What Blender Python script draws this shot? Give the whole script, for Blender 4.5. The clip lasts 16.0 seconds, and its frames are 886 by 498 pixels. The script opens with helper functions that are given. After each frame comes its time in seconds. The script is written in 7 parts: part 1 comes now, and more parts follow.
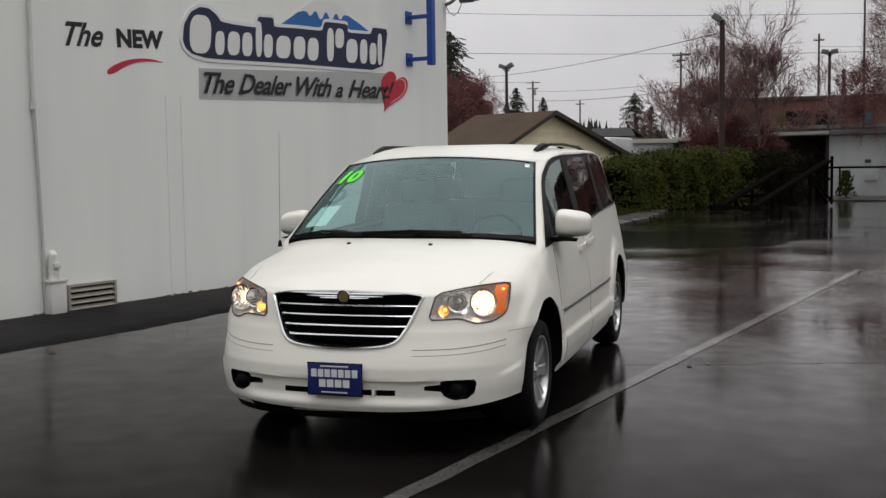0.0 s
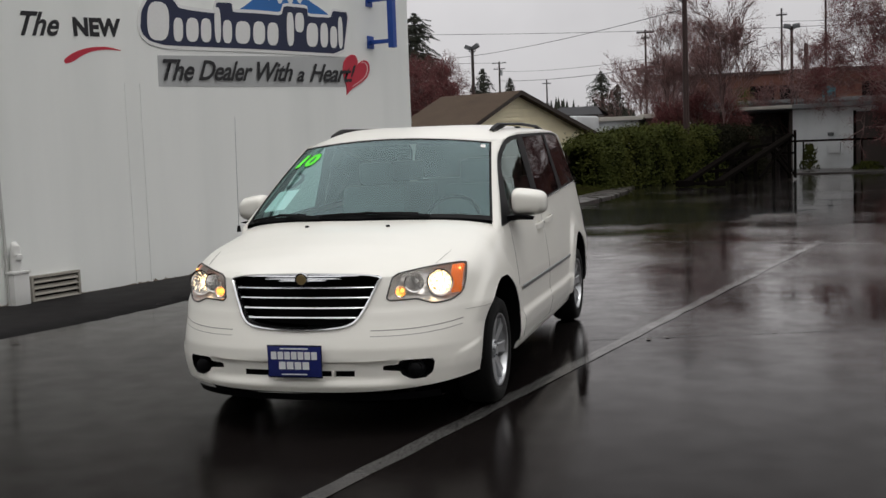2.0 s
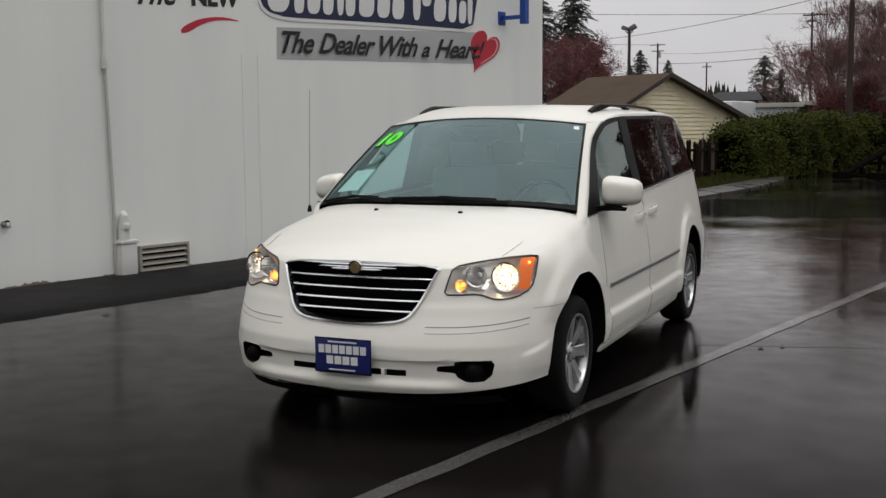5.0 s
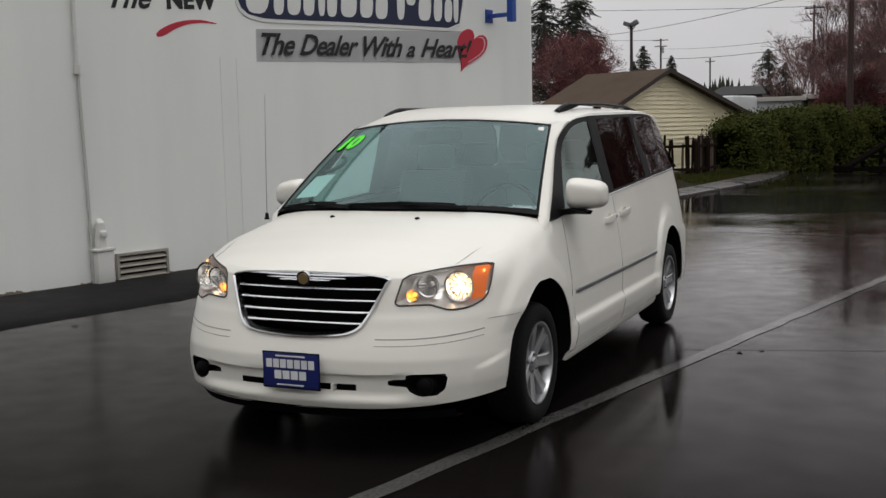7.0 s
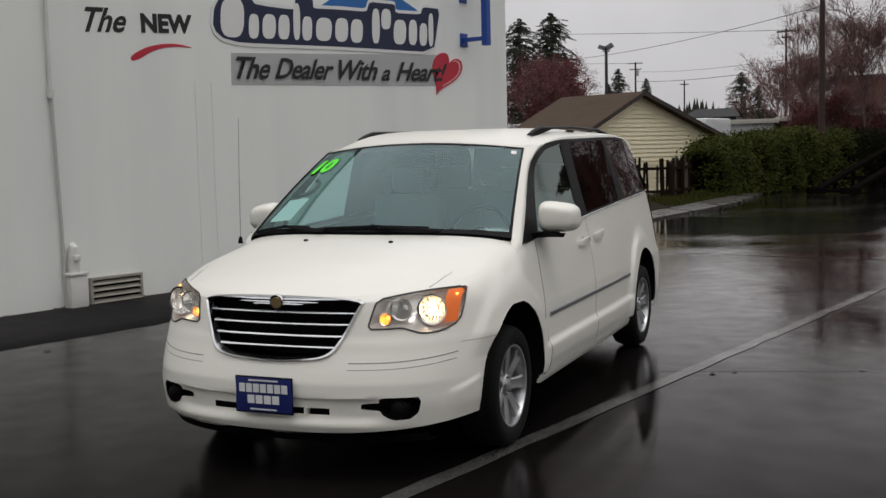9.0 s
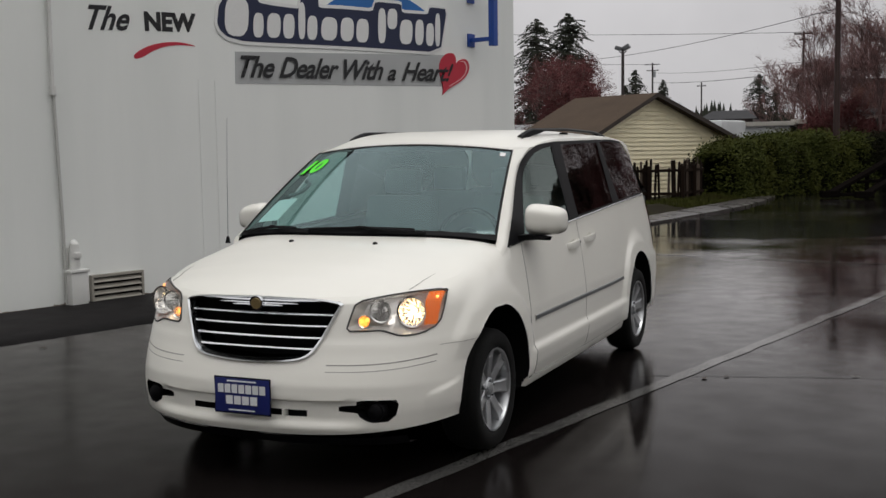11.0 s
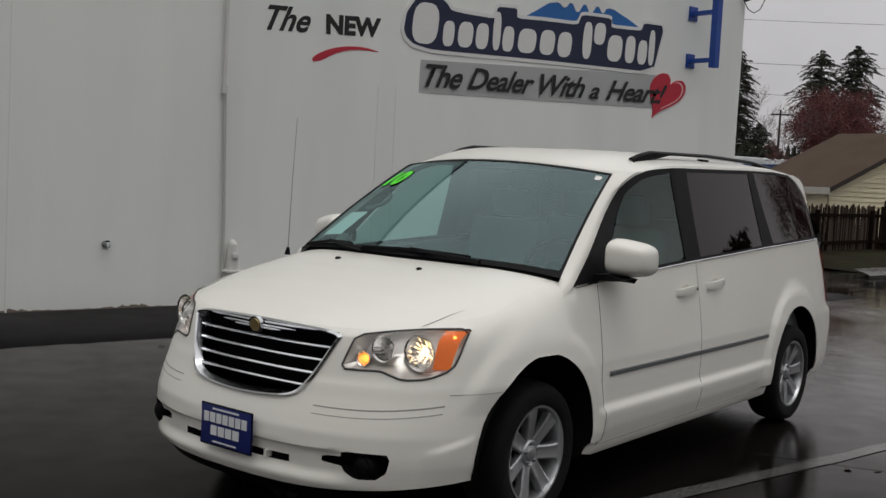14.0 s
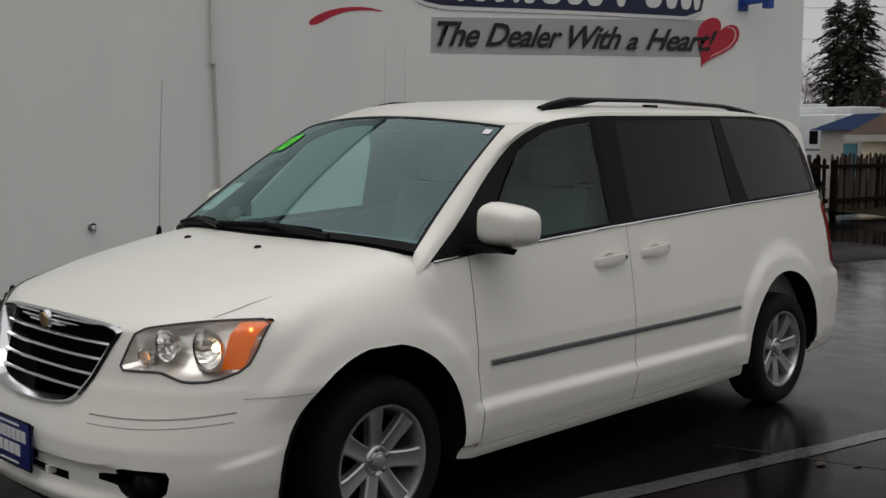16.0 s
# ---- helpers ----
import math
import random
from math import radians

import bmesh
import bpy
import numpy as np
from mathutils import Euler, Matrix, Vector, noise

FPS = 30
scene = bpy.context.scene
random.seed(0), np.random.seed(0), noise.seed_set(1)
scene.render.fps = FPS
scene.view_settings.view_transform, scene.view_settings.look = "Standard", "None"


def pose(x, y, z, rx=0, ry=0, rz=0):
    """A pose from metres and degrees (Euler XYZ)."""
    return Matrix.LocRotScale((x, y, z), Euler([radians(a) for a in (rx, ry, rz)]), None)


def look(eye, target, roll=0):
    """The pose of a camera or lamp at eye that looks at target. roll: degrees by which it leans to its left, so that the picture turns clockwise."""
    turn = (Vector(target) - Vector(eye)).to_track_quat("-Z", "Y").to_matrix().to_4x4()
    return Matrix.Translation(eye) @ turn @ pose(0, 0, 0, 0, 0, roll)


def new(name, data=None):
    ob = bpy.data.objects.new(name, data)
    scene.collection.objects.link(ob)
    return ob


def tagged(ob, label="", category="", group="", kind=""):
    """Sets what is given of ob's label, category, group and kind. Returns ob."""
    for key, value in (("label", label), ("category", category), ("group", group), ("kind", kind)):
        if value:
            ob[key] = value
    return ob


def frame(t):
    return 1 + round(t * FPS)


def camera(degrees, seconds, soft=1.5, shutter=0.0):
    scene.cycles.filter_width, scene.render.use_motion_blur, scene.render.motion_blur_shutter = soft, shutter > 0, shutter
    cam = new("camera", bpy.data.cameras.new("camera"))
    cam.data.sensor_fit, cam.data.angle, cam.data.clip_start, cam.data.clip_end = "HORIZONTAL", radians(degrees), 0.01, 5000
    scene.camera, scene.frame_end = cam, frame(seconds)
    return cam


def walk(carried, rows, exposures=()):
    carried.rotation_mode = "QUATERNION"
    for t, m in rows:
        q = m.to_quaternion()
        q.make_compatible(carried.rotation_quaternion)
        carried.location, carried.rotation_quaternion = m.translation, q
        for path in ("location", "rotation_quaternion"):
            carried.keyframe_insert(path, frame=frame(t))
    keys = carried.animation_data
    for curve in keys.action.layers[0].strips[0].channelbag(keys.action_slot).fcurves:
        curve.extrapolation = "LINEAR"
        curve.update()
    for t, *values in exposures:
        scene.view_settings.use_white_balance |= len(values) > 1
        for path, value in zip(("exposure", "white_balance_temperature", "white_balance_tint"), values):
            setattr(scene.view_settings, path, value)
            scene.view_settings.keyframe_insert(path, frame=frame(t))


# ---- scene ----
cam = camera(44.6, 16.0)
PATH = [
    (0, (2.257, -6.144, 1.519), (1.662, -4.24, 1.371), -0.8),
    (0.5, (2.26, -6.12, 1.508), (1.681, -4.212, 1.352), -1.5),
    (1, (2.281, -6.139, 1.513), (1.725, -4.225, 1.342), -2.3),
    (1.5, (2.317, -6.159, 1.511), (1.766, -4.245, 1.333), -2.1),
    (2, (2.356, -6.185, 1.512), (1.812, -4.269, 1.33), -2.1),
    (2.5, (2.378, -6.189, 1.504), (1.837, -4.273, 1.316), -1.9),
    (3, (2.403, -6.091, 1.509), (1.841, -4.183, 1.304), -1.6),
    (3.5, (2.404, -5.895, 1.504), (1.817, -3.994, 1.3), -1.0),
    (4, (2.44, -5.832, 1.505), (1.792, -3.953, 1.279), -1.6),
    (4.2, (2.47, -5.778, 1.501), (1.738, -3.931, 1.271), -1.7),
    (6.3, (2.719, -5.25, 1.511), (1.888, -3.442, 1.315), -0.1),
    (6.5, (2.73, -5.247, 1.515), (1.908, -3.435, 1.313), -0.7),
    (7, (2.749, -5.217, 1.521), (1.932, -3.404, 1.307), -1.3),
    (7.5, (2.751, -5.209, 1.522), (1.948, -3.391, 1.305), -0.6),
    (8, (2.764, -5.239, 1.526), (1.973, -3.414, 1.322), -1.0),
    (8.5, (2.77, -5.233, 1.527), (1.977, -3.407, 1.335), -1.2),
    (9, (2.774, -5.224, 1.528), (1.995, -3.39, 1.354), -1.4),
    (9.2, (2.781, -5.224, 1.549), (2.006, -3.387, 1.378), -1.0),
    (11.5, (2.969, -5.038, 1.522), (2.135, -3.229, 1.349), -0.9),
    (12, (3.017, -4.866, 1.507), (2.101, -3.096, 1.346), 0.0),
    (12.5, (3.078, -4.637, 1.517), (2.108, -2.894, 1.376), -0.9),
    (13, (3.23, -4.434, 1.504), (2.154, -2.754, 1.367), -1.2),
    (13.5, (3.356, -4.242, 1.522), (2.223, -2.6, 1.376), 0.7),
    (14, (3.388, -3.904, 1.521), (2.168, -2.326, 1.379), 3.0),
    (14.5, (3.505, -3.611, 1.499), (2.235, -2.073, 1.367), -1.1),
    (15, (3.656, -3.326, 1.52), (2.337, -1.836, 1.318), 0.3),
    (15.5, (3.679, -2.952, 1.508), (2.305, -1.513, 1.31), 1.5),
    (16, (3.752, -2.588, 1.504), (2.368, -1.16, 1.299), 0.3),
]
walk(cam, [(t, look(eye, target, roll)) for t, eye, target, roll in PATH],
     [(0.0, -0.15), (3.5, -0.15), (8.5, -0.25), (12.5, -0.35), (14.5, -0.54), (16.0, -0.60)])

# ---- world, sun, exposure ----
SUN_EL, SUN_AZ = 58, 150
world = bpy.data.worlds.new("overcast_sky")
scene.world = world
world.use_nodes = True
wt = world.node_tree
wt.nodes.clear()


def wnode(kind, **kw):
    n = wt.nodes.new(kind)
    for k, v in kw.items():
        n.inputs[k].default_value = v
    return n


sky = wt.nodes.new("ShaderNodeTexSky")
sky.sky_type = 'NISHITA'
sky.sun_disc = False
sky.sun_elevation, sky.sun_rotation = radians(SUN_EL), radians(SUN_AZ)
sky.dust_density = 6.0
# cloud deck: brighter towards the zenith, faintly mottled
coord = wt.nodes.new("ShaderNodeTexCoord")
sep = wt.nodes.new("ShaderNodeSeparateXYZ")
wt.links.new(coord.outputs["Generated"], sep.inputs[0])
ramp = wt.nodes.new("ShaderNodeValToRGB")
ramp.color_ramp.elements[0].position, ramp.color_ramp.elements[0].color = 0.0, (0.66, 0.645, 0.66, 1)
ramp.color_ramp.elements[1].position, ramp.color_ramp.elements[1].color = 0.9, (1.40, 1.39, 1.38, 1)
mid = ramp.color_ramp.elements.new(0.18)
mid.color = (0.77, 0.755, 0.77, 1)
wt.links.new(sep.outputs[2], ramp.inputs[0])
cloud = wnode("ShaderNodeTexNoise", Scale=3.4, Detail=5.0)
wt.links.new(coord.outputs["Generated"], cloud.inputs["Vector"])
cr = wt.nodes.new("ShaderNodeMapRange")
cr.inputs["From Min"].default_value, cr.inputs["From Max"].default_value = 0.3, 0.7
cr.inputs["To Min"].default_value, cr.inputs["To Max"].default_value = 0.84, 1.16
wt.links.new(cloud.outputs[0], cr.inputs[0])
bg_cloud = wnode("ShaderNodeBackground")
wt.links.new(ramp.outputs[0], bg_cloud.inputs["Color"])
wt.links.new(cr.outputs[0], bg_cloud.inputs["Strength"])
bg_sky = wnode("ShaderNodeBackground", Strength=0.05)
wt.links.new(sky.outputs[0], bg_sky.inputs["Color"])
mixw = wt.nodes.new("ShaderNodeMixShader")
mixw.inputs[0].default_value = 0.08
wout = wt.nodes.new("ShaderNodeOutputWorld")
wt.links.new(bg_cloud.outputs[0], mixw.inputs[1])
wt.links.new(bg_sky.outputs[0], mixw.inputs[2])
wt.links.new(mixw.outputs[0], wout.inputs[0])

sun = bpy.data.lights.new("sun", 'SUN')
sun.energy, sun.angle, sun.color = 0.9, radians(40), (1.0, 0.98, 0.95)
sun_ob = new("sun", sun)
sun_ob.matrix_world = look((0, 0, 30), (-4, 5, 0))

# ---- materials ----


def material(name, base, rough=0.6, metal=0.0, grain=0.0, grain_scale=40.0, stain=0.0, stain_scale=1.5,
             stain_color=None, bump=0.0, bump_scale=60.0, coat=0.0, spec=0.5, emit=None, emit_power=0.0,
             stretch=(1, 1, 1), rand=0.0, transmission=0.0, ior=1.45, rough_var=0.0):
    """Principled surface with fine grain, large stains, bump and a little variation from object to object."""
    m = bpy.data.materials.new(name)
    m.use_nodes = True
    nt = m.node_tree
    b = nt.nodes["Principled BSDF"]
    b.inputs["Roughness"].default_value = rough
    b.inputs["Metallic"].default_value = metal
    b.inputs["Coat Weight"].default_value = coat
    b.inputs["Coat Roughness"].default_value = 0.05
    b.inputs["Specular IOR Level"].default_value = spec
    b.inputs["IOR"].default_value = ior
    b.inputs["Transmission Weight"].default_value = transmission
    if emit:
        b.inputs["Emission Color"].default_value = (*emit, 1)
        b.inputs["Emission Strength"].default_value = emit_power
    tc = nt.nodes.new("ShaderNodeTexCoord")
    mp = nt.nodes.new("ShaderNodeMapping")
    mp.inputs["Scale"].default_value = stretch
    nt.links.new(tc.outputs["Object"], mp.inputs[0])
    col = None

    def mix(a, fac, second, mode='MIX'):
        n = nt.nodes.new("ShaderNodeMix")
        n.data_type, n.blend_type = 'RGBA', mode
        if isinstance(a, tuple):
            n.inputs[6].default_value = (*a, 1)
        else:
            nt.links.new(a, n.inputs[6])
        if isinstance(second, tuple):
            n.inputs[7].default_value = (*second, 1)
        else:
            nt.links.new(second, n.inputs[7])
        if isinstance(fac, float):
            n.inputs[0].default_value = fac
        else:
            nt.links.new(fac, n.inputs[0])
        return n.outputs[2]

    def noise_fac(scale, detail, lo, hi, top):
        n = nt.nodes.new("ShaderNodeTexNoise")
        n.inputs["Scale"].default_value, n.inputs["Detail"].default_value = scale, detail
        nt.links.new(mp.outputs[0], n.inputs["Vector"])
        r = nt.nodes.new("ShaderNodeMapRange")
        r.inputs["From Min"].default_value, r.inputs["From Max"].default_value = lo, hi
        r.inputs["To Max"].default_value = top
        nt.links.new(n.outputs[0], r.inputs[0])
        return r.outputs[0]

    col = base
    if stain:
        sc = stain_color or tuple(c * 0.55 for c in base)
        col = mix(col, noise_fac(stain_scale, 6, 0.42, 0.75, stain), sc)
    if grain:
        dark = tuple(c * (1 - grain) for c in base)
        col = mix(col, noise_fac(grain_scale, 3, 0.35, 0.7, 0.8), dark) if isinstance(col, tuple) else mix(col, noise_fac(grain_scale, 3, 0.35, 0.7, grain), dark)
    if rand:
        oi = nt.nodes.new("ShaderNodeObjectInfo")
        r = nt.nodes.new("ShaderNodeMapRange")
        r.inputs["To Min"].default_value, r.inputs["To Max"].default_value = 1 - rand, 1 + rand
        nt.links.new(oi.outputs["Random"], r.inputs[0])
        cb = nt.nodes.new("ShaderNodeCombineColor")
        for k in range(3):
            nt.links.new(r.outputs[0], cb.inputs[k])
        col = mix(col, 1.0, cb.outputs[0], 'MULTIPLY')
    if isinstance(col, tuple):
        b.inputs["Base Color"].default_value = (*col, 1)
    else:
        nt.links.new(col, b.inputs["Base Color"])
    if rough_var:
        r = nt.nodes.new("ShaderNodeMapRange")
        r.inputs["To Min"].default_value, r.inputs["To Max"].default_value = rough - rough_var, rough + rough_var
        nt.links.new(noise_fac(stain_scale * 1.7, 5, 0.3, 0.7, 1.0), r.inputs[0])
        nt.links.new(r.outputs[0], b.inputs["Roughness"])
    if bump:
        n = nt.nodes.new("ShaderNodeTexNoise")
        n.inputs["Scale"].default_value, n.inputs["Detail"].default_value = bump_scale, 4
        nt.links.new(mp.outputs[0], n.inputs["Vector"])
        bp = nt.nodes.new("ShaderNodeBump")
        bp.inputs["Strength"].default_value, bp.inputs["Distance"].default_value = bump, 0.01
        nt.links.new(n.outputs[0], bp.inputs["Height"])
        nt.links.new(bp.outputs[0], b.inputs["Normal"])
    return m


def glass(name, tint, gloss=(1, 1, 1), floor=0.08, power=3.6):
    """Thin pane: tinted see-through, more of a mirror the flatter it is seen."""
    m = bpy.data.materials.new(name)
    m.use_nodes = True
    nt = m.node_tree
    nt.nodes.clear()
    out = nt.nodes.new("ShaderNodeOutputMaterial")
    tr = nt.nodes.new("ShaderNodeBsdfTransparent")
    tr.inputs[0].default_value = (*tint, 1)
    gl = nt.nodes.new("ShaderNodeBsdfGlossy")
    gl.inputs["Roughness"].default_value = 0.02
    gl.inputs["Color"].default_value = (*gloss, 1)
    lw = nt.nodes.new("ShaderNodeLayerWeight")
    lw.inputs["Blend"].default_value = 0.5
    pw = nt.nodes.new("ShaderNodeMath")
    pw.operation = 'POWER'
    pw.inputs[1].default_value = power
    nt.links.new(lw.outputs["Facing"], pw.inputs[0])
    fr = nt.nodes.new("ShaderNodeMapRange")
    fr.inputs["To Min"].default_value, fr.inputs["To Max"].default_value = floor, 1.0
    nt.links.new(pw.outputs[0], fr.inputs[0])
    mx = nt.nodes.new("ShaderNodeMixShader")
    nt.links.new(fr.outputs[0], mx.inputs[0])
    nt.links.new(tr.outputs[0], mx.inputs[1])
    nt.links.new(gl.outputs[0], mx.inputs[2])
    nt.links.new(mx.outputs[0], out.inputs[0])
    return m


def wet_asphalt(name, base, r_lo, r_hi, fall=6.2, top=0.92):
    """Rain-soaked asphalt: dark stone under a water film, smooth in the hollows and broken by chippings between them."""
    m = bpy.data.materials.new(name)
    m.use_nodes = True
    nt = m.node_tree
    nt.nodes.clear()
    out = nt.nodes.new("ShaderNodeOutputMaterial")
    tc = nt.nodes.new("ShaderNodeTexCoord")

    def nz(scale, detail, lo, hi, a, c):
        n = nt.nodes.new("ShaderNodeTexNoise")
        n.inputs["Scale"].default_value, n.inputs["Detail"].default_value = scale, detail
        nt.links.new(tc.outputs["Object"], n.inputs["Vector"])
        r = nt.nodes.new("ShaderNodeMapRange")
        r.inputs["From Min"].default_value, r.inputs["From Max"].default_value = lo, hi
        r.inputs["To Min"].default_value, r.inputs["To Max"].default_value = a, c
        nt.links.new(n.outputs[0], r.inputs[0])
        return r.outputs[0]

    def mul(a, b):
        n = nt.nodes.new("ShaderNodeMath")
        n.operation = 'MULTIPLY'
        nt.links.new(a, n.inputs[0])
        nt.links.new(b, n.inputs[1])
        return n.outputs[0]

    big = nz(0.35, 8, 0.36, 0.64, 0.0, 1.0)
    stone = nt.nodes.new("ShaderNodeValToRGB")
    stone.color_ramp.elements[0].color = (*(v * 0.55 for v in base), 1)
    stone.color_ramp.elements[1].color = (*(v * 1.6 for v in base), 1)
    nt.links.new(nz(90, 4, 0.3, 0.7, 0.0, 1.0), stone.inputs[0])
    tone = nt.nodes.new("ShaderNodeMix")
    tone.data_type, tone.blend_type = 'RGBA', 'MULTIPLY'
    tone.inputs[0].default_value = 0.6
    nt.links.new(stone.outputs[0], tone.inputs[6])
    nt.links.new(nz(0.8, 6, 0.3, 0.7, 0.4, 1.2), tone.inputs[7])
    # chippings and long hollows
    chips = nt.nodes.new("ShaderNodeBump")
    chips.inputs["Distance"].default_value = 0.004
    st = nt.nodes.new("ShaderNodeMapRange")
    st.inputs["To Min"].default_value, st.inputs["To Max"].default_value = 0.02, 0.16
    nt.links.new(big, st.inputs[0])
    nt.links.new(st.outputs[0], chips.inputs["Strength"])
    nt.links.new(nz(130, 3, 0.0, 1.0, 0.0, 1.0), chips.inputs["Height"])
    wave = nt.nodes.new("ShaderNodeBump")
    wave.inputs["Distance"].default_value, wave.inputs["Strength"].default_value = 0.02, 0.12
    nt.links.new(nz(1.6, 4, 0.0, 1.0, 0.0, 1.0), wave.inputs["Height"])
    nt.links.new(chips.outputs[0], wave.inputs["Normal"])
    dif = nt.nodes.new("ShaderNodeBsdfDiffuse")
    nt.links.new(tone.outputs[2], dif.inputs["Color"])
    nt.links.new(wave.outputs[0], dif.inputs["Normal"])
    film = nt.nodes.new("ShaderNodeBsdfGlossy")
    film.inputs["Color"].default_value = (1.0, 0.98, 0.97, 1)
    nt.links.new(wave.outputs[0], film.inputs["Normal"])
    rough = nt.nodes.new("ShaderNodeMapRange")
    rough.inputs["To Min"].default_value, rough.inputs["To Max"].default_value = r_lo, r_hi
    nt.links.new(big, rough.inputs[0])
    place = nt.nodes.new("ShaderNodeSeparateXYZ")
    nt.links.new(tc.outputs["Object"], place.inputs[0])
    # water stands deeper and smoother in the dip before the hedge
    still = nt.nodes.new("ShaderNodeMapRange")
    still.inputs["From Min"].default_value, still.inputs["From Max"].default_value = 7.0, 17.0
    still.inputs["To Min"].default_value, still.inputs["To Max"].default_value = 1.0, 0.62
    nt.links.new(place.outputs[1], still.inputs[0])
    nt.links.new(mul(rough.outputs[0], still.outputs[0]), film.inputs["Roughness"])
    # the film mirrors more the flatter it is seen
    lw = nt.nodes.new("ShaderNodeLayerWeight")
    lw.inputs["Blend"].default_value = 0.5
    pw = nt.nodes.new("ShaderNodeMath")
    pw.operation = 'POWER'
    pw.inputs[1].default_value = fall
    nt.links.new(lw.outputs["Facing"], pw.inputs[0])
    # the film mirrors less towards low x, its border broken by noise
    drift = nt.nodes.new("ShaderNodeMath")
    drift.operation = 'ADD'
    nt.links.new(place.outputs[0], drift.inputs[0])
    nt.links.new(nz(0.7, 6, 0.3, 0.7, -0.7, 0.7), drift.inputs[1])
    wet = nt.nodes.new("ShaderNodeMapRange")
    wet.inputs["From Min"].default_value, wet.inputs["From Max"].default_value = -2.2, 1.6
    wet.inputs["To Min"].default_value, wet.inputs["To Max"].default_value = 0.78, 1.0
    nt.links.new(drift.outputs[0], wet.inputs[0])
    clear = nt.nodes.new("ShaderNodeMath")
    clear.operation = 'MINIMUM'
    clear.inputs[1].default_value = 0.85
    gloss = mul(mul(mul(pw.outputs[0], wet.outputs[0]), nz(0.5, 6, 0.3, 0.7, top, top * 0.78)), nz(4.0, 8, 0.3, 0.7, 1.06, 0.86))
    nt.links.new(gloss, clear.inputs[0])
    mx = nt.nodes.new("ShaderNodeMixShader")
    nt.links.new(clear.outputs[0], mx.inputs[0])
    nt.links.new(dif.outputs[0], mx.inputs[1])
    nt.links.new(film.outputs[0], mx.inputs[2])
    nt.links.new(mx.outputs[0], out.inputs[0])
    return m


M_ASPHALT = wet_asphalt("wet_asphalt", (0.0072, 0.0058, 0.0056), 0.04, 0.19, 9.2, 2.15)
M_APRON = wet_asphalt("damp_asphalt", (0.0095, 0.0088, 0.0095), 0.25, 0.55, 6.5, 0.18)
M_CONCRETE = material("wet_concrete", (0.050, 0.044, 0.041), 0.3, spec=0.35, grain=0.3, grain_scale=60, stain=0.6, stain_scale=0.8, bump=0.1, rough_var=0.12)
M_LINE = wet_asphalt("worn_road_paint", (0.066, 0.064, 0.062), 0.10, 0.28, 7.4, 1.7)
M_STUCCO = material("white_painted_render", (0.82, 0.835, 0.81), 0.75, grain=0.05, grain_scale=30, stain=0.34, stain_scale=0.8, stain_color=(0.60, 0.63, 0.61), bump=0.06, bump_scale=35, stretch=(1.6, 1.6, 0.18))
M_SPLASH = material("mud_splashed_paint", (0.20, 0.165, 0.13), 0.85, grain=0.3, grain_scale=30, stain=0.6, stain_scale=3, stain_color=(0.20, 0.16, 0.13))
M_SEAM = material("grey_joint_filler", (0.50, 0.50, 0.48), 0.8, grain=0.2, stain=0.4, stretch=(3, 3, 0.6))
M_NAVY = material("navy_sign_paint", (0.012, 0.018, 0.055), 0.6, grain=0.15, stain=0.2, bump=0.08)
M_BLUE = material("mountain_blue_paint", (0.02, 0.14, 0.42), 0.6, grain=0.15, stain=0.25, bump=0.08)
M_SIGNWHITE = material("white_sign_paint", (0.75, 0.75, 0.74), 0.65, grain=0.05, bump=0.08)
M_SIGNGREY = material("grey_sign_paint", (0.43, 0.44, 0.44), 0.7, grain=0.08, stain=0.2, bump=0.1)
M_SIGNBLACK = material("black_sign_paint", (0.012, 0.012, 0.014), 0.6, grain=0.2, bump=0.08)
M_RED = material("red_sign_paint", (0.50, 0.020, 0.045), 0.55, grain=0.15, stain=0.3, stain_color=(0.35, 0.02, 0.04), bump=0.08)
M_BRACKET = material("blue_enamelled_steel", (0.012, 0.060, 0.30), 0.4, grain=0.1, stain=0.3)
M_PIPE = material("white_painted_pipe", (0.66, 0.66, 0.64), 0.6, grain=0.1, stain=0.4, stain_scale=4)
M_VENT = material("painted_louvre_metal", (0.33, 0.31, 0.27), 0.55, grain=0.1, stain=0.5, stain_scale=6)
# near-black: the shade inside recesses and openings is put into this colour
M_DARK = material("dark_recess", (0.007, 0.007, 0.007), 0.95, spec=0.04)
M_STEEL = material("galvanised_steel", (0.35, 0.36, 0.37), 0.45, 0.8, grain=0.2, grain_scale=25)
M_FLOOD = material("grey_lamp_housing", (0.11, 0.115, 0.12), 0.5, 0.3, grain=0.15)
M_PAINT = material("white_car_paint", (0.80, 0.785, 0.73), 0.32, coat=0.4, grain=0.015, grain_scale=300, stain=0.06, stain_scale=2, rough_var=0.04)
M_PAINT.node_tree.nodes["Principled BSDF"].inputs["Coat Roughness"].default_value = 0.14
M_BLACKTRIM = material("black_plastic_trim", (0.006, 0.006, 0.007), 0.42, spec=0.10, grain=0.2, grain_scale=120)
M_GAP = material("panel_gap", (0.05, 0.05, 0.05), 0.7)
M_CREASE = material("shut_line_and_groove_shade", (0.30, 0.29, 0.27), 0.6)
M_CHROME = material("chrome", (0.70, 0.71, 0.73), 0.14, 1.0, grain=0.03)
M_REFLECTOR = material("lamp_mirror", (0.90, 0.89, 0.87), 0.20, 1.0, grain=0.03)
M_ALLOY = material("silver_alloy", (0.52, 0.53, 0.545), 0.28, 0.8, grain=0.05, grain_scale=200)
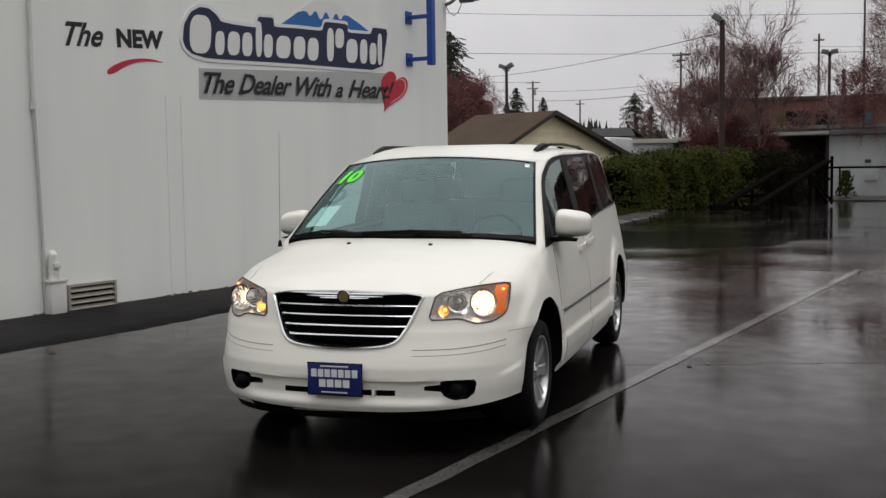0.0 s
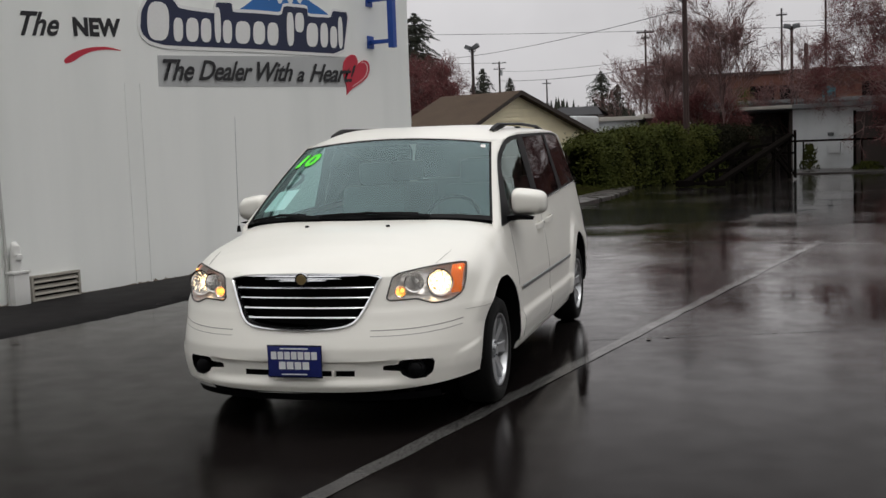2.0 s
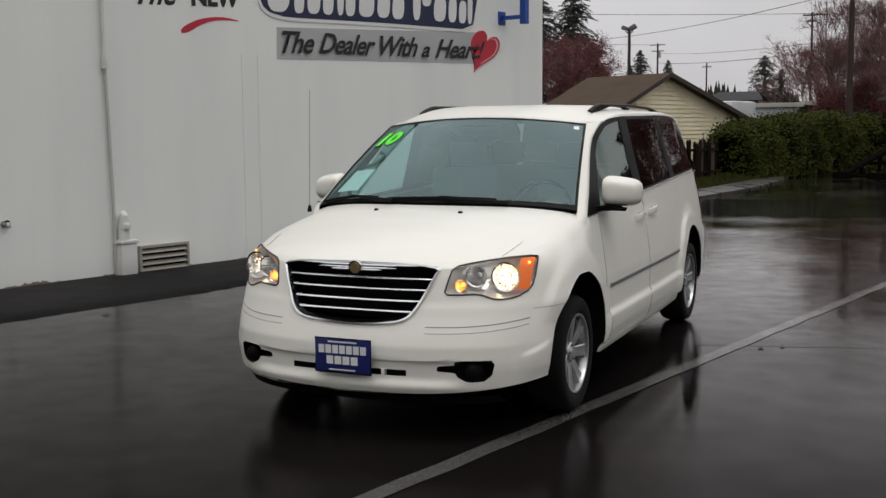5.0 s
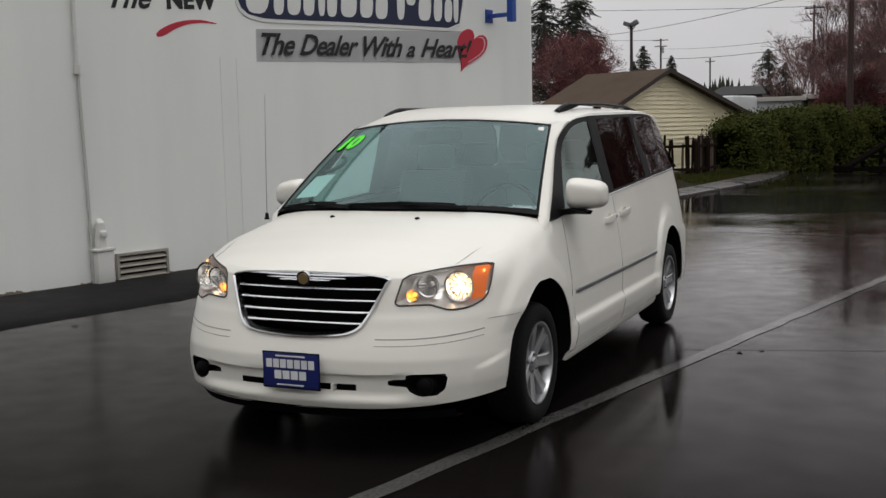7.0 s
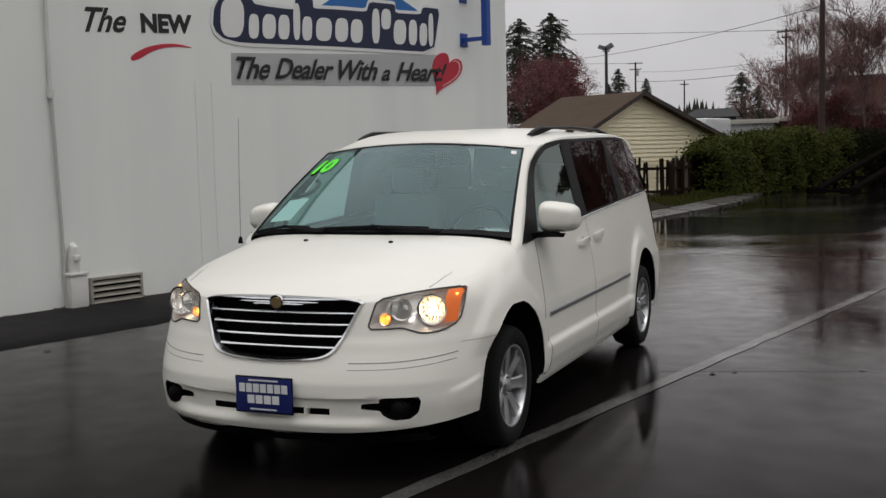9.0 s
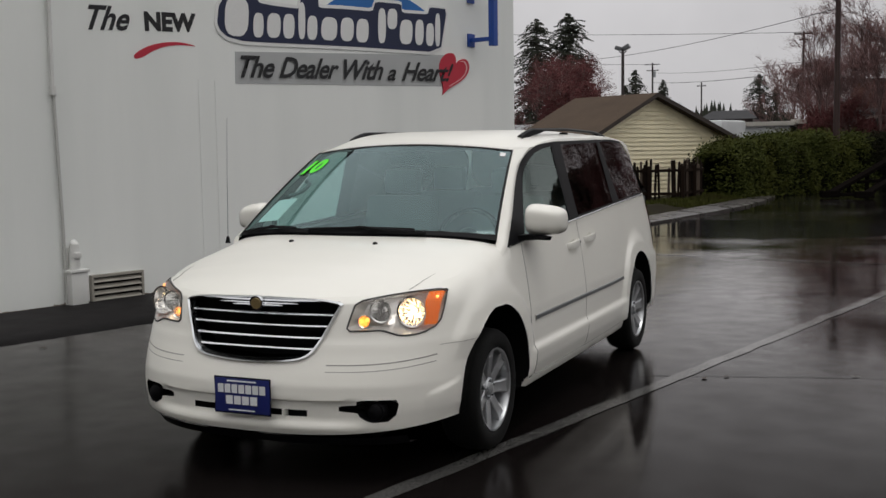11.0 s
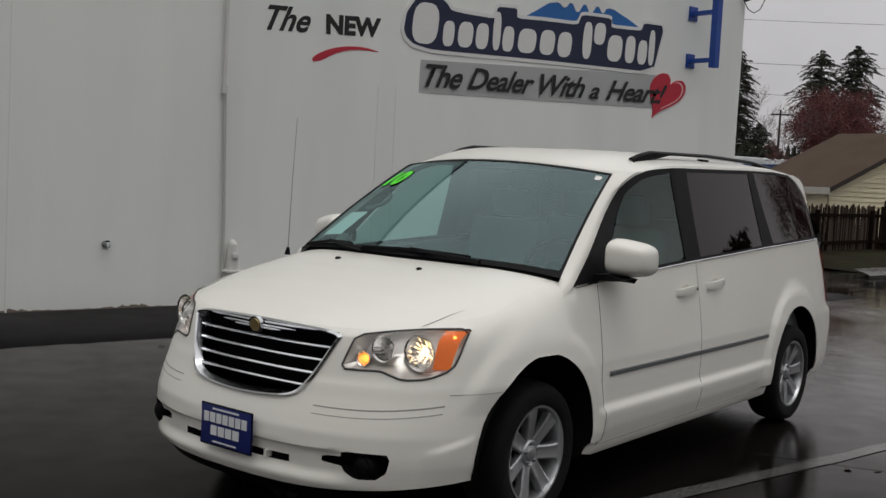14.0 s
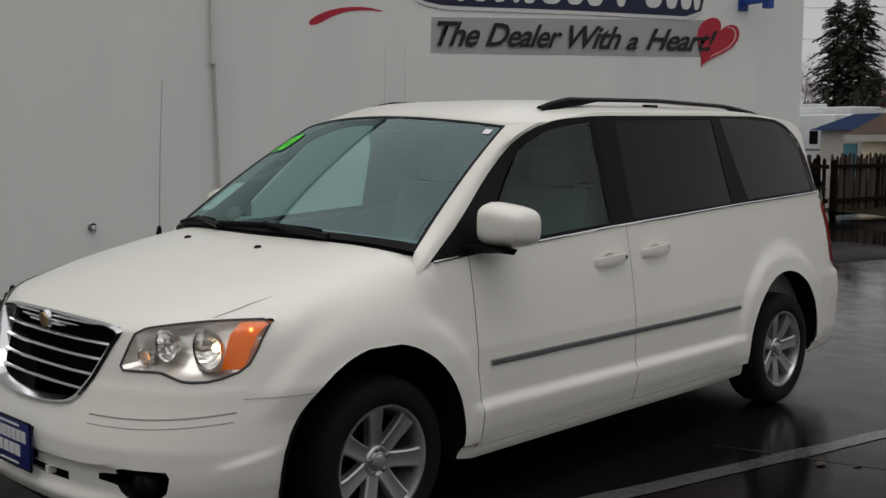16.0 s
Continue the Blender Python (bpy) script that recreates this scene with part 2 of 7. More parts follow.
M_RUBBER = material("tyre_rubber", (0.006, 0.006, 0.006), 0.8, grain=0.25, grain_scale=80, bump=0.15, bump_scale=90, spec=0.2)
M_STRIP = material("dark_chrome_strip", (0.22, 0.23, 0.24), 0.3, 0.7, grain=0.1)
M_INTERIOR = material("grey_cabin_plastic", (0.13, 0.145, 0.145), 0.7, grain=0.06, grain_scale=20)
M_SEAT = material("grey_seat_cloth", (0.22, 0.245, 0.245), 0.85, grain=0.06, grain_scale=25)
M_LAMPCASE = material("lamp_reflector", (0.84, 0.81, 0.77), 0.22, 0.55, grain=0.06)
M_AMBER = material("amber_lens", (0.80, 0.15, 0.005), 0.2, spec=0.2, emit=(1.0, 0.24, 0.008), emit_power=0.12)
M_BULB = material("headlamp_bulb", (1, 1, 1), 0.3, emit=(1.0, 0.70, 0.36), emit_power=5.5)
M_BULBAMBER = material("amber_bulb", (1, 0.6, 0.2), 0.3, emit=(1.0, 0.34, 0.05), emit_power=4.0)
M_TAIL = material("red_tail_lens", (0.40, 0.012, 0.015), 0.12, coat=0.6)
M_PLATE = material("blue_plate", (0.014, 0.022, 0.14), 0.3, grain=0.1)
M_PLATEWHITE = material("white_plate_print", (0.72, 0.73, 0.75), 0.4)
M_GREEN = material("green_window_paint", (0.10, 0.85, 0.03), 0.5, emit=(0.1, 0.9, 0.03), emit_power=0.0)
M_PAPER = material("white_paper", (0.78, 0.80, 0.78), 0.7, grain=0.04)
M_GOLD = material("gilt_emblem", (0.62, 0.46, 0.22), 0.3, 0.7, grain=0.3, grain_scale=200)
G_WIND = glass("windscreen_glass", (0.58, 0.82, 0.80), (0.70, 0.92, 0.95), 0.12, 3.8)
G_SIDE = glass("side_glass", (0.50, 0.68, 0.64), (0.86, 1.0, 0.95), 0.035, 4.4)
G_DARK = glass("privacy_glass", (0.015, 0.013, 0.013), (0.92, 0.86, 0.86), 0.022, 5.2)
G_LENS = glass("clear_lens", (0.97, 0.97, 0.97), (0.9, 0.9, 0.9), 0.04)
M_SIDING = material("cream_lap_siding", (0.82, 0.74, 0.52), 0.6, grain=0.08, grain_scale=20, stain=0.2, stain_scale=2, rand=0.05)
M_SHINGLE = material("brown_roof_shingle", (0.072, 0.050, 0.035), 0.9, spec=0.2, grain=0.35, grain_scale=14, stain=0.4, stain_scale=1.2, bump=0.25, bump_scale=20, rand=0.03)
M_BARGE = material("dark_brown_board", (0.040, 0.030, 0.026), 0.7, grain=0.3, stain=0.2)
M_FASCIA = material("pale_fascia_board", (0.42, 0.40, 0.36), 0.6, grain=0.1, stain=0.3)
M_FENCE = material("weathered_dark_timber", (0.014, 0.0095, 0.007), 0.95, spec=0.05, grain=0.4, grain_scale=18, stain=0.4, stretch=(4, 4, 0.5), rand=0.3)
M_FENCE_PALE = material("weathered_grey_timber", (0.075, 0.058, 0.046), 0.95, spec=0.05, grain=0.4, grain_scale=18, stain=0.4, stretch=(4, 4, 0.5), rand=0.3)
M_LEAF = material("hedge_leaf", (0.031, 0.038, 0.0055), 0.8, spec=0.12, grain=0.5, grain_scale=3, stain=0.6, stain_scale=0.8, stain_color=(0.052, 0.050, 0.007))
M_DARKLEAF = material("shaded_brown_green_leaf", (0.008, 0.008, 0.003), 0.85, spec=0.08, grain=0.5, grain_scale=3, stain=0.5, stain_scale=0.8, stain_color=(0.013, 0.009, 0.005))
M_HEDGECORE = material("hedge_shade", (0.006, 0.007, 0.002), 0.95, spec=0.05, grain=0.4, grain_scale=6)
M_CONIFER = material("dark_conifer_needles", (0.052, 0.058, 0.046), 0.95, spec=0.03, grain=0.5, grain_scale=2, stain=0.5, stain_scale=0.6, stain_color=(0.050, 0.036, 0.026))
M_BARK = material("wet_bark", (0.045, 0.035, 0.030), 0.85, grain=0.4, grain_scale=20)
M_TWIG = material("reddish_twigs", (0.17, 0.105, 0.10), 0.85, grain=0.4, grain_scale=3)
M_BROWNLEAF = material("brown_winter_foliage", (0.060, 0.044, 0.036), 0.9, spec=0.1, grain=0.5, grain_scale=2)
M_BUD = material("dark_red_buds", (0.125, 0.046, 0.046), 0.9, spec=0.1, grain=0.5, grain_scale=3)
M_PINKBUD = material("pinkish_brown_buds", (0.18, 0.095, 0.092), 0.9, spec=0.1, grain=0.5, grain_scale=3)
M_GRASS = material("wet_grass", (0.050, 0.056, 0.012), 0.9, spec=0.08, grain=0.5, grain_scale=8, stain=0.8, stain_scale=0.9, stain_color=(0.030, 0.020, 0.012), bump=0.3, bump_scale=14)
M_POLE = material("weathered_pole_timber", (0.035, 0.028, 0.026), 0.85, grain=0.3, grain_scale=10)
M_POLERED = material("rusty_lamp_pole", (0.035, 0.018, 0.016), 0.8, grain=0.3, grain_scale=10)
M_WIRE = material("black_cable", (0.03, 0.03, 0.032), 0.6)
M_OLDTIMBER = material("black_wet_timber", (0.006, 0.005, 0.0045), 0.95, spec=0.0, grain=0.3, grain_scale=15, rand=0.2)
M_SHEDWHITE = material("white_metal_cladding", (0.60, 0.62, 0.63), 0.5, grain=0.08, stain=0.35, stain_scale=1)
M_BRICKRED = material("rust_red_cladding", (0.13, 0.052, 0.034), 0.7, grain=0.3, grain_scale=4, stain=0.4, stain_scale=0.5)
M_SOIL = material("wet_soil_and_moss", (0.016, 0.013, 0.008), 0.95, spec=0.06, grain=0.5, grain_scale=9, stain=0.8, stain_scale=0.9, stain_color=(0.028, 0.030, 0.009), bump=0.4, bump_scale=14)
M_FELT = material("dark_roofing_felt", (0.045, 0.045, 0.048), 0.85, spec=0.2, grain=0.3, grain_scale=6, stain=0.3)
M_GREYROOF = material("grey_roofing", (0.13, 0.135, 0.14), 0.6, grain=0.3, grain_scale=8, stain=0.3)
M_BLUEROOF = material("blue_metal_roof", (0.007, 0.020, 0.065), 0.8, spec=0.1, grain=0.15, stain=0.2)
M_TEAL = material("teal_door_paint", (0.03, 0.16, 0.20), 0.5, grain=0.1)
M_SKYBLOCK = material("grey_brown_sky_block", (0.11, 0.10, 0.09), 0.8, grain=0.2, grain_scale=4, stain=0.3, stain_scale=0.4)
M_HIGHLIGHT = material("pale_pink_sign_paint", (0.75, 0.45, 0.45), 0.6, grain=0.1)
M_TAR = material("tarred_joint", (0.004, 0.004, 0.004), 0.6, grain=0.3)
M_FALLEN = material("wet_fallen_leaf", (0.030, 0.017, 0.009), 0.5, grain=0.4, grain_scale=60)

# ---- mesh helpers ----


def finish(ob, bm, mat, smooth):
    me = ob.data
    if smooth:
        for f in bm.faces:
            f.smooth = True
    bm.to_mesh(me)
    bm.free()
    me.materials.append(mat)
    if smooth:
        me.set_sharp_from_angle(angle=radians(38))


def part(name, bm, mat, parent=None, label="", smooth=True):
    """One mesh object, under a thing or a part where a parent is given."""
    ob = new(name, bpy.data.meshes.new(name))
    finish(ob, bm, mat, smooth)
    if parent is not None:
        ob.parent = parent
    if label:
        ob["label"] = label
    return ob


def shared(name, me, parent, m=None):
    """A further piece on a mesh that exists already."""
    ob = new(name, me)
    ob.parent = parent
    if m is not None:
        ob.matrix_basis = m
    return ob


def thing(name, m, label, category, group="", kind=""):
    ob = new(name)
    ob.empty_display_size = 0.1
    ob.matrix_basis = m
    return tagged(ob, label, category, group, kind)


def box(bm, x0, x1, y0, y1, z0, z1, bevel=0.0, m=None):
    """A box with softened edges, added to bm."""
    r = bmesh.ops.create_cube(bm, size=1)
    vs = r["verts"]
    bmesh.ops.scale(bm, verts=vs, vec=(x1 - x0, y1 - y0, z1 - z0))
    bmesh.ops.translate(bm, verts=vs, vec=((x0 + x1) / 2, (y0 + y1) / 2, (z0 + z1) / 2))
    if bevel:
        es = list({e for v in vs for e in v.link_edges})
        out = bmesh.ops.bevel(bm, geom=es, offset=bevel, segments=2, affect='EDGES', profile=0.6)
        vs = list({v for f in out["faces"] for v in f.verts} | {v for v in vs if v.is_valid})
    if m is not None:
        bmesh.ops.transform(bm, matrix=m, verts=[v for v in vs if v.is_valid])
    return bm


def boxed(x0, x1, y0, y1, z0, z1, bevel=0.0):
    return box(bmesh.new(), x0, x1, y0, y1, z0, z1, bevel)


def grid(bm, rows, closed=False, flip=False):
    """Quads over rows of points."""
    vs = [[bm.verts.new(p) for p in row] for row in rows]
    for a, b in zip(vs, vs[1:]):
        n = len(a)
        for i in range(n if closed else n - 1):
            j = (i + 1) % n
            q = (a[i], a[j], b[j], b[i])
            bm.faces.new(q[::-1] if flip else q)
    return vs


def tube(bm, pts, r, sides=8, caps=True):
    """A round bar along points; r is a number or one for each point."""
    pts = [Vector(p) for p in pts]
    rs = [r] * len(pts) if isinstance(r, (int, float)) else r
    rings = []
    for i, p in enumerate(pts):
        d = (pts[min(i + 1, len(pts) - 1)] - pts[max(i - 1, 0)])
        if d.length < 1e-9:
            d = Vector((0, 0, 1))
        d.normalize()
        a = d.orthogonal().normalized() if abs(d.z) > 0.95 else d.cross(Vector((0, 0, 1))).normalized()
        b = d.cross(a)
        rings.append([bm.verts.new(p + (a * math.cos(t) + b * math.sin(t)) * rs[i]) for t in [2 * math.pi * k / sides for k in range(sides)]])
    for q, w in zip(rings, rings[1:]):
        for k in range(sides):
            bm.faces.new((q[k], w[k], w[(k + 1) % sides], q[(k + 1) % sides]))
    if caps and sides > 2:
        bm.faces.new(rings[0])
        bm.faces.new(rings[-1][::-1])
    return bm


def slab(bm, outline, depth, m=None):
    """A flat plate: outline of (a, b) in its own plane, pushed out by depth along the third axis."""
    lo = [bm.verts.new((a, b, 0)) for a, b in outline]
    hi = [bm.verts.new((a, b, depth)) for a, b in outline]
    top = bm.faces.new(hi)
    n = len(lo)
    for i in range(n):
        bm.faces.new((lo[i], lo[(i + 1) % n], hi[(i + 1) % n], hi[i]))
    bmesh.ops.triangulate(bm, faces=[top])
    if m is not None:
        bmesh.ops.transform(bm, matrix=m, verts=lo + hi)
    return bm


def lathe(bm, profile, sides, m=None):
    """A turned body about x: profile of (x, radius)."""
    rings = [[bm.verts.new((x, r * math.cos(t), r * math.sin(t))) for t in [2 * math.pi * k / sides for k in range(sides)]] for x, r in profile]
    for a, b in zip(rings, rings[1:]):
        for k in range(sides):
            bm.faces.new((a[k], a[(k + 1) % sides], b[(k + 1) % sides], b[k]))
    if m is not None:
        bmesh.ops.transform(bm, matrix=m, verts=[v for r in rings for v in r])
    return bm


def lerp_table(x, table):
    return float(np.interp(x, [a for a, b in table], [b for a, b in table]))


def words(text, shear=0.0, bold=0.0, space=1.0):
    """A mesh of the words, its lower left at the origin and one unit wide and high; with its true width over height."""
    cu = bpy.data.curves.new("words", 'FONT')
    cu.body, cu.shear, cu.offset, cu.space_character = text, shear, bold, space
    cu.resolution_u = 3
    ob = new("words", cu)
    bpy.context.view_layer.update()
    me = bpy.data.meshes.new_from_object(ob.evaluated_get(bpy.context.evaluated_depsgraph_get()))
    bpy.data.objects.remove(ob)
    bpy.data.curves.remove(cu)
    bm = bmesh.new()
    bm.from_mesh(me)
    bpy.data.meshes.remove(me)
    x0, x1 = min(v.co.x for v in bm.verts), max(v.co.x for v in bm.verts)
    y0, y1 = min(v.co.y for v in bm.verts), max(v.co.y for v in bm.verts)
    for v in bm.verts:
        v.co = Vector(((v.co.x - x0) / (x1 - x0), (v.co.y - y0) / (y1 - y0), 0))
    return bm


def warp(bm, quad, depth):
    """Lay a unit square of mesh on the quad (lower left, lower right, upper right, upper left) in (s, z), and give it depth."""
    a, b, c, d = [Vector(q) for q in quad]
    for v in bm.verts:
        u, w = v.co.x, v.co.y
        p = (a * (1 - u) + b * u) * (1 - w) + (d * (1 - u) + c * u) * w
        v.co = Vector((p.x, p.y, depth))
    return bm


# ---- ground ----
bm = bmesh.new()
ticks = [-900, -200, -60, -20, 20, 60, 120, 300, 1200]
grid(bm, [[(x, y, 0) for x in ticks] for y in ticks])
tagged(part("ground", bm, M_ASPHALT, smooth=False), "dark rain-soaked asphalt car park with puddles", "ground", kind="structure")

# the wall's frame: s metres along it, out from it, z up
WALL = Matrix.Translation((-5.53, 2.297, 0)) @ Matrix.Rotation(math.atan2(1, 0.2506), 4, 'Z')
WALL_END, WALL_TOP = 9.64, 6.2


def on_wall(s, out, z):
    """s along the wall, out towards the car park."""
    return WALL @ Vector((s, -out, z))


# plates on the wall: (s, z) in the plate's plane, depth outwards
FACE = WALL @ Matrix(((1, 0, 0, 0), (0, 0, -1, 0), (0, 1, 0, 0), (0, 0, 0, 1)))

wall = tagged(part("wall_showroom", boxed(-26, WALL_END, 0, 0.3, -0.2, WALL_TOP, 0.012), M_STUCCO, smooth=False),
              "white painted rendered wall of a showroom", "wall", kind="structure")
wall.matrix_basis = WALL
side_wall = tagged(part("wall_showroom_return", boxed(WALL_END - 0.3, WALL_END - 0.003, 0.3, 14, -0.2, WALL_TOP), M_STUCCO, smooth=False),
                   "white painted end wall of the showroom", "wall", kind="structure")
side_wall.matrix_basis = WALL
bm = boxed(-26, WALL_END + 0.03, -0.03, 14, WALL_TOP, WALL_TOP + 0.18, 0.01)
roof = tagged(part("roof_showroom", bm, M_GREYROOF, smooth=False), "flat grey roof edge of the showroom", "roof", kind="structure")
roof.matrix_basis = WALL
for s, w in ((3.11, 0.022), (3.36, 0.03), (-0.9, 0.02), (-3.4, 0.025)):
    seam = tagged(part("trim", boxed(s - w / 2, s + w / 2, -0.009, 0.0, 0.02, 2.45 if s > 0 else 4.2, 0.004), M_STUCCO, smooth=False),
                  "painted vertical joint cover on the showroom wall", "trim", kind="structure")
    seam.matrix_basis = WALL

# mud splashed along the foot of the wall
bm = bmesh.new()
rows = []
for i in range(1100):
    s = -8 + i * (WALL_END + 8) / 1099
    h = 0.006 + 0.030 * noise.noise((s * 1.7, 0, 0)) + 0.026 * noise.noise((s * 11, 3, 0)) + 0.018 * noise.noise((s * 47, 5, 0))
    rows.append([(s, -0.004, 0.0), (s, -0.004, 0.036 + max(0.002, h))])
grid(bm, rows)
foot = tagged(part("trim_wall_foot", bm, M_SPLASH, smooth=False), "brown mud splashes along the white wall foot", "dirt", kind="structure")
foot.matrix_basis = WALL

# raised asphalt apron along the foot of the wall
bm = bmesh.new()
prof = [(0.0, 0.035), (0.6, 0.04), (1.30, 0.03), (1.58, 0.008), (1.68, -0.02)]
rows = []
for i in range(371):
    s = -26 + i * 0.1
    ragged = 0.16 * noise.noise((s * 0.55, 0, 3.1)) + 0.09 * noise.noise((s * 1.9, 4, 3.1)) + 0.04 * noise.noise((s * 6.0, 7, 3.1))
    rows.append([on_wall(min(s, WALL_END + 1), o + (ragged * (o - 1.0) / 0.6 if o > 1 else 0) + max(0, (1.5 - s)) * 0.02, z) for o, z in prof])
grid(bm, rows, flip=True)
tagged(part("pavement", bm, M_APRON), "black damp asphalt apron along the wall foot", "pavement", kind="structure")


def road_line(name, a, b, width, label, worn=1.0, seg=0.25):
    """A painted line with frayed edges, 4 mm above the asphalt."""
    a, b = Vector(a), Vector(b)
    n = max(2, int((b - a).length / seg))
    d = (b - a).normalized()
    side = Vector((d.y, -d.x))
    bm = bmesh.new()
    rows = []
    for i in range(n + 1):
        p = a + (b - a) * i / n
        e = 0.020 * worn
        l = width / 2 + e * noise.noise((p.x * 9, p.y * 9, 1))
        r = width / 2 + e * noise.noise((p.x * 9, p.y * 9, 7))
        rows.append([(*(p - side * l), 0.004), (*(p + side * r), 0.004)])
    grid(bm, rows, flip=True)
    return tagged(part(name, bm, M_LINE, smooth=False), label, "road marking", kind="structure")


road_line("road_marking", (-0.385, -5.6), (3.38, 10.4), 0.105, "worn white parking bay line on wet asphalt")
road_line("road_marking", (-1.2, 10.95), (4.4, 9.80), 0.09, "faded white cross line on wet asphalt", 1.5)
road_line("road_marking", (-0.6, 11.83), (1.35, 11.40), 0.08, "faded white cross line on wet asphalt", 2.0)
road_line("road_marking", (-2.0, 20.9), (5.2, 21.2), 0.12, "faded white cross line on wet asphalt", 2.0)

JOINT = ((1.10, 2.08), (5.2, 3.26))
# tarred joint across the asphalt
bm = bmesh.new()
rows = []
for i in range(90):
    t = i / 89
    x, y = JOINT[0][0] + (JOINT[1][0] - JOINT[0][0]) * t, JOINT[0][1] + (JOINT[1][1] - JOINT[0][1]) * t
    w = 0.005 + 0.005 * noise.noise((x * 4, 0, 0))
    y += 0.02 * noise.noise((x * 3, 1, 0))
    rows.append([(x, y - w, 0.003), (x, y + w, 0.003)])
grid(bm, rows)
tagged(part("road_joint", bm, M_TAR, smooth=False), "thin dark tarred joint across wet asphalt", "joint", kind="structure")

# ---- painted sign on the showroom wall ----
sign = thing("wall_sign", FACE, "hand-painted navy, blue, grey and red sign on white wall", "sign")
DEP = 0.004


def flat(name, outline, mat, depth, label=""):
    return part(name, slab(bmesh.new(), outline, depth), mat, sign, label, smooth=False)


def rounded(points, times=2):
    """Corners cut off an outline again and again."""
    for _ in range(times):
        out = []
        for i, p in enumerate(points):
            q = points[(i + 1) % len(points)]
            out += [(p[0] * 0.78 + q[0] * 0.22, p[1] * 0.78 + q[1] * 0.22), (p[0] * 0.22 + q[0] * 0.78, p[1] * 0.22 + q[1] * 0.78)]
        points = out
    return points


BAND = [(3.67, 2.424), (7.84, 2.555), (7.80, 3.02), (3.68, 2.805)]
flat("grey_band", BAND, M_SIGNGREY, DEP, "pale grey painted band")
# snow-capped mountain
flat("mountain", rounded([(5.05, 3.40), (5.37, 3.56), (5.72, 3.76), (5.90, 3.86), (6.10, 3.95), (6.30, 3.97), (6.52, 3.92), (6.90, 3.77), (7.14, 3.70), (7.48, 3.57), (6.2, 3.42)], 1), M_BLUE, DEP, "blue painted mountain")
flat("snow_cap", rounded([(5.62, 3.71), (5.88, 3.87), (6.10, 3.97), (6.30, 3.99), (6.54, 3.94), (6.88, 3.79), (6.70, 3.80), (6.62, 3.70), (6.52, 3.82), (6.40, 3.66), (6.28, 3.82), (6.16, 3.64), (6.04, 3.80), (5.92, 3.68), (5.82, 3.76)], 1), M_SIGNWHITE, DEP + 0.004, "white painted snow cap")
NAVY = [(3.41, 3.12), (3.44, 3.32), (3.56, 3.48), (3.72, 3.56), (3.88, 3.56), (4.01, 3.50), (4.09, 3.42), (4.30, 3.41), (4.69, 3.41), (4.77, 3.42), (4.80, 3.56), (5.11, 3.58), (5.12, 3.46), (5.60, 3.49),
        (6.17, 3.51), (6.24, 3.65), (6.79, 3.67), (6.80, 3.55), (7.38, 3.58), (7.44, 3.69), (7.85, 3.70), (7.67, 3.05), (5.59, 3.0), (3.83, 2.935), (3.56, 2.97), (3.45, 3.04)]


def grown(points, d):
    """An outline pushed outwards all round."""
    out = []
    for i, p in enumerate(points):
        e = Vector(points[(i + 1) % len(points)]) - Vector(points[i - 1])
        n = Vector((-e.y, e.x)).normalized() * d
        out.append((p[0] + n.x, p[1] + n.y))
    return out


def crisp(points):
    """Corners barely softened."""
    out = []
    for i, p in enumerate(points):
        o, q = points[i - 1], points[(i + 1) % len(points)]
        out += [(p[0] * 0.88 + o[0] * 0.12, p[1] * 0.88 + o[1] * 0.12), (p[0] * 0.88 + q[0] * 0.12, p[1] * 0.88 + q[1] * 0.12)]
    return out


flat("white_outline", crisp(grown(NAVY, 0.045)), M_SIGNWHITE, DEP + 0.0065, "thin white painted outline")
flat("navy_panel", crisp(NAVY), M_NAVY, DEP + 0.009, "navy painted name panel")


def bar(s0, s1, z0, z1):
    w = s1 - s0
    flat("name_bar", rounded([(s0, z0), (s1 - 0.10 * w, z0 + 0.008), (s1, z1), (s0 + 0.10 * w, z1 - 0.008)], 2), M_SIGNWHITE, DEP + 0.012)


# plain white blocks where the name stands
for s0, s1, z0, z1 in ((3.51, 3.92, 2.985, 3.465), (3.965, 4.15, 2.995, 3.30), (4.19, 4.44, 3.01, 3.32), (4.465, 4.68, 3.02, 3.335), (4.735, 4.87, 3.03, 3.50), (4.89, 5.09, 3.035, 3.35), (5.14, 5.47, 3.05, 3.36),
                       (5.51, 5.79, 3.065, 3.385), (5.82, 6.09, 3.07, 3.395), (6.27, 6.45, 3.09, 3.575), (6.47, 6.70, 3.30, 3.59), (6.73, 7.04, 3.11, 3.465), (7.08, 7.29, 3.12, 3.49), (7.33, 7.53, 3.125, 3.46), (7.55, 7.68, 3.13, 3.62)):
    bar(s0, s1, z0, z1)


def lettering(name, text, quad, mat, shear, bold, label, depth=DEP + 0.004, space=1.0):
    bm = warp(words(text, shear, bold, space), quad, depth)
    return part(name, bm, mat, sign, label, smooth=False)


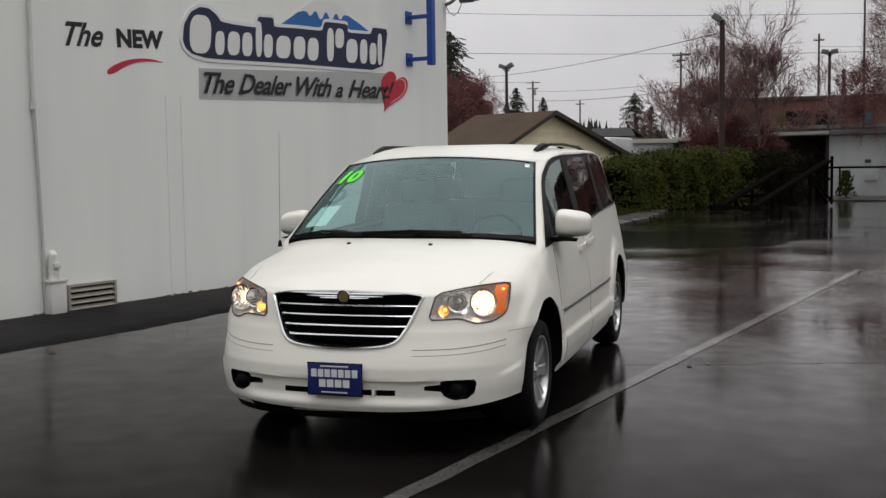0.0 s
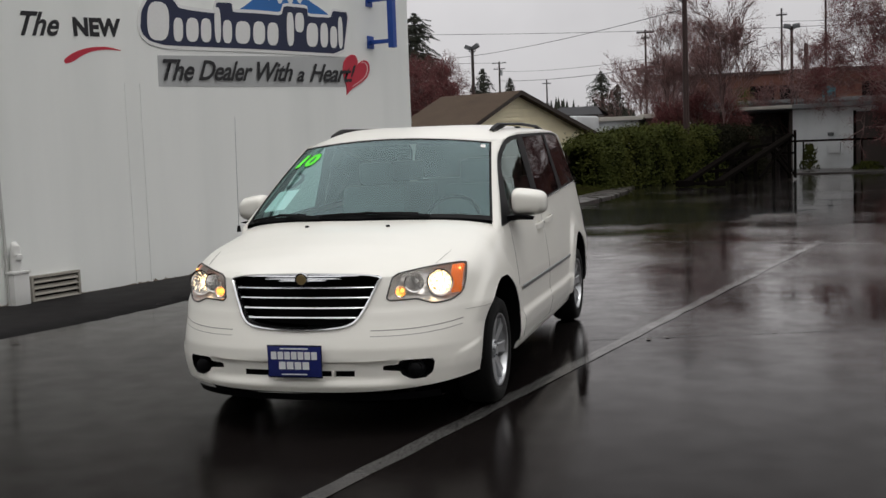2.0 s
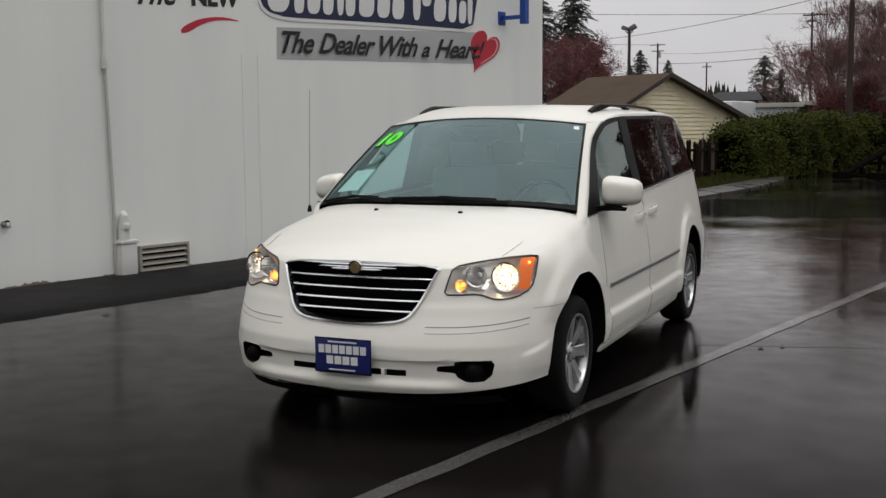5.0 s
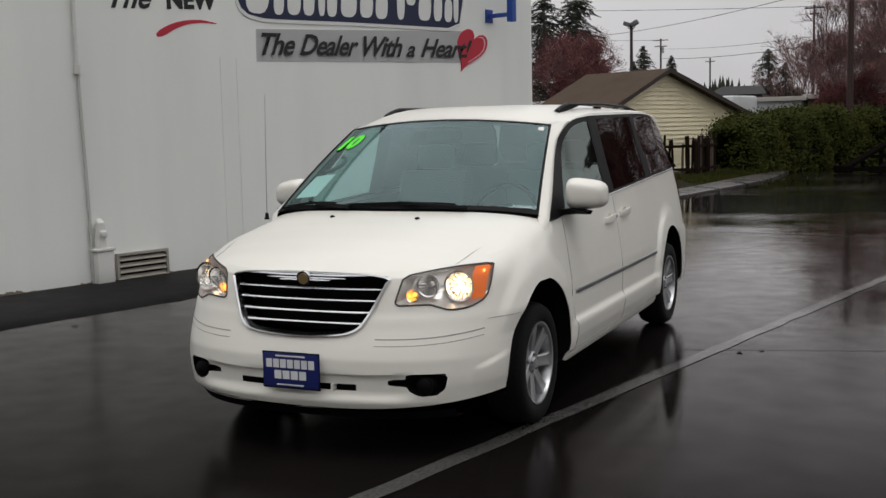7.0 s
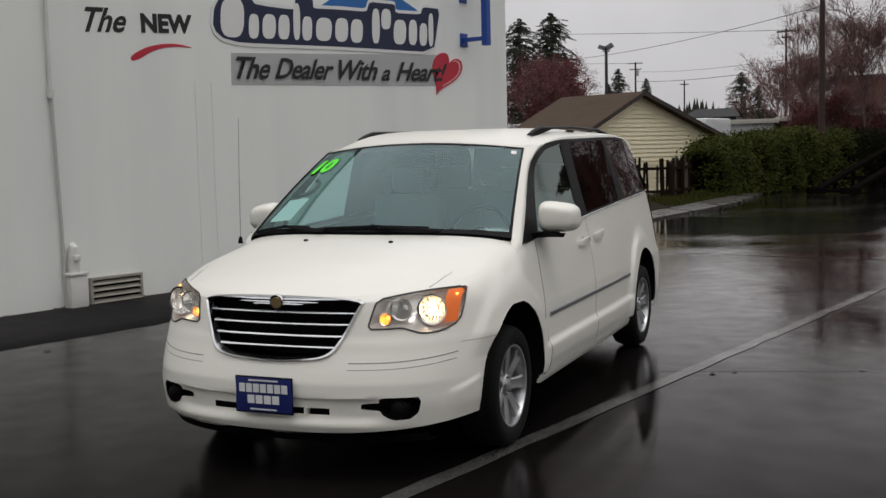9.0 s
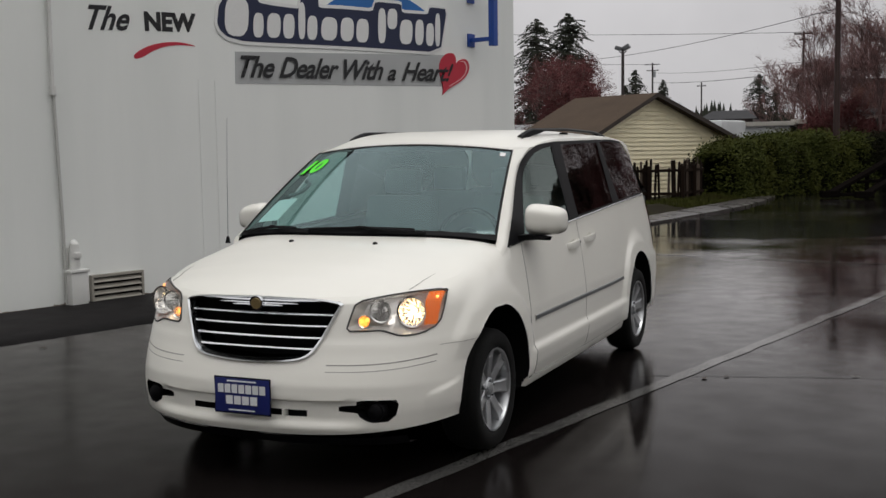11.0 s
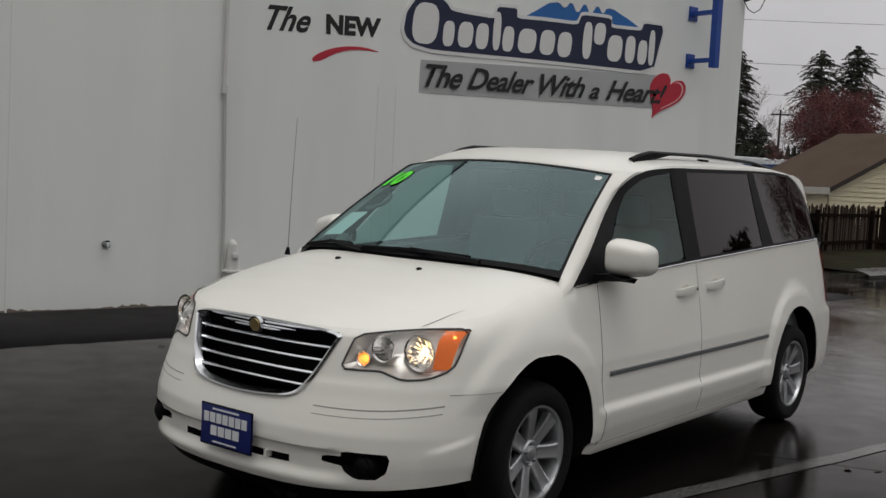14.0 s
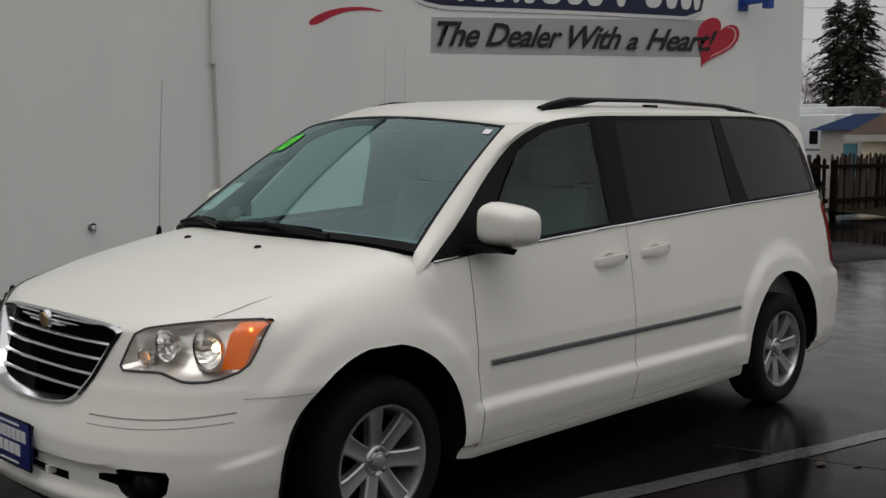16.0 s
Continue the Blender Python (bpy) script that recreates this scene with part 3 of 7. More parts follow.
lettering("lettering", "The", [(1.66, 2.90), (2.19, 2.93), (2.19, 3.19), (1.66, 3.165)], M_SIGNBLACK, 0.42, 0.024, "black brush-script lettering", DEP)
lettering("lettering", "NEW", [(2.385, 2.945), (3.09, 2.985), (3.10, 3.20), (2.375, 3.16)], M_SIGNBLACK, 0.0, 0.050, "heavy black capital lettering", DEP)
for text, quad in (("The", [(3.74, 2.495), (4.30, 2.513), (4.31, 2.785), (3.73, 2.765)]), ("Dealer", [(4.375, 2.522), (5.46, 2.552), (5.47, 2.82), (4.375, 2.785)]),
                   ("With", [(5.56, 2.555), (6.36, 2.58), (6.37, 2.855), (5.56, 2.825)]), ("a", [(6.445, 2.580), (6.64, 2.585), (6.64, 2.745), (6.445, 2.74)]),
                   ("Heart!", [(6.76, 2.59), (7.96, 2.627), (7.98, 2.90), (6.765, 2.865)])):
    lettering("lettering", text, quad, M_SIGNBLACK, 0.42, 0.020, "black brush-script slogan lettering", DEP + 0.018, 0.94)
sw = [(2.24, 2.63), (2.22, 2.67), (2.30, 2.73), (2.46, 2.80), (2.66, 2.845), (2.88, 2.86), (3.13, 2.825), (2.88, 2.828), (2.66, 2.80), (2.48, 2.735), (2.34, 2.655)]
flat("swoosh", rounded(sw, 1), M_RED, DEP, "red brush stroke")
heart = []
for k in range(40):
    t = 2 * math.pi * k / 40
    heart.append((16 * math.sin(t) ** 3, 13 * math.cos(t) - 5 * math.cos(2 * t) - 2 * math.cos(3 * t) - math.cos(4 * t)))
heart = [(7.96 + 0.0212 * a + 0.0143 * b, 2.775 + 0.0205 * b - 0.0045 * a) for a, b in heart]
flat("heart", heart, M_RED, DEP + 0.014, "red painted heart")
cx, cz = 7.96, 2.775
gleam = [(cx + (x - cx) * 0.86, cz + (z - cz) * 0.86) for x, z in heart[4:17]]
gleam += [(cx + (x - cx) * 0.80, cz + (z - cz) * 0.80) for x, z in heart[4:17]][::-1]
flat("heart_gleam", gleam, M_HIGHLIGHT, DEP + 0.018, "pale brush gleam")

# ---- fixtures on the wall ----
conduit = thing("wall_conduit", WALL, "white painted conduit with a coupling and meter boxes on the wall", "pipe")
part("pipe", tube(bmesh.new(), [(1.19, -0.035, WALL_TOP), (1.19, -0.035, 2.3), (1.20, -0.035, 2.24)], 0.022), M_PIPE, conduit)
part("lower_pipe", tube(bmesh.new(), [(1.20, -0.03, 2.24), (1.24, -0.03, 0.9), (1.25, -0.03, 0.02)], 0.017), M_SEAM, conduit, "grimy lower pipe")
part("coupling", tube(bmesh.new(), [(1.193, -0.035, 2.20), (1.193, -0.035, 2.29)], 0.034), M_PIPE, conduit)
bm = tube(bmesh.new(), [(1.33, -0.07, 0.40), (1.335, -0.07, 0.55), (1.335, -0.075, 0.66), (1.34, -0.05, 0.70)], [0.06, 0.058, 0.048, 0.03], 12)
part("meter", bm, M_PIPE, conduit, "white painted meter body")
part("meter_box", boxed(1.25, 1.45, -0.13, -0.002, 0.0, 0.37, 0.012), M_PIPE, conduit)
part("box_lid", boxed(1.235, 1.465, -0.145, -0.002, 0.37, 0.40, 0.008), M_PIPE, conduit)
part("valve", boxed(1.295, 1.37, -0.15, -0.10, 0.52, 0.58, 0.012), M_PIPE, conduit)

vent = thing("wall_vent", WALL, "painted metal louvre vent low in the white wall", "vent")
# near-black sheet for the shade between the slats
part("backing", boxed(1.57, 2.18, -0.006, -0.002, 0.02, 0.285), M_DARK, vent, smooth=False)
for x0, x1, z0, z1 in ((1.54, 2.21, 0.285, 0.315), (1.54, 2.21, 0.0, 0.02), (1.54, 1.57, 0.02, 0.285), (2.18, 2.21, 0.02, 0.285)):
    part("frame", boxed(x0, x1, -0.05, -0.002, z0, z1, 0.004), M_VENT, vent, smooth=False)
bm = bmesh.new()
box(bm, 1.572, 2.178, -0.004, 0.004, -0.028, 0.028, 0.002, Matrix.Rotation(radians(-50), 4, 'X'))
slat0 = part("slat", bm, M_VENT, vent, smooth=False)
slat0.matrix_basis = Matrix.Translation((0, -0.03, 0.055))
for k in range(1, 4):
    shared("slat", slat0.data, vent, Matrix.Translation((0, -0.03, 0.055 + 0.065 * k)))

tap = thing("wall_tap", WALL, "small weathered metal hose tap on the white wall", "tap")
part("flange", tube(bmesh.new(), [(0.01, -0.001, 0.66), (0.01, -0.015, 0.66)], 0.035, 12), M_STEEL, tap)
part("spout", tube(bmesh.new(), [(0.01, -0.01, 0.66), (0.01, -0.075, 0.665), (0.01, -0.09, 0.65), (0.01, -0.095, 0.63)], [0.02, 0.022, 0.02, 0.017], 10), M_STEEL, tap)
bm = tube(bmesh.new(), [(-0.012, -0.07, 0.69), (0.032, -0.07, 0.69)], 0.008)
tube(bm, [(0.01, -0.07, 0.67), (0.01, -0.07, 0.705)], 0.007)
part("handle", bm, M_DARK, tap)

bracket = thing("sign_bracket", WALL, "blue steel projecting sign bracket bolted to the white wall", "bracket")
for z in (3.28, 3.945, 4.61):
    part("wall_plate", boxed(8.36, 8.54, -0.02, -0.002, z - 0.10, z + 0.10, 0.004), M_BRACKET, bracket, smooth=False)
    part("arm", boxed(8.415, 8.485, -0.38, -0.02, z - 0.03, z + 0.03, 0.004), M_BRACKET, bracket, smooth=False)
part("post", boxed(8.395, 8.505, -0.48, -0.38, 3.17, 5.1, 0.006), M_BRACKET, bracket, smooth=False)

flood = thing("floodlight", WALL, "grey metal floodlight on an arm at the wall corner", "lamp")
part("arm", tube(bmesh.new(), [(9.55, -0.03, 4.28), (9.60, -0.12, 4.32), (9.72, -0.16, 4.42), (9.80, -0.18, 4.52)], 0.03, 10), M_FLOOD, flood)
bm = bmesh.new()
box(bm, -0.18, 0.22, -0.13, 0.13, -0.09, 0.10, 0.03, Matrix.Translation((10.10, -0.2, 4.48)) @ Matrix.Rotation(radians(-14), 4, 'Y'))
part("housing", bm, M_FLOOD, flood)
bm = bmesh.new()
box(bm, -0.15, 0.19, -0.1, 0.1, -0.105, -0.091, 0.003, Matrix.Translation((10.10, -0.2, 4.48)) @ Matrix.Rotation(radians(-14), 4, 'Y'))
part("lens", bm, G_LENS, flood)
part("cable", tube(bmesh.new(), [(9.56, -0.04, 4.26), (9.62, -0.07, 4.16), (9.72, -0.10, 4.12), (9.82, -0.13, 4.18), (9.88, -0.16, 4.32), (9.90, -0.18, 4.42)], 0.007, 6), M_WIRE, flood)

# unseen walls, added to keep low sky light off the van
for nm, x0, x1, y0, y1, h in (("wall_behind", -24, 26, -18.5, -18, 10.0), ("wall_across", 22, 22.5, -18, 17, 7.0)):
    tagged(part(nm, boxed(x0, x1, y0, y1, -0.1, h, 0.02), M_SKYBLOCK, smooth=False), "unseen grey-brown wall added to block low sky light", "wall", kind="structure")

# ---- the minivan: x to its left side, y to its rear, front axle at y = 0 ----
van = thing("minivan", pose(0.03, 0, 0), "white minivan with lit headlamps parked on wet asphalt", "car")
HALF = [(0.17, 0.80), (0.20, 0.868), (0.26, 0.898), (0.36, 0.918), (0.46, 0.922), (0.56, 0.926), (0.68, 0.925), (0.80, 0.91), (0.90, 0.895), (1.00, 0.877), (1.10, 0.858), (1.20, 0.84)]
NOSE = [(0.17, -0.79), (0.20, -0.86), (0.235, -0.912), (0.28, -0.935), (0.40, -0.938), (0.48, -0.930), (0.53, -0.912), (0.57, -0.896), (0.62, -0.876), (0.66, -0.862),
        (0.69, -0.848), (0.80, -0.815), (0.85, -0.797), (0.88, -0.765), (0.91, -0.70)]
TAIL = [(0.20, 3.96), (0.30, 4.06), (0.60, 4.08), (0.70, 4.06), (0.735, 4.00), (1.0, 3.98), (1.2, 3.92)]
NE, DP, DR = 2.65, 0.75, 0.34
AXLES = (-0.015, 3.085)
WHEEL_Z, ARCH = 0.34, 0.43
CREST = [(-0.80, 0.862), (-0.765, 0.878), (-0.70, 0.908), (-0.60, 0.948), (-0.43, 0.995), (-0.20, 1.045), (0.0, 1.08), (0.10, 1.095), (0.30, 1.115)]
FENDER = [(-0.45, 0.885), (-0.32, 0.922), (-0.16, 0.961), (0.0, 0.993), (0.14, 1.014), (0.28, 1.032), (0.4, 1.04)]
BELT = [(0.28, 1.033), (0.5, 1.048), (1.48, 1.104), (2.6, 1.155), (3.7, 1.192), (4.2, 1.20)]


LEDGE = (1.0, 1.34)
ROLL = 0.085


def half_width(z):
    return lerp_table(z, HALF)


def taper(y):
    return 1 - 0.050 * max(0.0, (y - 2.0) / 1.8) ** 1.5


def mouth(x, z):
    """The bumper's lower face steps back between the fog lamps."""
    up = max(0.0, min(1.0, (0.418 - z) / 0.014)) * max(0.0, min(1.0, (z - 0.292) / 0.035))
    return 0.020 * up * max(0.0, min(1.0, (0.60 - abs(x)) / 0.10))


def front_y(x, z):
    a = min(abs(x) / half_width(z), 0.99999)
    return lerp_table(z, NOSE) + DP * (1 - (1 - a ** NE) ** (1 / NE)) + mouth(x, z)


def body_x(y, z):
    """Half width of the lower body at a station, nose included."""
    w = half_width(z)
    d = (lerp_table(z, NOSE) + DP - y) / DP
    if d <= 0:
        return side_x(y, z)
    return w * (1 - min(0.999, d) ** NE) ** (1 / NE) + lip(y, z)


def lip(y, z):
    """How far the wheel arches' lips stand out."""
    for yw in AXLES:
        r = math.hypot(y - yw, z - WHEEL_Z)
        if r < ARCH + 0.15 and z > 0.3:
            k = min(1.0, max(0.0, (ARCH + 0.15 - r) / 0.06))
            return 0.020 * k * k * (3 - 2 * k) + 0.006 * min(1.0, max(0.0, (ARCH + 0.15 - r) / 0.15))
    return 0.0


def flare(y, z):
    """The doors' lower edge steps out below a crease."""
    k = max(0.0, min(1.0, (0.474 - z) / 0.030)) * max(0.0, min(1.0, (z - 0.22) / 0.20))
    return 0.024 * k * max(0.0, min(1.0, (y - 0.46) / 0.05)) * max(0.0, min(1.0, (2.68 - y) / 0.22))


def side_x(y, z):
    return half_width(z) * taper(y) + lip(y, z) + flare(y, z)


def hood_z(x, y):
    e = 2.4 + 1.6 * min(1.0, max(0.0, (y + 0.25) / 0.5)) ** 1.5
    crest = lerp_table(y, CREST)
    if y < -0.45:
        return crest - 0.10 * (min(abs(x), 0.9) / 0.85) ** e
    return crest - (crest - lerp_table(y, FENDER)) * (min(abs(x), 0.9) / 0.88) ** e


def shoulder(kind, v):
    """Upper edge of the lower skin at a station."""
    if kind == "side":
        return lerp_table(v, BELT) if v > 0.28 else hood_z(half_width(0.98), v)
    if kind == "rear":
        return 1.197
    z = 0.87
    for _ in range(14):
        x = half_width(z) * math.sin(v) ** (2 / NE)
        z = 0.5 * z + 0.5 * hood_z(x, front_y(x, z))
    return z


def skin(kind, v, z):
    if kind == "front":
        w = half_width(z)
        p = Vector((w * math.sin(v) ** (2 / NE), lerp_table(z, NOSE) + DP * (1 - math.cos(v) ** (2 / NE)), z))
        p.y += mouth(p.x, z)
        p.x += lip(p.y, z) * math.sin(v) ** 4 * min(1.0, max(0.0, (z - 0.56) / 0.1))
        if LEDGE[0] < v < LEDGE[1]:
            # the bumper's corner steps out below a rising crease
            g = (v - LEDGE[0]) / (LEDGE[1] - LEDGE[0])
            zl = 0.432 + 0.055 * g
            k = max(0.0, min(1.0, (zl - z) / 0.012)) * max(0.0, min(1.0, (z - zl + 0.16) / 0.13))
            p += Vector((math.sin(v), -math.cos(v), 0)) * 0.010 * k * math.sin(math.pi * g) ** 0.7
        return p
    if kind == "side":
        return Vector((side_x(v, z), v, z))
    w = half_width(z) * taper(3.8)
    return Vector((w * math.cos(v) ** (2 / 3.2), lerp_table(z, TAIL) - DR * (1 - math.sin(v) ** (2 / 3.2)), z))


DOOR_F, DOOR_S, DOOR_E = 0.50, 1.585, 2.60
stations = [("front", 1e-4 + (math.pi / 2 - 2e-4) * k / 64) for k in range(65)]
ys = sorted(set([round(0.07 + 0.0325 * k, 4) for k in range(110)] + [DOOR_F, DOOR_S, DOOR_E]))
stations += [("side", y) for y in ys if y < 3.62]
stations += [("rear", 1e-4 + (math.pi / 2 - 2e-4) * k / 14) for k in range(15)]
LEVELS = [0.20 + 0.0128 * k for k in range(51)]
columns = []
for kind, v in stations:
    top = shoulder(kind, v)
    lo = LEVELS[-1]
    zb = 0.25 + 0.05 * math.sin(v) ** 2 if kind == "front" else (0.30 - 0.065 * min(1.0, max(0.0, (v - 0.2) / 0.3)) if kind == "side" else 0.25)
    zs = [zb + (z - 0.20) * (lo - zb) / (lo - 0.20) for z in LEVELS]
    col = [skin(kind, v, z) for z in zs]
    # the fender's shoulder rolls over into the hood
    yy = col[-1].y
    roll = 0.0
    if kind == "front" or (kind == "side" and v < 0.28):
        roll = ROLL * min(1.0, max(0.0, (yy + 0.50) / 0.35)) * min(1.0, max(0.0, (0.36 - yy) / 0.14))
    # inward direction in plan
    inward = Vector((-math.sin(v) ** 2, math.cos(v), 0)).normalized() if kind == "front" else Vector((-1, 0, 0))
    if kind == "front":
        roll = max(roll, 0.42 * ROLL * math.sin(v) ** 3)
    crease, low_top = top - 0.006, top
    if roll:
        q = skin(kind, v, top) + inward * roll
        top = hood_z(q.x, q.y) - 0.001
    wt = roll / ROLL
    for k in range(1, 9):
        u = max(0.0, (k - 5) / 3)
        zr = lo + (crease - lo) * k / 5 if k <= 5 else crease + (top - crease) * (1 - (1 - u) ** 1.4)
        shift = 0.006 * (min(k, 5) / 5) ** 2 + (ROLL - 0.006) * u
        zl = lo + (low_top - lo) * k / 8
        p = skin(kind, v, zl + (zr - zl) * wt)
        p += inward * shift * wt
        col.append(p)
    if roll:
        col[-1].z = max(col[-2].z + 0.0005, hood_z(col[-1].x, col[-1].y))
        # one soft curve from the fender's flank to the hood
        soft = 0.5 * wt * min(1.0, max(0.0, (0.27 - yy) / 0.2))
        line = col[44:]
        for e in range(1, 7):
            q = col[-1] + inward * 0.022 * e
            line.append(Vector((q.x, q.y, hood_z(q.x, q.y))))
        for _ in range(22):
            line = line[:1] + [b + ((a + c) / 2 - b) * soft for a, b, c in zip(line, line[1:], line[2:])] + line[-1:]
        col[44:] = line[:len(col) - 44]
    columns.append(col)

GRILLE = [(-0.425, 0.858), (0.0, 0.868), (0.425, 0.858), (0.402, 0.805), (0.375, 0.742), (0.338, 0.664), (0.302, 0.617), (0.235, 0.593), (0.0, 0.577),
          (-0.235, 0.593), (-0.302, 0.617), (-0.338, 0.664), (-0.375, 0.742), (-0.402, 0.805)]
GRILLE = [(x * 1.03, z) for x, z in GRILLE]
LAMP = [(0.468, 0.726), (0.481, 0.79), (0.496, 0.858), (0.605, 0.880), (0.71, 0.894), (0.822, 0.897), (0.832, 0.82), (0.825, 0.742), (0.772, 0.706), (0.70, 0.70), (0.65, 0.719), (0.62, 0.730), (0.548, 0.727)]
FOG = [(0.410, 0.372), (0.48, 0.392), (0.545, 0.397), (0.553, 0.421), (0.722, 0.418), (0.708, 0.346), (0.674, 0.317), (0.61, 0.314), (0.564, 0.336), (0.55, 0.360)]
SLOT = [(-0.33, 0.337), (0.33, 0.337), (0.335, 0.367), (-0.335, 0.367)]


def inside(poly, x, z):
    hit = False
    for i, (x0, z0) in enumerate(poly):
        x1, z1 = poly[i - 1]
        if (z0 > z) != (z1 > z) and x < (x1 - x0) * (z - z0) / (z1 - z0) + x0:
            hit = not hit
    return hit


def nearest_on(poly, x, z):
    best = None
    for i, (x0, z0) in enumerate(poly):
        x1, z1 = poly[i - 1]
        dx, dz = x1 - x0, z1 - z0
        t = max(0.0, min(1.0, ((x - x0) * dx + (z - z0) * dz) / (dx * dx + dz * dz)))
        px, pz = x0 + t * dx, z0 + t * dz
        d = (px - x) ** 2 + (pz - z) ** 2
        if best is None or d < best[0]:
            best = (d, px, pz)
    return best[1], best[2]


HOLES = [GRILLE, LAMP, FOG, SLOT]


def hole_at(p):
    """The opening in which a point of the nose lies, or the wheel arch."""
    if p.y < -0.3:
        for k, poly in enumerate(HOLES):
            if inside(poly, p.x, p.z):
                return k
    for k, yw in enumerate(AXLES):
        if p.x > 0.5 and math.hypot(p.y - yw, p.z - WHEEL_Z) < ARCH and p.z < 0.9:
            return 10 + k
    return None


# faces of the half skin, sorted into panels
faces_of = {}
pts = [p for c in columns for p in c]
nz = len(columns[0])
gone = [hole_at(p) for p in pts]
keep = []
for i in range(len(columns) - 1):
    for j in range(nz - 1):
        q = (i * nz + j, (i + 1) * nz + j, (i + 1) * nz + j + 1, i * nz + j + 1)
        if all(gone[k] is not None for k in q):
            continue
        keep.append((i, j, q))
for k, h in enumerate(gone):
    if h is None:
        continue
    p = pts[k]
    if h < 10:
        x, z = nearest_on(HOLES[h], p.x, p.z)
        pts[k] = Vector((x, front_y(x, z), z))
    else:
        d = Vector((p.y - AXLES[h - 10], p.z - WHEEL_Z))
        if d.length > ARCH - 0.06:
            d = d.normalized() * ARCH
            z = WHEEL_Z + d.y
            pts[k] = Vector((side_x(AXLES[h - 10] + d.x, z) if p.y > 0.06 else p.x, AXLES[h - 10] + d.x, z))


def panel_of(i, j):
    kind, v = stations[i]
    z = LEVELS[j] if j < len(LEVELS) else 0.95
    if kind == "front":
        return "front_bumper" if z < 0.645 else "front_fender"
    if kind == "side":
        if v < DOOR_F - 0.001:
            return "front_bumper" if (v < -0.3 and z < 0.645) else "front_fender"
        if z < 0.25:
            return "sill"
        if v < DOOR_S - 0.001:
            return "front_door"
        if v < DOOR_E - 0.001:
            return "sliding_door"
        return "rear_quarter"
    return "rear_bumper" if z < 0.735 else "tailgate"


for i, j, q in keep:
    faces_of.setdefault(panel_of(i, j), []).append(q)
panels = {}
for name, qs in faces_of.items():
    for mirror in ((False, True) if name in ("front_door", "sliding_door", "front_fender", "rear_quarter", "sill") else (None,)):
        bm = bmesh.new()
        made = {}

        def vert(k, flip):
            key = (k, flip and pts[k].x > 1e-3)
            if key not in made:
                p = pts[k]
                made[key] = bm.verts.new((-p.x if flip else p.x, p.y, p.z))
            return made[key]

        for flip in ((False, True) if mirror is None else (mirror,)):
            for q in qs:
                vs = [vert(k, flip) for k in q]
                if len(set(vs)) == 4:
                    try:
                        bm.faces.new(vs[::-1] if flip else vs)
                    except ValueError:
                        pass
        panels[(name, mirror)] = part(name, bm, M_PAINT, van)

# hood: a fan of rings inside the shoulder line
edge = [columns[i][-1] for i in range(len(columns)) if stations[i][0] == "front" or (stations[i][0] == "side" and stations[i][1] <= 0.29)]
cowl = [Vector((0.855 - 0.855 * k / 24, 0.10 + 0.17 * (1 - k / 24) ** 2, 0)) for k in range(1, 25)]
outline = [Vector((p.x, p.y, 0)) for p in edge] + cowl
outline = outline + [Vector((-p.x, p.y, 0)) for p in outline[::-1][1:-1]]
bm = bmesh.new()
C = Vector((0, -0.25, 0))
rows = []
for k in range(13):
    f = 1 - k / 13
    row = []
    for n, p in enumerate(outline):
        q = C + (p - C) * f
        z = hood_z(q.x, q.y)
        if k == 0 and n < len(edge):
            z = edge[n].z
        elif k == 0 and len(outline) - n < len(edge):
            z = edge[len(outline) - n].z
        row.append((q.x, q.y, z))
    rows.append(row)
vs = grid(bm, rows, closed=True)
tip = bm.verts.new((0, C.y, hood_z(0, C.y)))
for a, b in zip(vs[-1], vs[-1][1:] + vs[-1][:1]):
    bm.faces.new((a, b, tip))
part("hood", bm, M_PAINT, van)


def surface_line(name, pts3, r, mat, parent=None, label=""):
    return part(name, tube(bmesh.new(), pts3, r, 6), mat, parent or van, label)


for sx in (1, -1):
    y0 = front_y(0.685, 0.893) + 0.01
    line = [(sx * (0.685 + 0.075 * t), y0 + (-0.10 - y0) * t, hood_z(0.685 + 0.075 * t, y0 + (-0.10 - y0) * t) + 0.0006) for t in [0.5 * k / 20 for k in range(21)]]
    surface_line("hood_gap", line, [0.0010] * 12 + [0.0010 - 0.0001 * k for k in range(9)], M_GAP)
    # door gaps, fender to bumper joint, sill crease
    for y, z0, z1 in ((DOOR_F, 0.285, 1.04), (DOOR_S, 0.285, 1.10)):
        surface_line("door_gap", [(sx * (side_x(y, z) + 0.0003), y, z) for z in [z0 + (z1 - z0) * k / 24 for k in range(25)]], 0.0015, M_GAP if y < 1 else M_CREASE)
    surface_line("door_gap", [(sx * (side_x(y, 0.283 + 0.006 * y) + 0.0003), y, 0.283 + 0.006 * y) for y in [DOOR_F + 2.1 * k / 30 for k in range(31)]], 0.0020, M_CREASE)
    bl = []
    for k in range(5, 16):
        t = k / 15
        x, z = 0.800 + 0.115 * t, 0.675 - 0.028 * min(1, t * 3)
        a = skin("front", math.asin(min(1, x / half_width(z)) ** (NE / 2)), z)
        bl.append((sx * (a.x + 0.0004), a.y - 0.0004, a.z))
    surface_line("bumper_gap", bl, 0.0013, M_CREASE)
    # two bumper grooves drawn as grey beads, their shade put into the colour
    for z0, dz, r in ((0.576, 0.030, 0.0034), (0.546, 0.030, 0.0026)):
        gl = []
        for k in range(22):
            t = k / 21
            x = 0.40 + 0.432 * t
            z = z0 + dz * t ** 3
            gl.append((sx * x, front_y(x, z) + 0.0015, z))
        surface_line("bumper_groove", gl, r, M_CREASE)

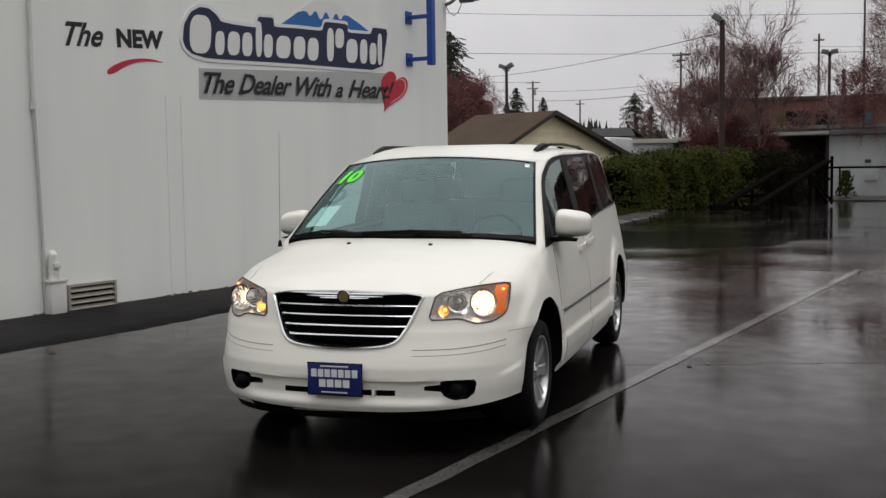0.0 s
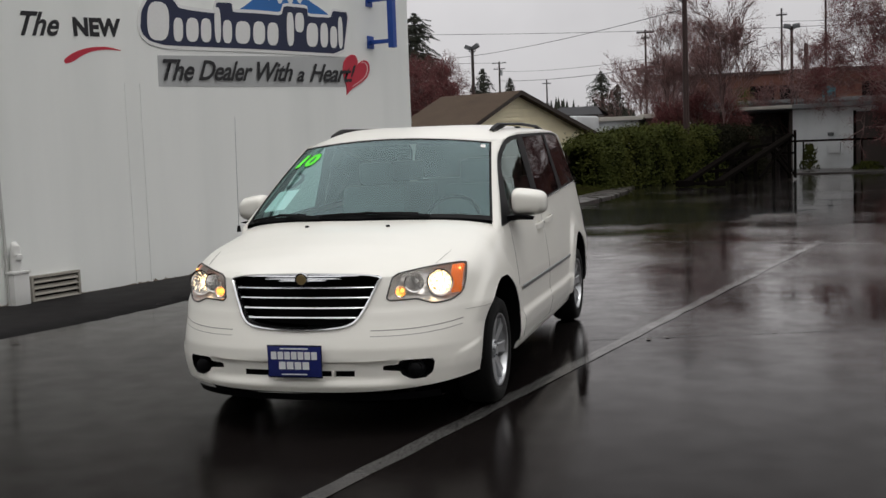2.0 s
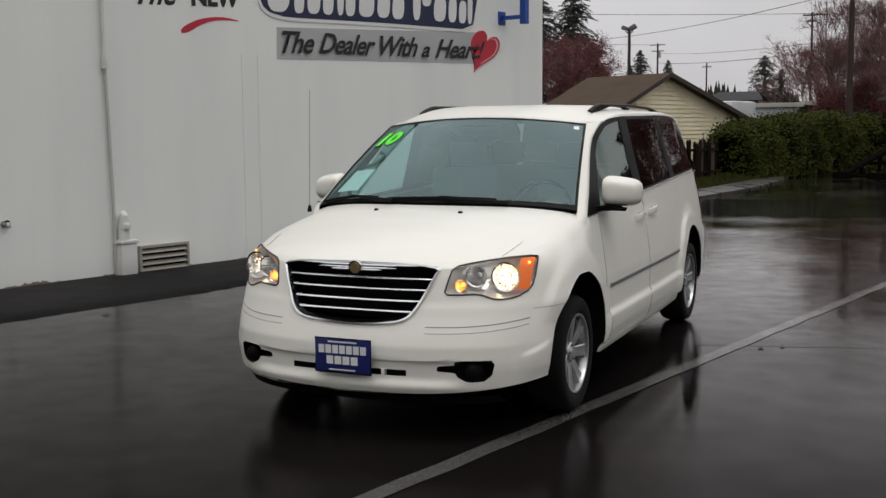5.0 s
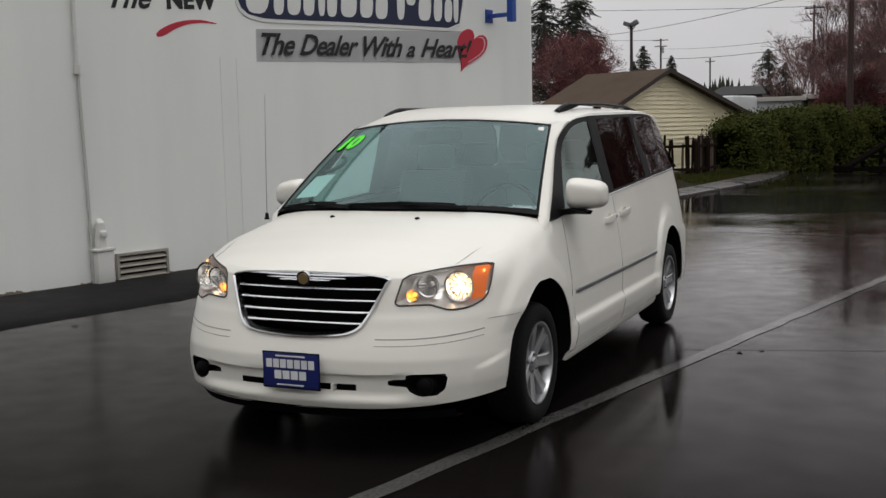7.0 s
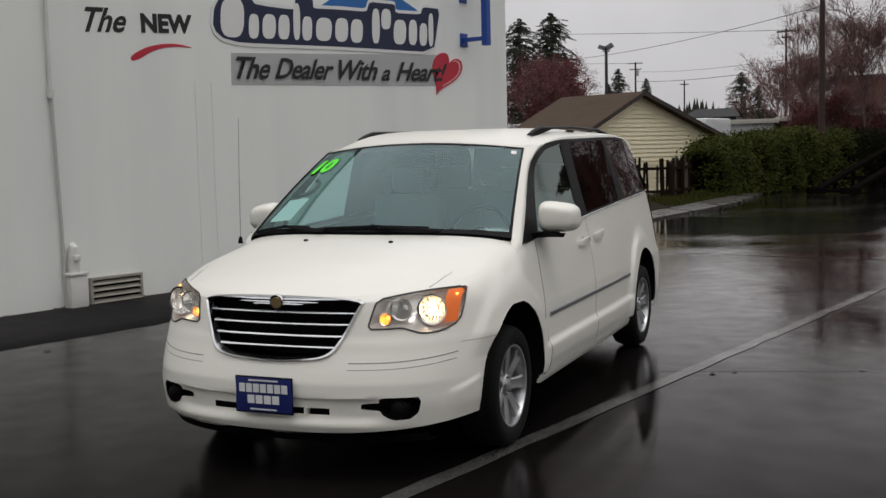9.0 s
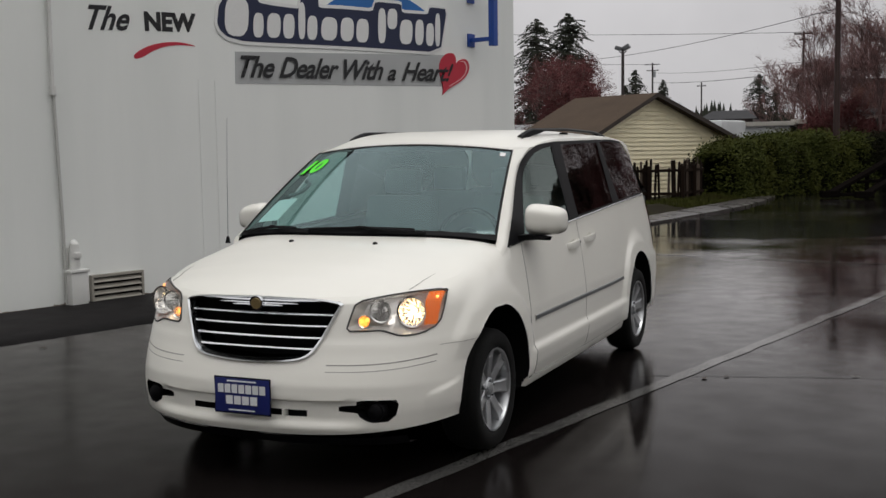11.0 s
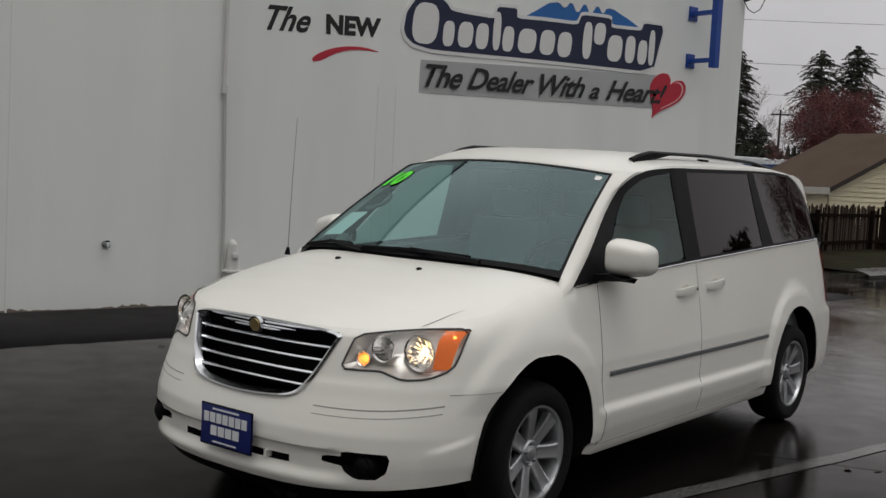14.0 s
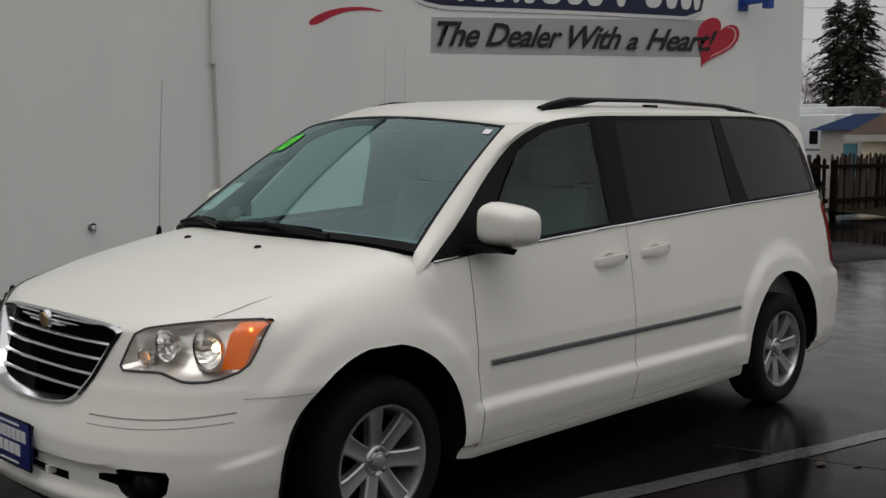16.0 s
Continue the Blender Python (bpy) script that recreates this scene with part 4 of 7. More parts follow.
# underbody and wheel wells, near-black with their shade in the colour
bm = bmesh.new()
box(bm, -0.55, 0.55, -0.70, 3.85, 0.19, 0.26, 0.02)
box(bm, -0.82, 0.82, 0.46, 2.62, 0.20, 0.27, 0.02)
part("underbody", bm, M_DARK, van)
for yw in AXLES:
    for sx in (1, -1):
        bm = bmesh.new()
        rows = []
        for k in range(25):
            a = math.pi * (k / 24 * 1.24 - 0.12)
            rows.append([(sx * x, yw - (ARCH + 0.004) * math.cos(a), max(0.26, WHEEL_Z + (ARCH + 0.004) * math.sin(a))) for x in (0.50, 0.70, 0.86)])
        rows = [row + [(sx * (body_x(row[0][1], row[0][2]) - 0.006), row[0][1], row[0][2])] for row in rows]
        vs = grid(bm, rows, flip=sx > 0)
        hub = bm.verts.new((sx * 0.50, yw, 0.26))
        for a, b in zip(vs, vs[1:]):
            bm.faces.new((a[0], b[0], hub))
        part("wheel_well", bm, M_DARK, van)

# added black strip in place of the shade below the bumper
bm = bmesh.new()
rows = []
for k in range(41):
    x = -0.72 + 1.44 * k / 40
    rows.append([(x, front_y(x, 0.235) + 0.02, 0.235), (x, front_y(x, 0.235) + 0.06, 0.19), (x, front_y(x, 0.235) + 0.14, 0.185)])
grid(bm, rows)
part("chin_spoiler", bm, M_BLACKTRIM, van)

# grille; the near-black backing paints the shade behind its bars
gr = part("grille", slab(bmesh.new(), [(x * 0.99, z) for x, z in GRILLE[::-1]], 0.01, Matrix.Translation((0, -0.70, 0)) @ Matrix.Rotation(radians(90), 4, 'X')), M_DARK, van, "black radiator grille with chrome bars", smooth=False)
rim = [(x, front_y(x, z) - 0.006, z) for x, z in rounded(GRILLE, 2)]
bm = bmesh.new()
loop = rim + rim[:1]
inner = [((x * 0.955), y + 0.03, 0.728 + (z - 0.728) * 0.90) for x, y, z in loop]
outer = [((x * 1.03), front_y(x * 1.03, 0.724 + (z - 0.724) * 1.05) - 0.002, 0.724 + (z - 0.724) * 1.05) for x, y, z in loop]
grid(bm, [outer, [(x * 1.012, y - 0.008, 0.724 + (z - 0.724) * 1.02) for x, y, z in loop], [(x * 0.985, y - 0.006, 0.724 + (z - 0.724) * 0.975) for x, y, z in loop], inner], flip=True)
part("grille_frame", bm, M_CHROME, gr, "chrome grille surround")


def grille_half(z):
    e = [(a, b) for a, b in GRILLE if a >= 0 and b < 0.86]
    e = sorted([(b, a) for a, b in e])
    return lerp_table(z, e)


for z in (0.797, 0.745, 0.692, 0.642):
    bm = bmesh.new()
    rows = []
    w = grille_half(z) * 0.985
    for k in range(25):
        x = -w + 2 * w * k / 24
        y = front_y(x, z) + 0.012
        rows.append([(x, y + 0.028, z + 0.005), (x, y + 0.010, z + 0.005), (x, y + 0.004, z + 0.003), (x, y, z - 0.002), (x, y + 0.002, z - 0.005), (x, y + 0.028, z - 0.005)])
    grid(bm, rows, flip=True)
    part("grille_bar", bm, M_CHROME, gr)
for z, w in ((0.845, 0.22), (0.835, 0.14), (0.855, 0.35)):
    for sx in (1, -1):
        bm = tube(bmesh.new(), [(sx * x, front_y(x, z) - 0.006, z + (0.004 if z > 0.85 else 0)) for x in [0.03 + (w - 0.03) * k / 10 for k in range(11)]], [0.0048] * 8 + [0.004, 0.003, 0.0015], 6)
        part("emblem_wing", bm, M_CHROME, gr)
bm = tube(bmesh.new(), [(0, front_y(0, 0.846) - 0.004, 0.846), (0, front_y(0, 0.846) - 0.022, 0.843)], 0.036, 24)
part("emblem_ring", bm, M_CHROME, gr)
bm = tube(bmesh.new(), [(0, front_y(0, 0.846) - 0.02, 0.843), (0, front_y(0, 0.846) - 0.026, 0.842)], 0.027, 20)
part("emblem", bm, M_GOLD, gr, "gilt round emblem")
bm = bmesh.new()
# near-black plate stands in for the slot's shaded depth
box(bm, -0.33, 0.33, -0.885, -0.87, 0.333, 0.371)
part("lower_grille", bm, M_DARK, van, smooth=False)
for x in (-0.16, 0.0, 0.20):
    part("grille_fin", boxed(x - 0.006, x + 0.006, -0.925, -0.89, 0.337, 0.367), M_PAINT, van, smooth=False)

# headlamps
for sx in (1, -1):
    bm = bmesh.new()
    pl = rounded(LAMP, 1)
    outer = [(sx * x, front_y(x, z), z) for x, z in pl]
    cx, cz = 0.66, 0.80
    back = [(sx * (cx + (x - cx) * 0.86), front_y(x, z) + 0.085, cz + (z - cz) * 0.80) for x, z in pl]
    vs = grid(bm, [outer + outer[:1], back + back[:1]], flip=sx < 0)
    mid_v = bm.verts.new((sx * cx, front_y(cx, cz) + 0.11, cz))
    for a, b in zip(vs[1], vs[1][1:]):
        bm.faces.new((a, b, mid_v) if sx > 0 else (b, a, mid_v))
    lamp = part("headlamp", bm, M_LAMPCASE, van, "clear headlamp with amber corner, lit")
    # bowls with bulbs: main beam, dipped beam, turn signal
    for bx, bz, br, bulb, mat in ((0.718, 0.804, 0.070, 0.016, M_BULB), (0.596, 0.812, 0.052, 0.009, M_REFLECTOR), (0.533, 0.768, 0.030, 0.010, M_BULBAMBER)):
        y0 = front_y(bx, bz) + 0.018
        tilt = Matrix.Translation((sx * bx, y0 + 0.01, bz)) @ Matrix.Rotation(radians(-90), 4, 'Z') @ Matrix.Rotation(radians(sx * 6), 4, 'Z')
        prof = [(0.004, br * 1.0), (0.010, br * 1.05), (0.006, br * 0.93)] + [(-0.055 * (1 - (t * t)), br * 0.93 * t) for t in (0.85, 0.65, 0.45, 0.25)]
        bm = lathe(bmesh.new(), prof, 34, tilt)
        # the bowl is pressed in small facets
        for i, v in enumerate(bm.verts):
            if i >= 102:
                v.co += Vector((math.sin(i * 2.9), math.sin(i * 1.7 + 1), math.sin(i * 3.7 + 2))) * br * 0.014
        part("reflector_bowl", bm, M_REFLECTOR, lamp, smooth=False)
        bm = bmesh.new()
        bmesh.ops.create_uvsphere(bm, u_segments=12, v_segments=8, radius=bulb, matrix=tilt @ Matrix.Translation((-0.031, 0, 0)))
        part("bulb", bm, mat, lamp)
    # amber corner
    bm = bmesh.new()
    rows = []
    for k in range(9):
        t = k / 8
        z = 0.742 + 0.146 * t
        rows.append([(sx * x, front_y(x, z) + 0.006, z) for x in [(0.774 - 0.012 * t) + (0.043 + 0.012 * t) * m / 6 for m in range(7)]])
    grid(bm, rows, flip=sx < 0)
    part("corner_lens", bm, M_AMBER, lamp, "amber corner lens")
    bm = bmesh.new()
    bmesh.ops.create_uvsphere(bm, u_segments=8, v_segments=6, radius=0.007, matrix=Matrix.Translation((sx * 0.80, front_y(0.80, 0.866) - 0.001, 0.866)))
    part("marker_bulb", bm, M_BULBAMBER, lamp)
    # clear cover and black seal
    bm = bmesh.new()
    cen = bm.verts.new((sx * cx, front_y(cx, cz) - 0.004, cz))
    rings = []
    for f in (1.0, 0.75, 0.5, 0.25):
        rings.append([bm.verts.new((sx * (cx + (x - cx) * f), front_y(cx + (x - cx) * f, cz + (z - cz) * f) - 0.003, cz + (z - cz) * f)) for x, z in pl])
    for a, b in zip(rings, rings[1:]):
        for k in range(len(a)):
            q = (a[k], a[(k + 1) % len(a)], b[(k + 1) % len(a)], b[k])
            bm.faces.new(q if sx < 0 else q[::-1])
    for k in range(len(rings[-1])):
        q = (rings[-1][k], rings[-1][(k + 1) % len(pl)], cen)
        bm.faces.new(q if sx < 0 else q[::-1])
    cover = part("lens_cover", bm, G_LENS, lamp, "clear lens cover")
    cover.visible_shadow = False
    part("seal", tube(bmesh.new(), [(sx * x, front_y(x, z) - 0.001, z) for x, z in pl + pl[:1]], 0.0045, 6), M_GAP, lamp, "black rubber seal")
    # fog lamp in its recess
    fl = rounded(FOG, 1)
    bm = bmesh.new()
    o = [(sx * x, front_y(x, z), z) for x, z in fl]
    b = [(sx * (0.62 + (x - 0.62) * 0.9), front_y(x, z) + 0.07, 0.365 + (z - 0.365) * 0.85) for x, z in fl]
    vs = grid(bm, [o + o[:1], b + b[:1]], flip=sx < 0)
    bm.faces.new(vs[1][:-1] if sx > 0 else vs[1][:-1][::-1])
    fog = part("fog_recess", bm, M_BLACKTRIM, van, "black fog lamp recess")
    yf = front_y(0.622, 0.365) + 0.005
    part("fog_lamp", lathe(bmesh.new(), [(-0.04, 0.045), (0.0, 0.046), (0.012, 0.043), (0.010, 0.038), (0.016, 0.02), (0.017, 0.001)], 24, Matrix.Translation((sx * 0.622, yf + 0.02, 0.362)) @ Matrix.Rotation(radians(-90), 4, 'Z')), M_BLACKTRIM, fog)
    part("fog_lens", lathe(bmesh.new(), [(0.012, 0.036), (0.018, 0.028), (0.02, 0.001)], 24, Matrix.Translation((sx * 0.622, yf + 0.017, 0.362)) @ Matrix.Rotation(radians(-90), 4, 'Z')), M_BLACKTRIM, fog)

# dealer plate: plain bars for its print
plate = part("number_plate", boxed(-0.152, 0.152, -0.962, -0.947, 0.342, 0.505, 0.004), M_PLATE, van, "blue dealer plate with white print")
part("plate_frame", tube(bmesh.new(), [(x, -0.956, z) for x, z in ((-0.154, 0.340), (0.154, 0.340), (0.154, 0.507), (-0.154, 0.507), (-0.154, 0.340))], 0.005, 6), M_BLACKTRIM, plate)
part("plate_bracket", boxed(-0.12, 0.12, -0.948, -0.90, 0.38, 0.49), M_BLACKTRIM, van)
for x0, x1, z0, z1 in [(-0.132 + 0.0385 * k, -0.132 + 0.0385 * k + 0.031, 0.438, 0.479) for k in range(7)] + [(-0.088 + 0.045 * k, -0.088 + 0.045 * k + 0.037, 0.385, 0.425) for k in range(4)] + [(-0.075, 0.07, 0.355, 0.361), (-0.08, 0.08, 0.492, 0.499)]:
    part("plate_bar", boxed(x0, x1, -0.9645, -0.9615, z0 - 0.003, z1 - 0.003), M_PLATEWHITE, plate, smooth=False)

# ---- greenhouse ----
XT = [(0.9, 0.658), (1.0, 0.686), (1.5, 0.725), (2.5, 0.72), (3.3, 0.695), (3.7, 0.66)]


def cab_x(y, z):
    """Half width of the cabin's side above the belt."""
    zb = lerp_table(y, BELT)
    xb = side_x(y, zb) - 0.004
    h = (z - zb) / (1.62 - zb)
    x = xb + (lerp_table(y, XT) - xb) * (h + 0.10 * h * (1 - h))
    # the rear corner turns in
    return x * (1 - min(0.98, max(0.0, (y - 3.56) / 0.40)) ** 2.6) ** (1 / 2.6)


def screen(u, h):
    """The windscreen: u -1 to 1 across, h 0 to 1 up."""
    b = Vector((0.822 * u, 0.115 + 0.175 * u * u - 0.035 * u ** 4, 1.108 - 0.010 * u * u - 0.028 * u ** 4))
    t = Vector((0.668 * u, 0.825 + 0.125 * u * u, 1.600 - 0.045 * u * u))
    p = b + (t - b) * h
    n = Vector((0, -0.6, 0.8))
    return p + n * (0.035 * h * (1 - h) * 4 * 0.5)


bm = bmesh.new()
grid(bm, [[screen(-1 + 2 * k / 32, h / 16) for k in range(33)] for h in range(17)])
ws = part("windshield", bm, G_WIND, van, "pale green windscreen with sky reflections")
ws.visible_shadow = False
# black border printed on the glass
bm = bmesh.new()


def strip(bm, a, b, lift):
    rows = []
    for p, q in zip(a, b):
        rows.append([p + Vector((0, -0.6, 0.8)) * lift, q + Vector((0, -0.6, 0.8)) * lift])
    grid(bm, rows)


K = [k / 32 for k in range(33)]
strip(bm, [screen(-1 + 2 * k, 0.0) for k in K], [screen(-1 + 2 * k, 0.040 + 0.012 * abs(2 * k - 1) ** 6) for k in K], 0.002)
strip(bm, [screen(-1 + 2 * k, 0.980) for k in K], [screen(-1 + 2 * k, 1.0) for k in K], 0.002)
strip(bm, [screen(-1.0, h) for h in K], [screen(-0.98, h) for h in K], 0.003)
strip(bm, [screen(0.98, h) for h in K], [screen(1.0, h) for h in K], 0.003)
part("screen_border", bm, M_BLACKTRIM, ws, "black windscreen border")
# cowl under the wipers
bm = bmesh.new()
rows = []
for k in K:
    u = 0.93 * (-1 + 2 * k)
    p = screen(u, 0.03)
    c = Vector((0.855 * u, 0.10 + 0.17 * u * u, hood_z(0.855 * u, 0.10 + 0.17 * u * u) - 0.004))
    rows.append([c, c + (p - c) * 0.5 + Vector((0, 0, -0.012)), p])
grid(bm, rows)
part("cowl", bm, M_BLACKTRIM, van)
A_OUT = [(0.28, 1.033), (0.50, 1.175), (0.72, 1.345), (0.90, 1.465), (1.05, 1.545), (1.25, 1.588), (1.5, 1.606)]


QUARTER = [(3.30, 1.602), (3.42, 1.574), (3.55, 1.503), (3.63, 1.368), (3.652, 1.21)]


def side_pt(sx, y, z, out=0.0):
    return Vector((sx * (cab_x(y, z) + out), y, z))


def patch(name, sx, bottom, top, mat, out, label="", n=14, m=8, parent=None):
    """A piece of the cabin's side between two lines of (y, z)."""
    bm = bmesh.new()

    def along(line, t):
        d = [0]
        for a, b in zip(line, line[1:]):
            d.append(d[-1] + math.dist(a, b))
        s = t * d[-1]
        return np.interp(s, d, [p[0] for p in line]), np.interp(s, d, [p[1] for p in line])

    rows = []
    for j in range(m + 1):
        row = []
        for i in range(n + 1):
            yb, zb = along(bottom, i / n)
            yt, zt = along(top, i / n)
            row.append(side_pt(sx, yb + (yt - yb) * j / m, zb + (zt - zb) * j / m, out))
        rows.append(row)
    grid(bm, rows, flip=sx < 0)
    return part(name, bm, mat, parent or van, label)


for sx in (1, -1):
    # pillar between windscreen and door glass, running back as the cant rail over the doors
    bm = bmesh.new()
    rows = []
    inner_line = [screen(sx * 1.0, h / 10) for h in range(11)]
    q = Vector((sx * (half_width(1.0) - 0.016), 0.20, lerp_table(0.20, FENDER) - 0.050))
    p = Vector((sx * 0.812, 0.225, hood_z(0.812, 0.225) - 0.035))
    m2 = (p + q) / 2
    rows.append([q, q + (m2 - q) * 0.55, m2, p + (m2 - p) * 0.4, p])
    for k, p in enumerate(inner_line):
        t = k / 10
        yo = 0.28 + 0.92 * t
        zo = lerp_table(yo, A_OUT)
        q = side_pt(sx, yo, zo, 0.003)
        mid_p = (p + q) / 2 + Vector((sx * 0.010, -0.012, 0.007))
        rows.append([q, q + (mid_p - q) * 0.55 + Vector((sx * 0.006, -0.004, 0)), mid_p, p + (mid_p - p) * 0.4, p + Vector((0, -0.004, 0.004))])
    grid(bm, rows, flip=sx < 0)
    part("front_pillar", bm, M_PAINT, van)
    # glass panes
    dg = patch("front_window", sx, [(0.60, 1.072), (1.0, 1.092), (1.47, 1.118)], [(0.98, 1.468), (1.15, 1.535), (1.30, 1.562), (1.455, 1.578)], G_SIDE, 0.0, "clear green-tinted front door glass", n=16)
    dg.visible_shadow = False
    patch("sliding_window", sx, [(1.655, 1.128), (2.60, 1.168)], [(1.645, 1.590), (2.545, 1.606)], G_DARK, 0.001, "dark privacy glass")
    patch("quarter_window", sx, [(2.78, 1.178), (3.2, 1.192), (3.655, 1.203)], [(2.62, 1.613), (3.0, 1.616)] + QUARTER, G_DARK, 0.001, "dark privacy glass", n=28)
    # black frame pieces round the panes
    patch("window_frame", sx, A_OUT[:6] + [(1.5, 1.606)], [(0.60, 1.072), (0.70, 1.19), (0.82, 1.325), (0.98, 1.468), (1.15, 1.535), (1.30, 1.562), (1.455, 1.578)], M_BLACKTRIM, 0.003, "black window surround", n=24, m=2)
    patch("window_frame", sx, [(0.28, 1.036), (0.9, 1.072), (1.5, 1.106)], [(0.60, 1.076), (1.0, 1.096), (1.47, 1.122)], M_BLACKTRIM, 0.004, "black lower window seal", n=12, m=1)
    patch("middle_pillar", sx, [(1.47, 1.105), (1.66, 1.112)], [(1.455, 1.605), (1.65, 1.612)], M_BLACKTRIM, 0.004, "black door pillar")
    patch("rear_pillar", sx, [(2.595, 1.157), (2.785, 1.165)], [(2.54, 1.626), (2.63, 1.627)], M_BLACKTRIM, 0.004, "black door pillar")
    patch("window_frame", sx, [(1.65, 1.590), (2.545, 1.606), (2.62, 1.615), (3.0, 1.616), (3.30, 1.602)], [(1.65, 1.610), (2.5, 1.624), (2.63, 1.628), (3.05, 1.629), (3.31, 1.616)], M_BLACKTRIM, 0.004, "black upper window seal", n=24, m=1)
    patch("window_frame", sx, [(1.65, 1.112), (2.6, 1.157), (3.68, 1.193)], [(1.655, 1.130), (2.60, 1.170), (3.66, 1.207)], M_BLACKTRIM, 0.004, "black lower window seal", n=16, m=1)
    patch("window_frame", sx, [(3.655, 1.200)] + QUARTER[::-1], [(3.675, 1.195), (3.652, 1.372), (3.572, 1.514), (3.435, 1.588), (3.30, 1.616)], M_BLACKTRIM, 0.004, "black rear window seal", n=12, m=1)
    # chrome moulding on the belt
    surface_line("belt_moulding", [(sx * (cab_x(y, lerp_table(y, BELT)) + 0.006), y, lerp_table(y, BELT) + 0.001) for y in [0.30 + 3.37 * k / 40 for k in range(41)]], 0.0055, M_CHROME, label="thin chrome belt moulding")
    # white rear pillar
    patch("tail_pillar", sx, [(3.675, 1.194), (3.652, 1.372), (3.572, 1.514), (3.435, 1.588), (3.30, 1.616)], [(3.86, 1.196), (3.81, 1.39), (3.72, 1.53), (3.58, 1.598), (3.42, 1.624)], M_PAINT, 0.003, "", n=20, m=6)

# roof with the cant rails
bm = bmesh.new()
ring = [screen(u, 1.0) + Vector((0, 0.004, 0.001)) for u in [k / 12 for k in range(13)]]
ring += [side_pt(1, y, lerp_table(y, A_OUT + [(2.5, 1.625), (3.05, 1.630), (3.31, 1.618), (3.50, 1.612)]) + 0.002, 0.001) for y in [1.12 + 0.1 * k for k in range(24)]]
ring += [Vector((0.60 - 0.1 * k, 3.60 + 0.012 * k, 1.615 + 0.004 * k)) for k in range(7)]
ring = ring + [Vector((-p.x, p.y, p.z)) for p in ring[::-1][1:-1]]
CROWN = [(0.8, 1.610), (1.0, 1.658), (1.3, 1.688), (2.2, 1.703), (3.2, 1.686), (3.7, 1.63)]


def band_w(p):
    """The white band over the side windows."""
    return min(1.0, max(0.0, (p.y - 1.05) / 0.5)) * (1.0 if abs(p.x) > 0.61 else 0.4) * (1 - 0.75 * min(1.0, max(0.0, (p.y - 3.0) / 0.4)))


rows = [ring]
for f, up in ((0.992, 0.016), (0.975, 0.028)):
    rows.append([Vector((p.x * f, p.y + 0.004 * (p.y > 3.3), p.z + up * band_w(p))) for p in ring])
for k in range(1, 12):
    f = 1 - k / 12
    row = []
    for p0 in ring:
        p = Vector((p0.x, p0.y, p0.z + 0.030 * band_w(p0)))
        y = 2.2 + (p.y - 2.2) * (f if abs(p.x) < 0.6 and (p.y < 1.1 or p.y > 3.55) else 0.35 + 0.65 * f)
        x = p.x * f
        top_z = lerp_table(y, CROWN) - 0.085 * abs(x / 0.72) ** 5.0
        e = min(1.0, k / 3)
        z = p.z + (max(top_z, p.z) - p.z) * (1 - (1 - e) ** 2)
        row.append((x, y, z))
    rows.append(row)
vs = grid(bm, rows, closed=True)
bm.faces.new(vs[-1])
for _ in range(5):
    bmesh.ops.smooth_vert(bm, verts=[v for row in vs[2:] for v in row], factor=0.5, use_axis_x=True, use_axis_y=True, use_axis_z=True)
part("roof", bm, M_PAINT, van)

# tailgate glass and upper rear
bm = bmesh.new()
grid(bm, [[(0.80 * u * (1 - 0.2 * h), 3.93 - 0.31 * h - 0.12 * abs(u) ** 3, 1.195 + 0.42 * h) for u in [-1 + k / 8 for k in range(17)]] for h in [j / 6 for j in range(7)]], flip=True)
part("rear_window", bm, G_DARK, van, "dark rear window")

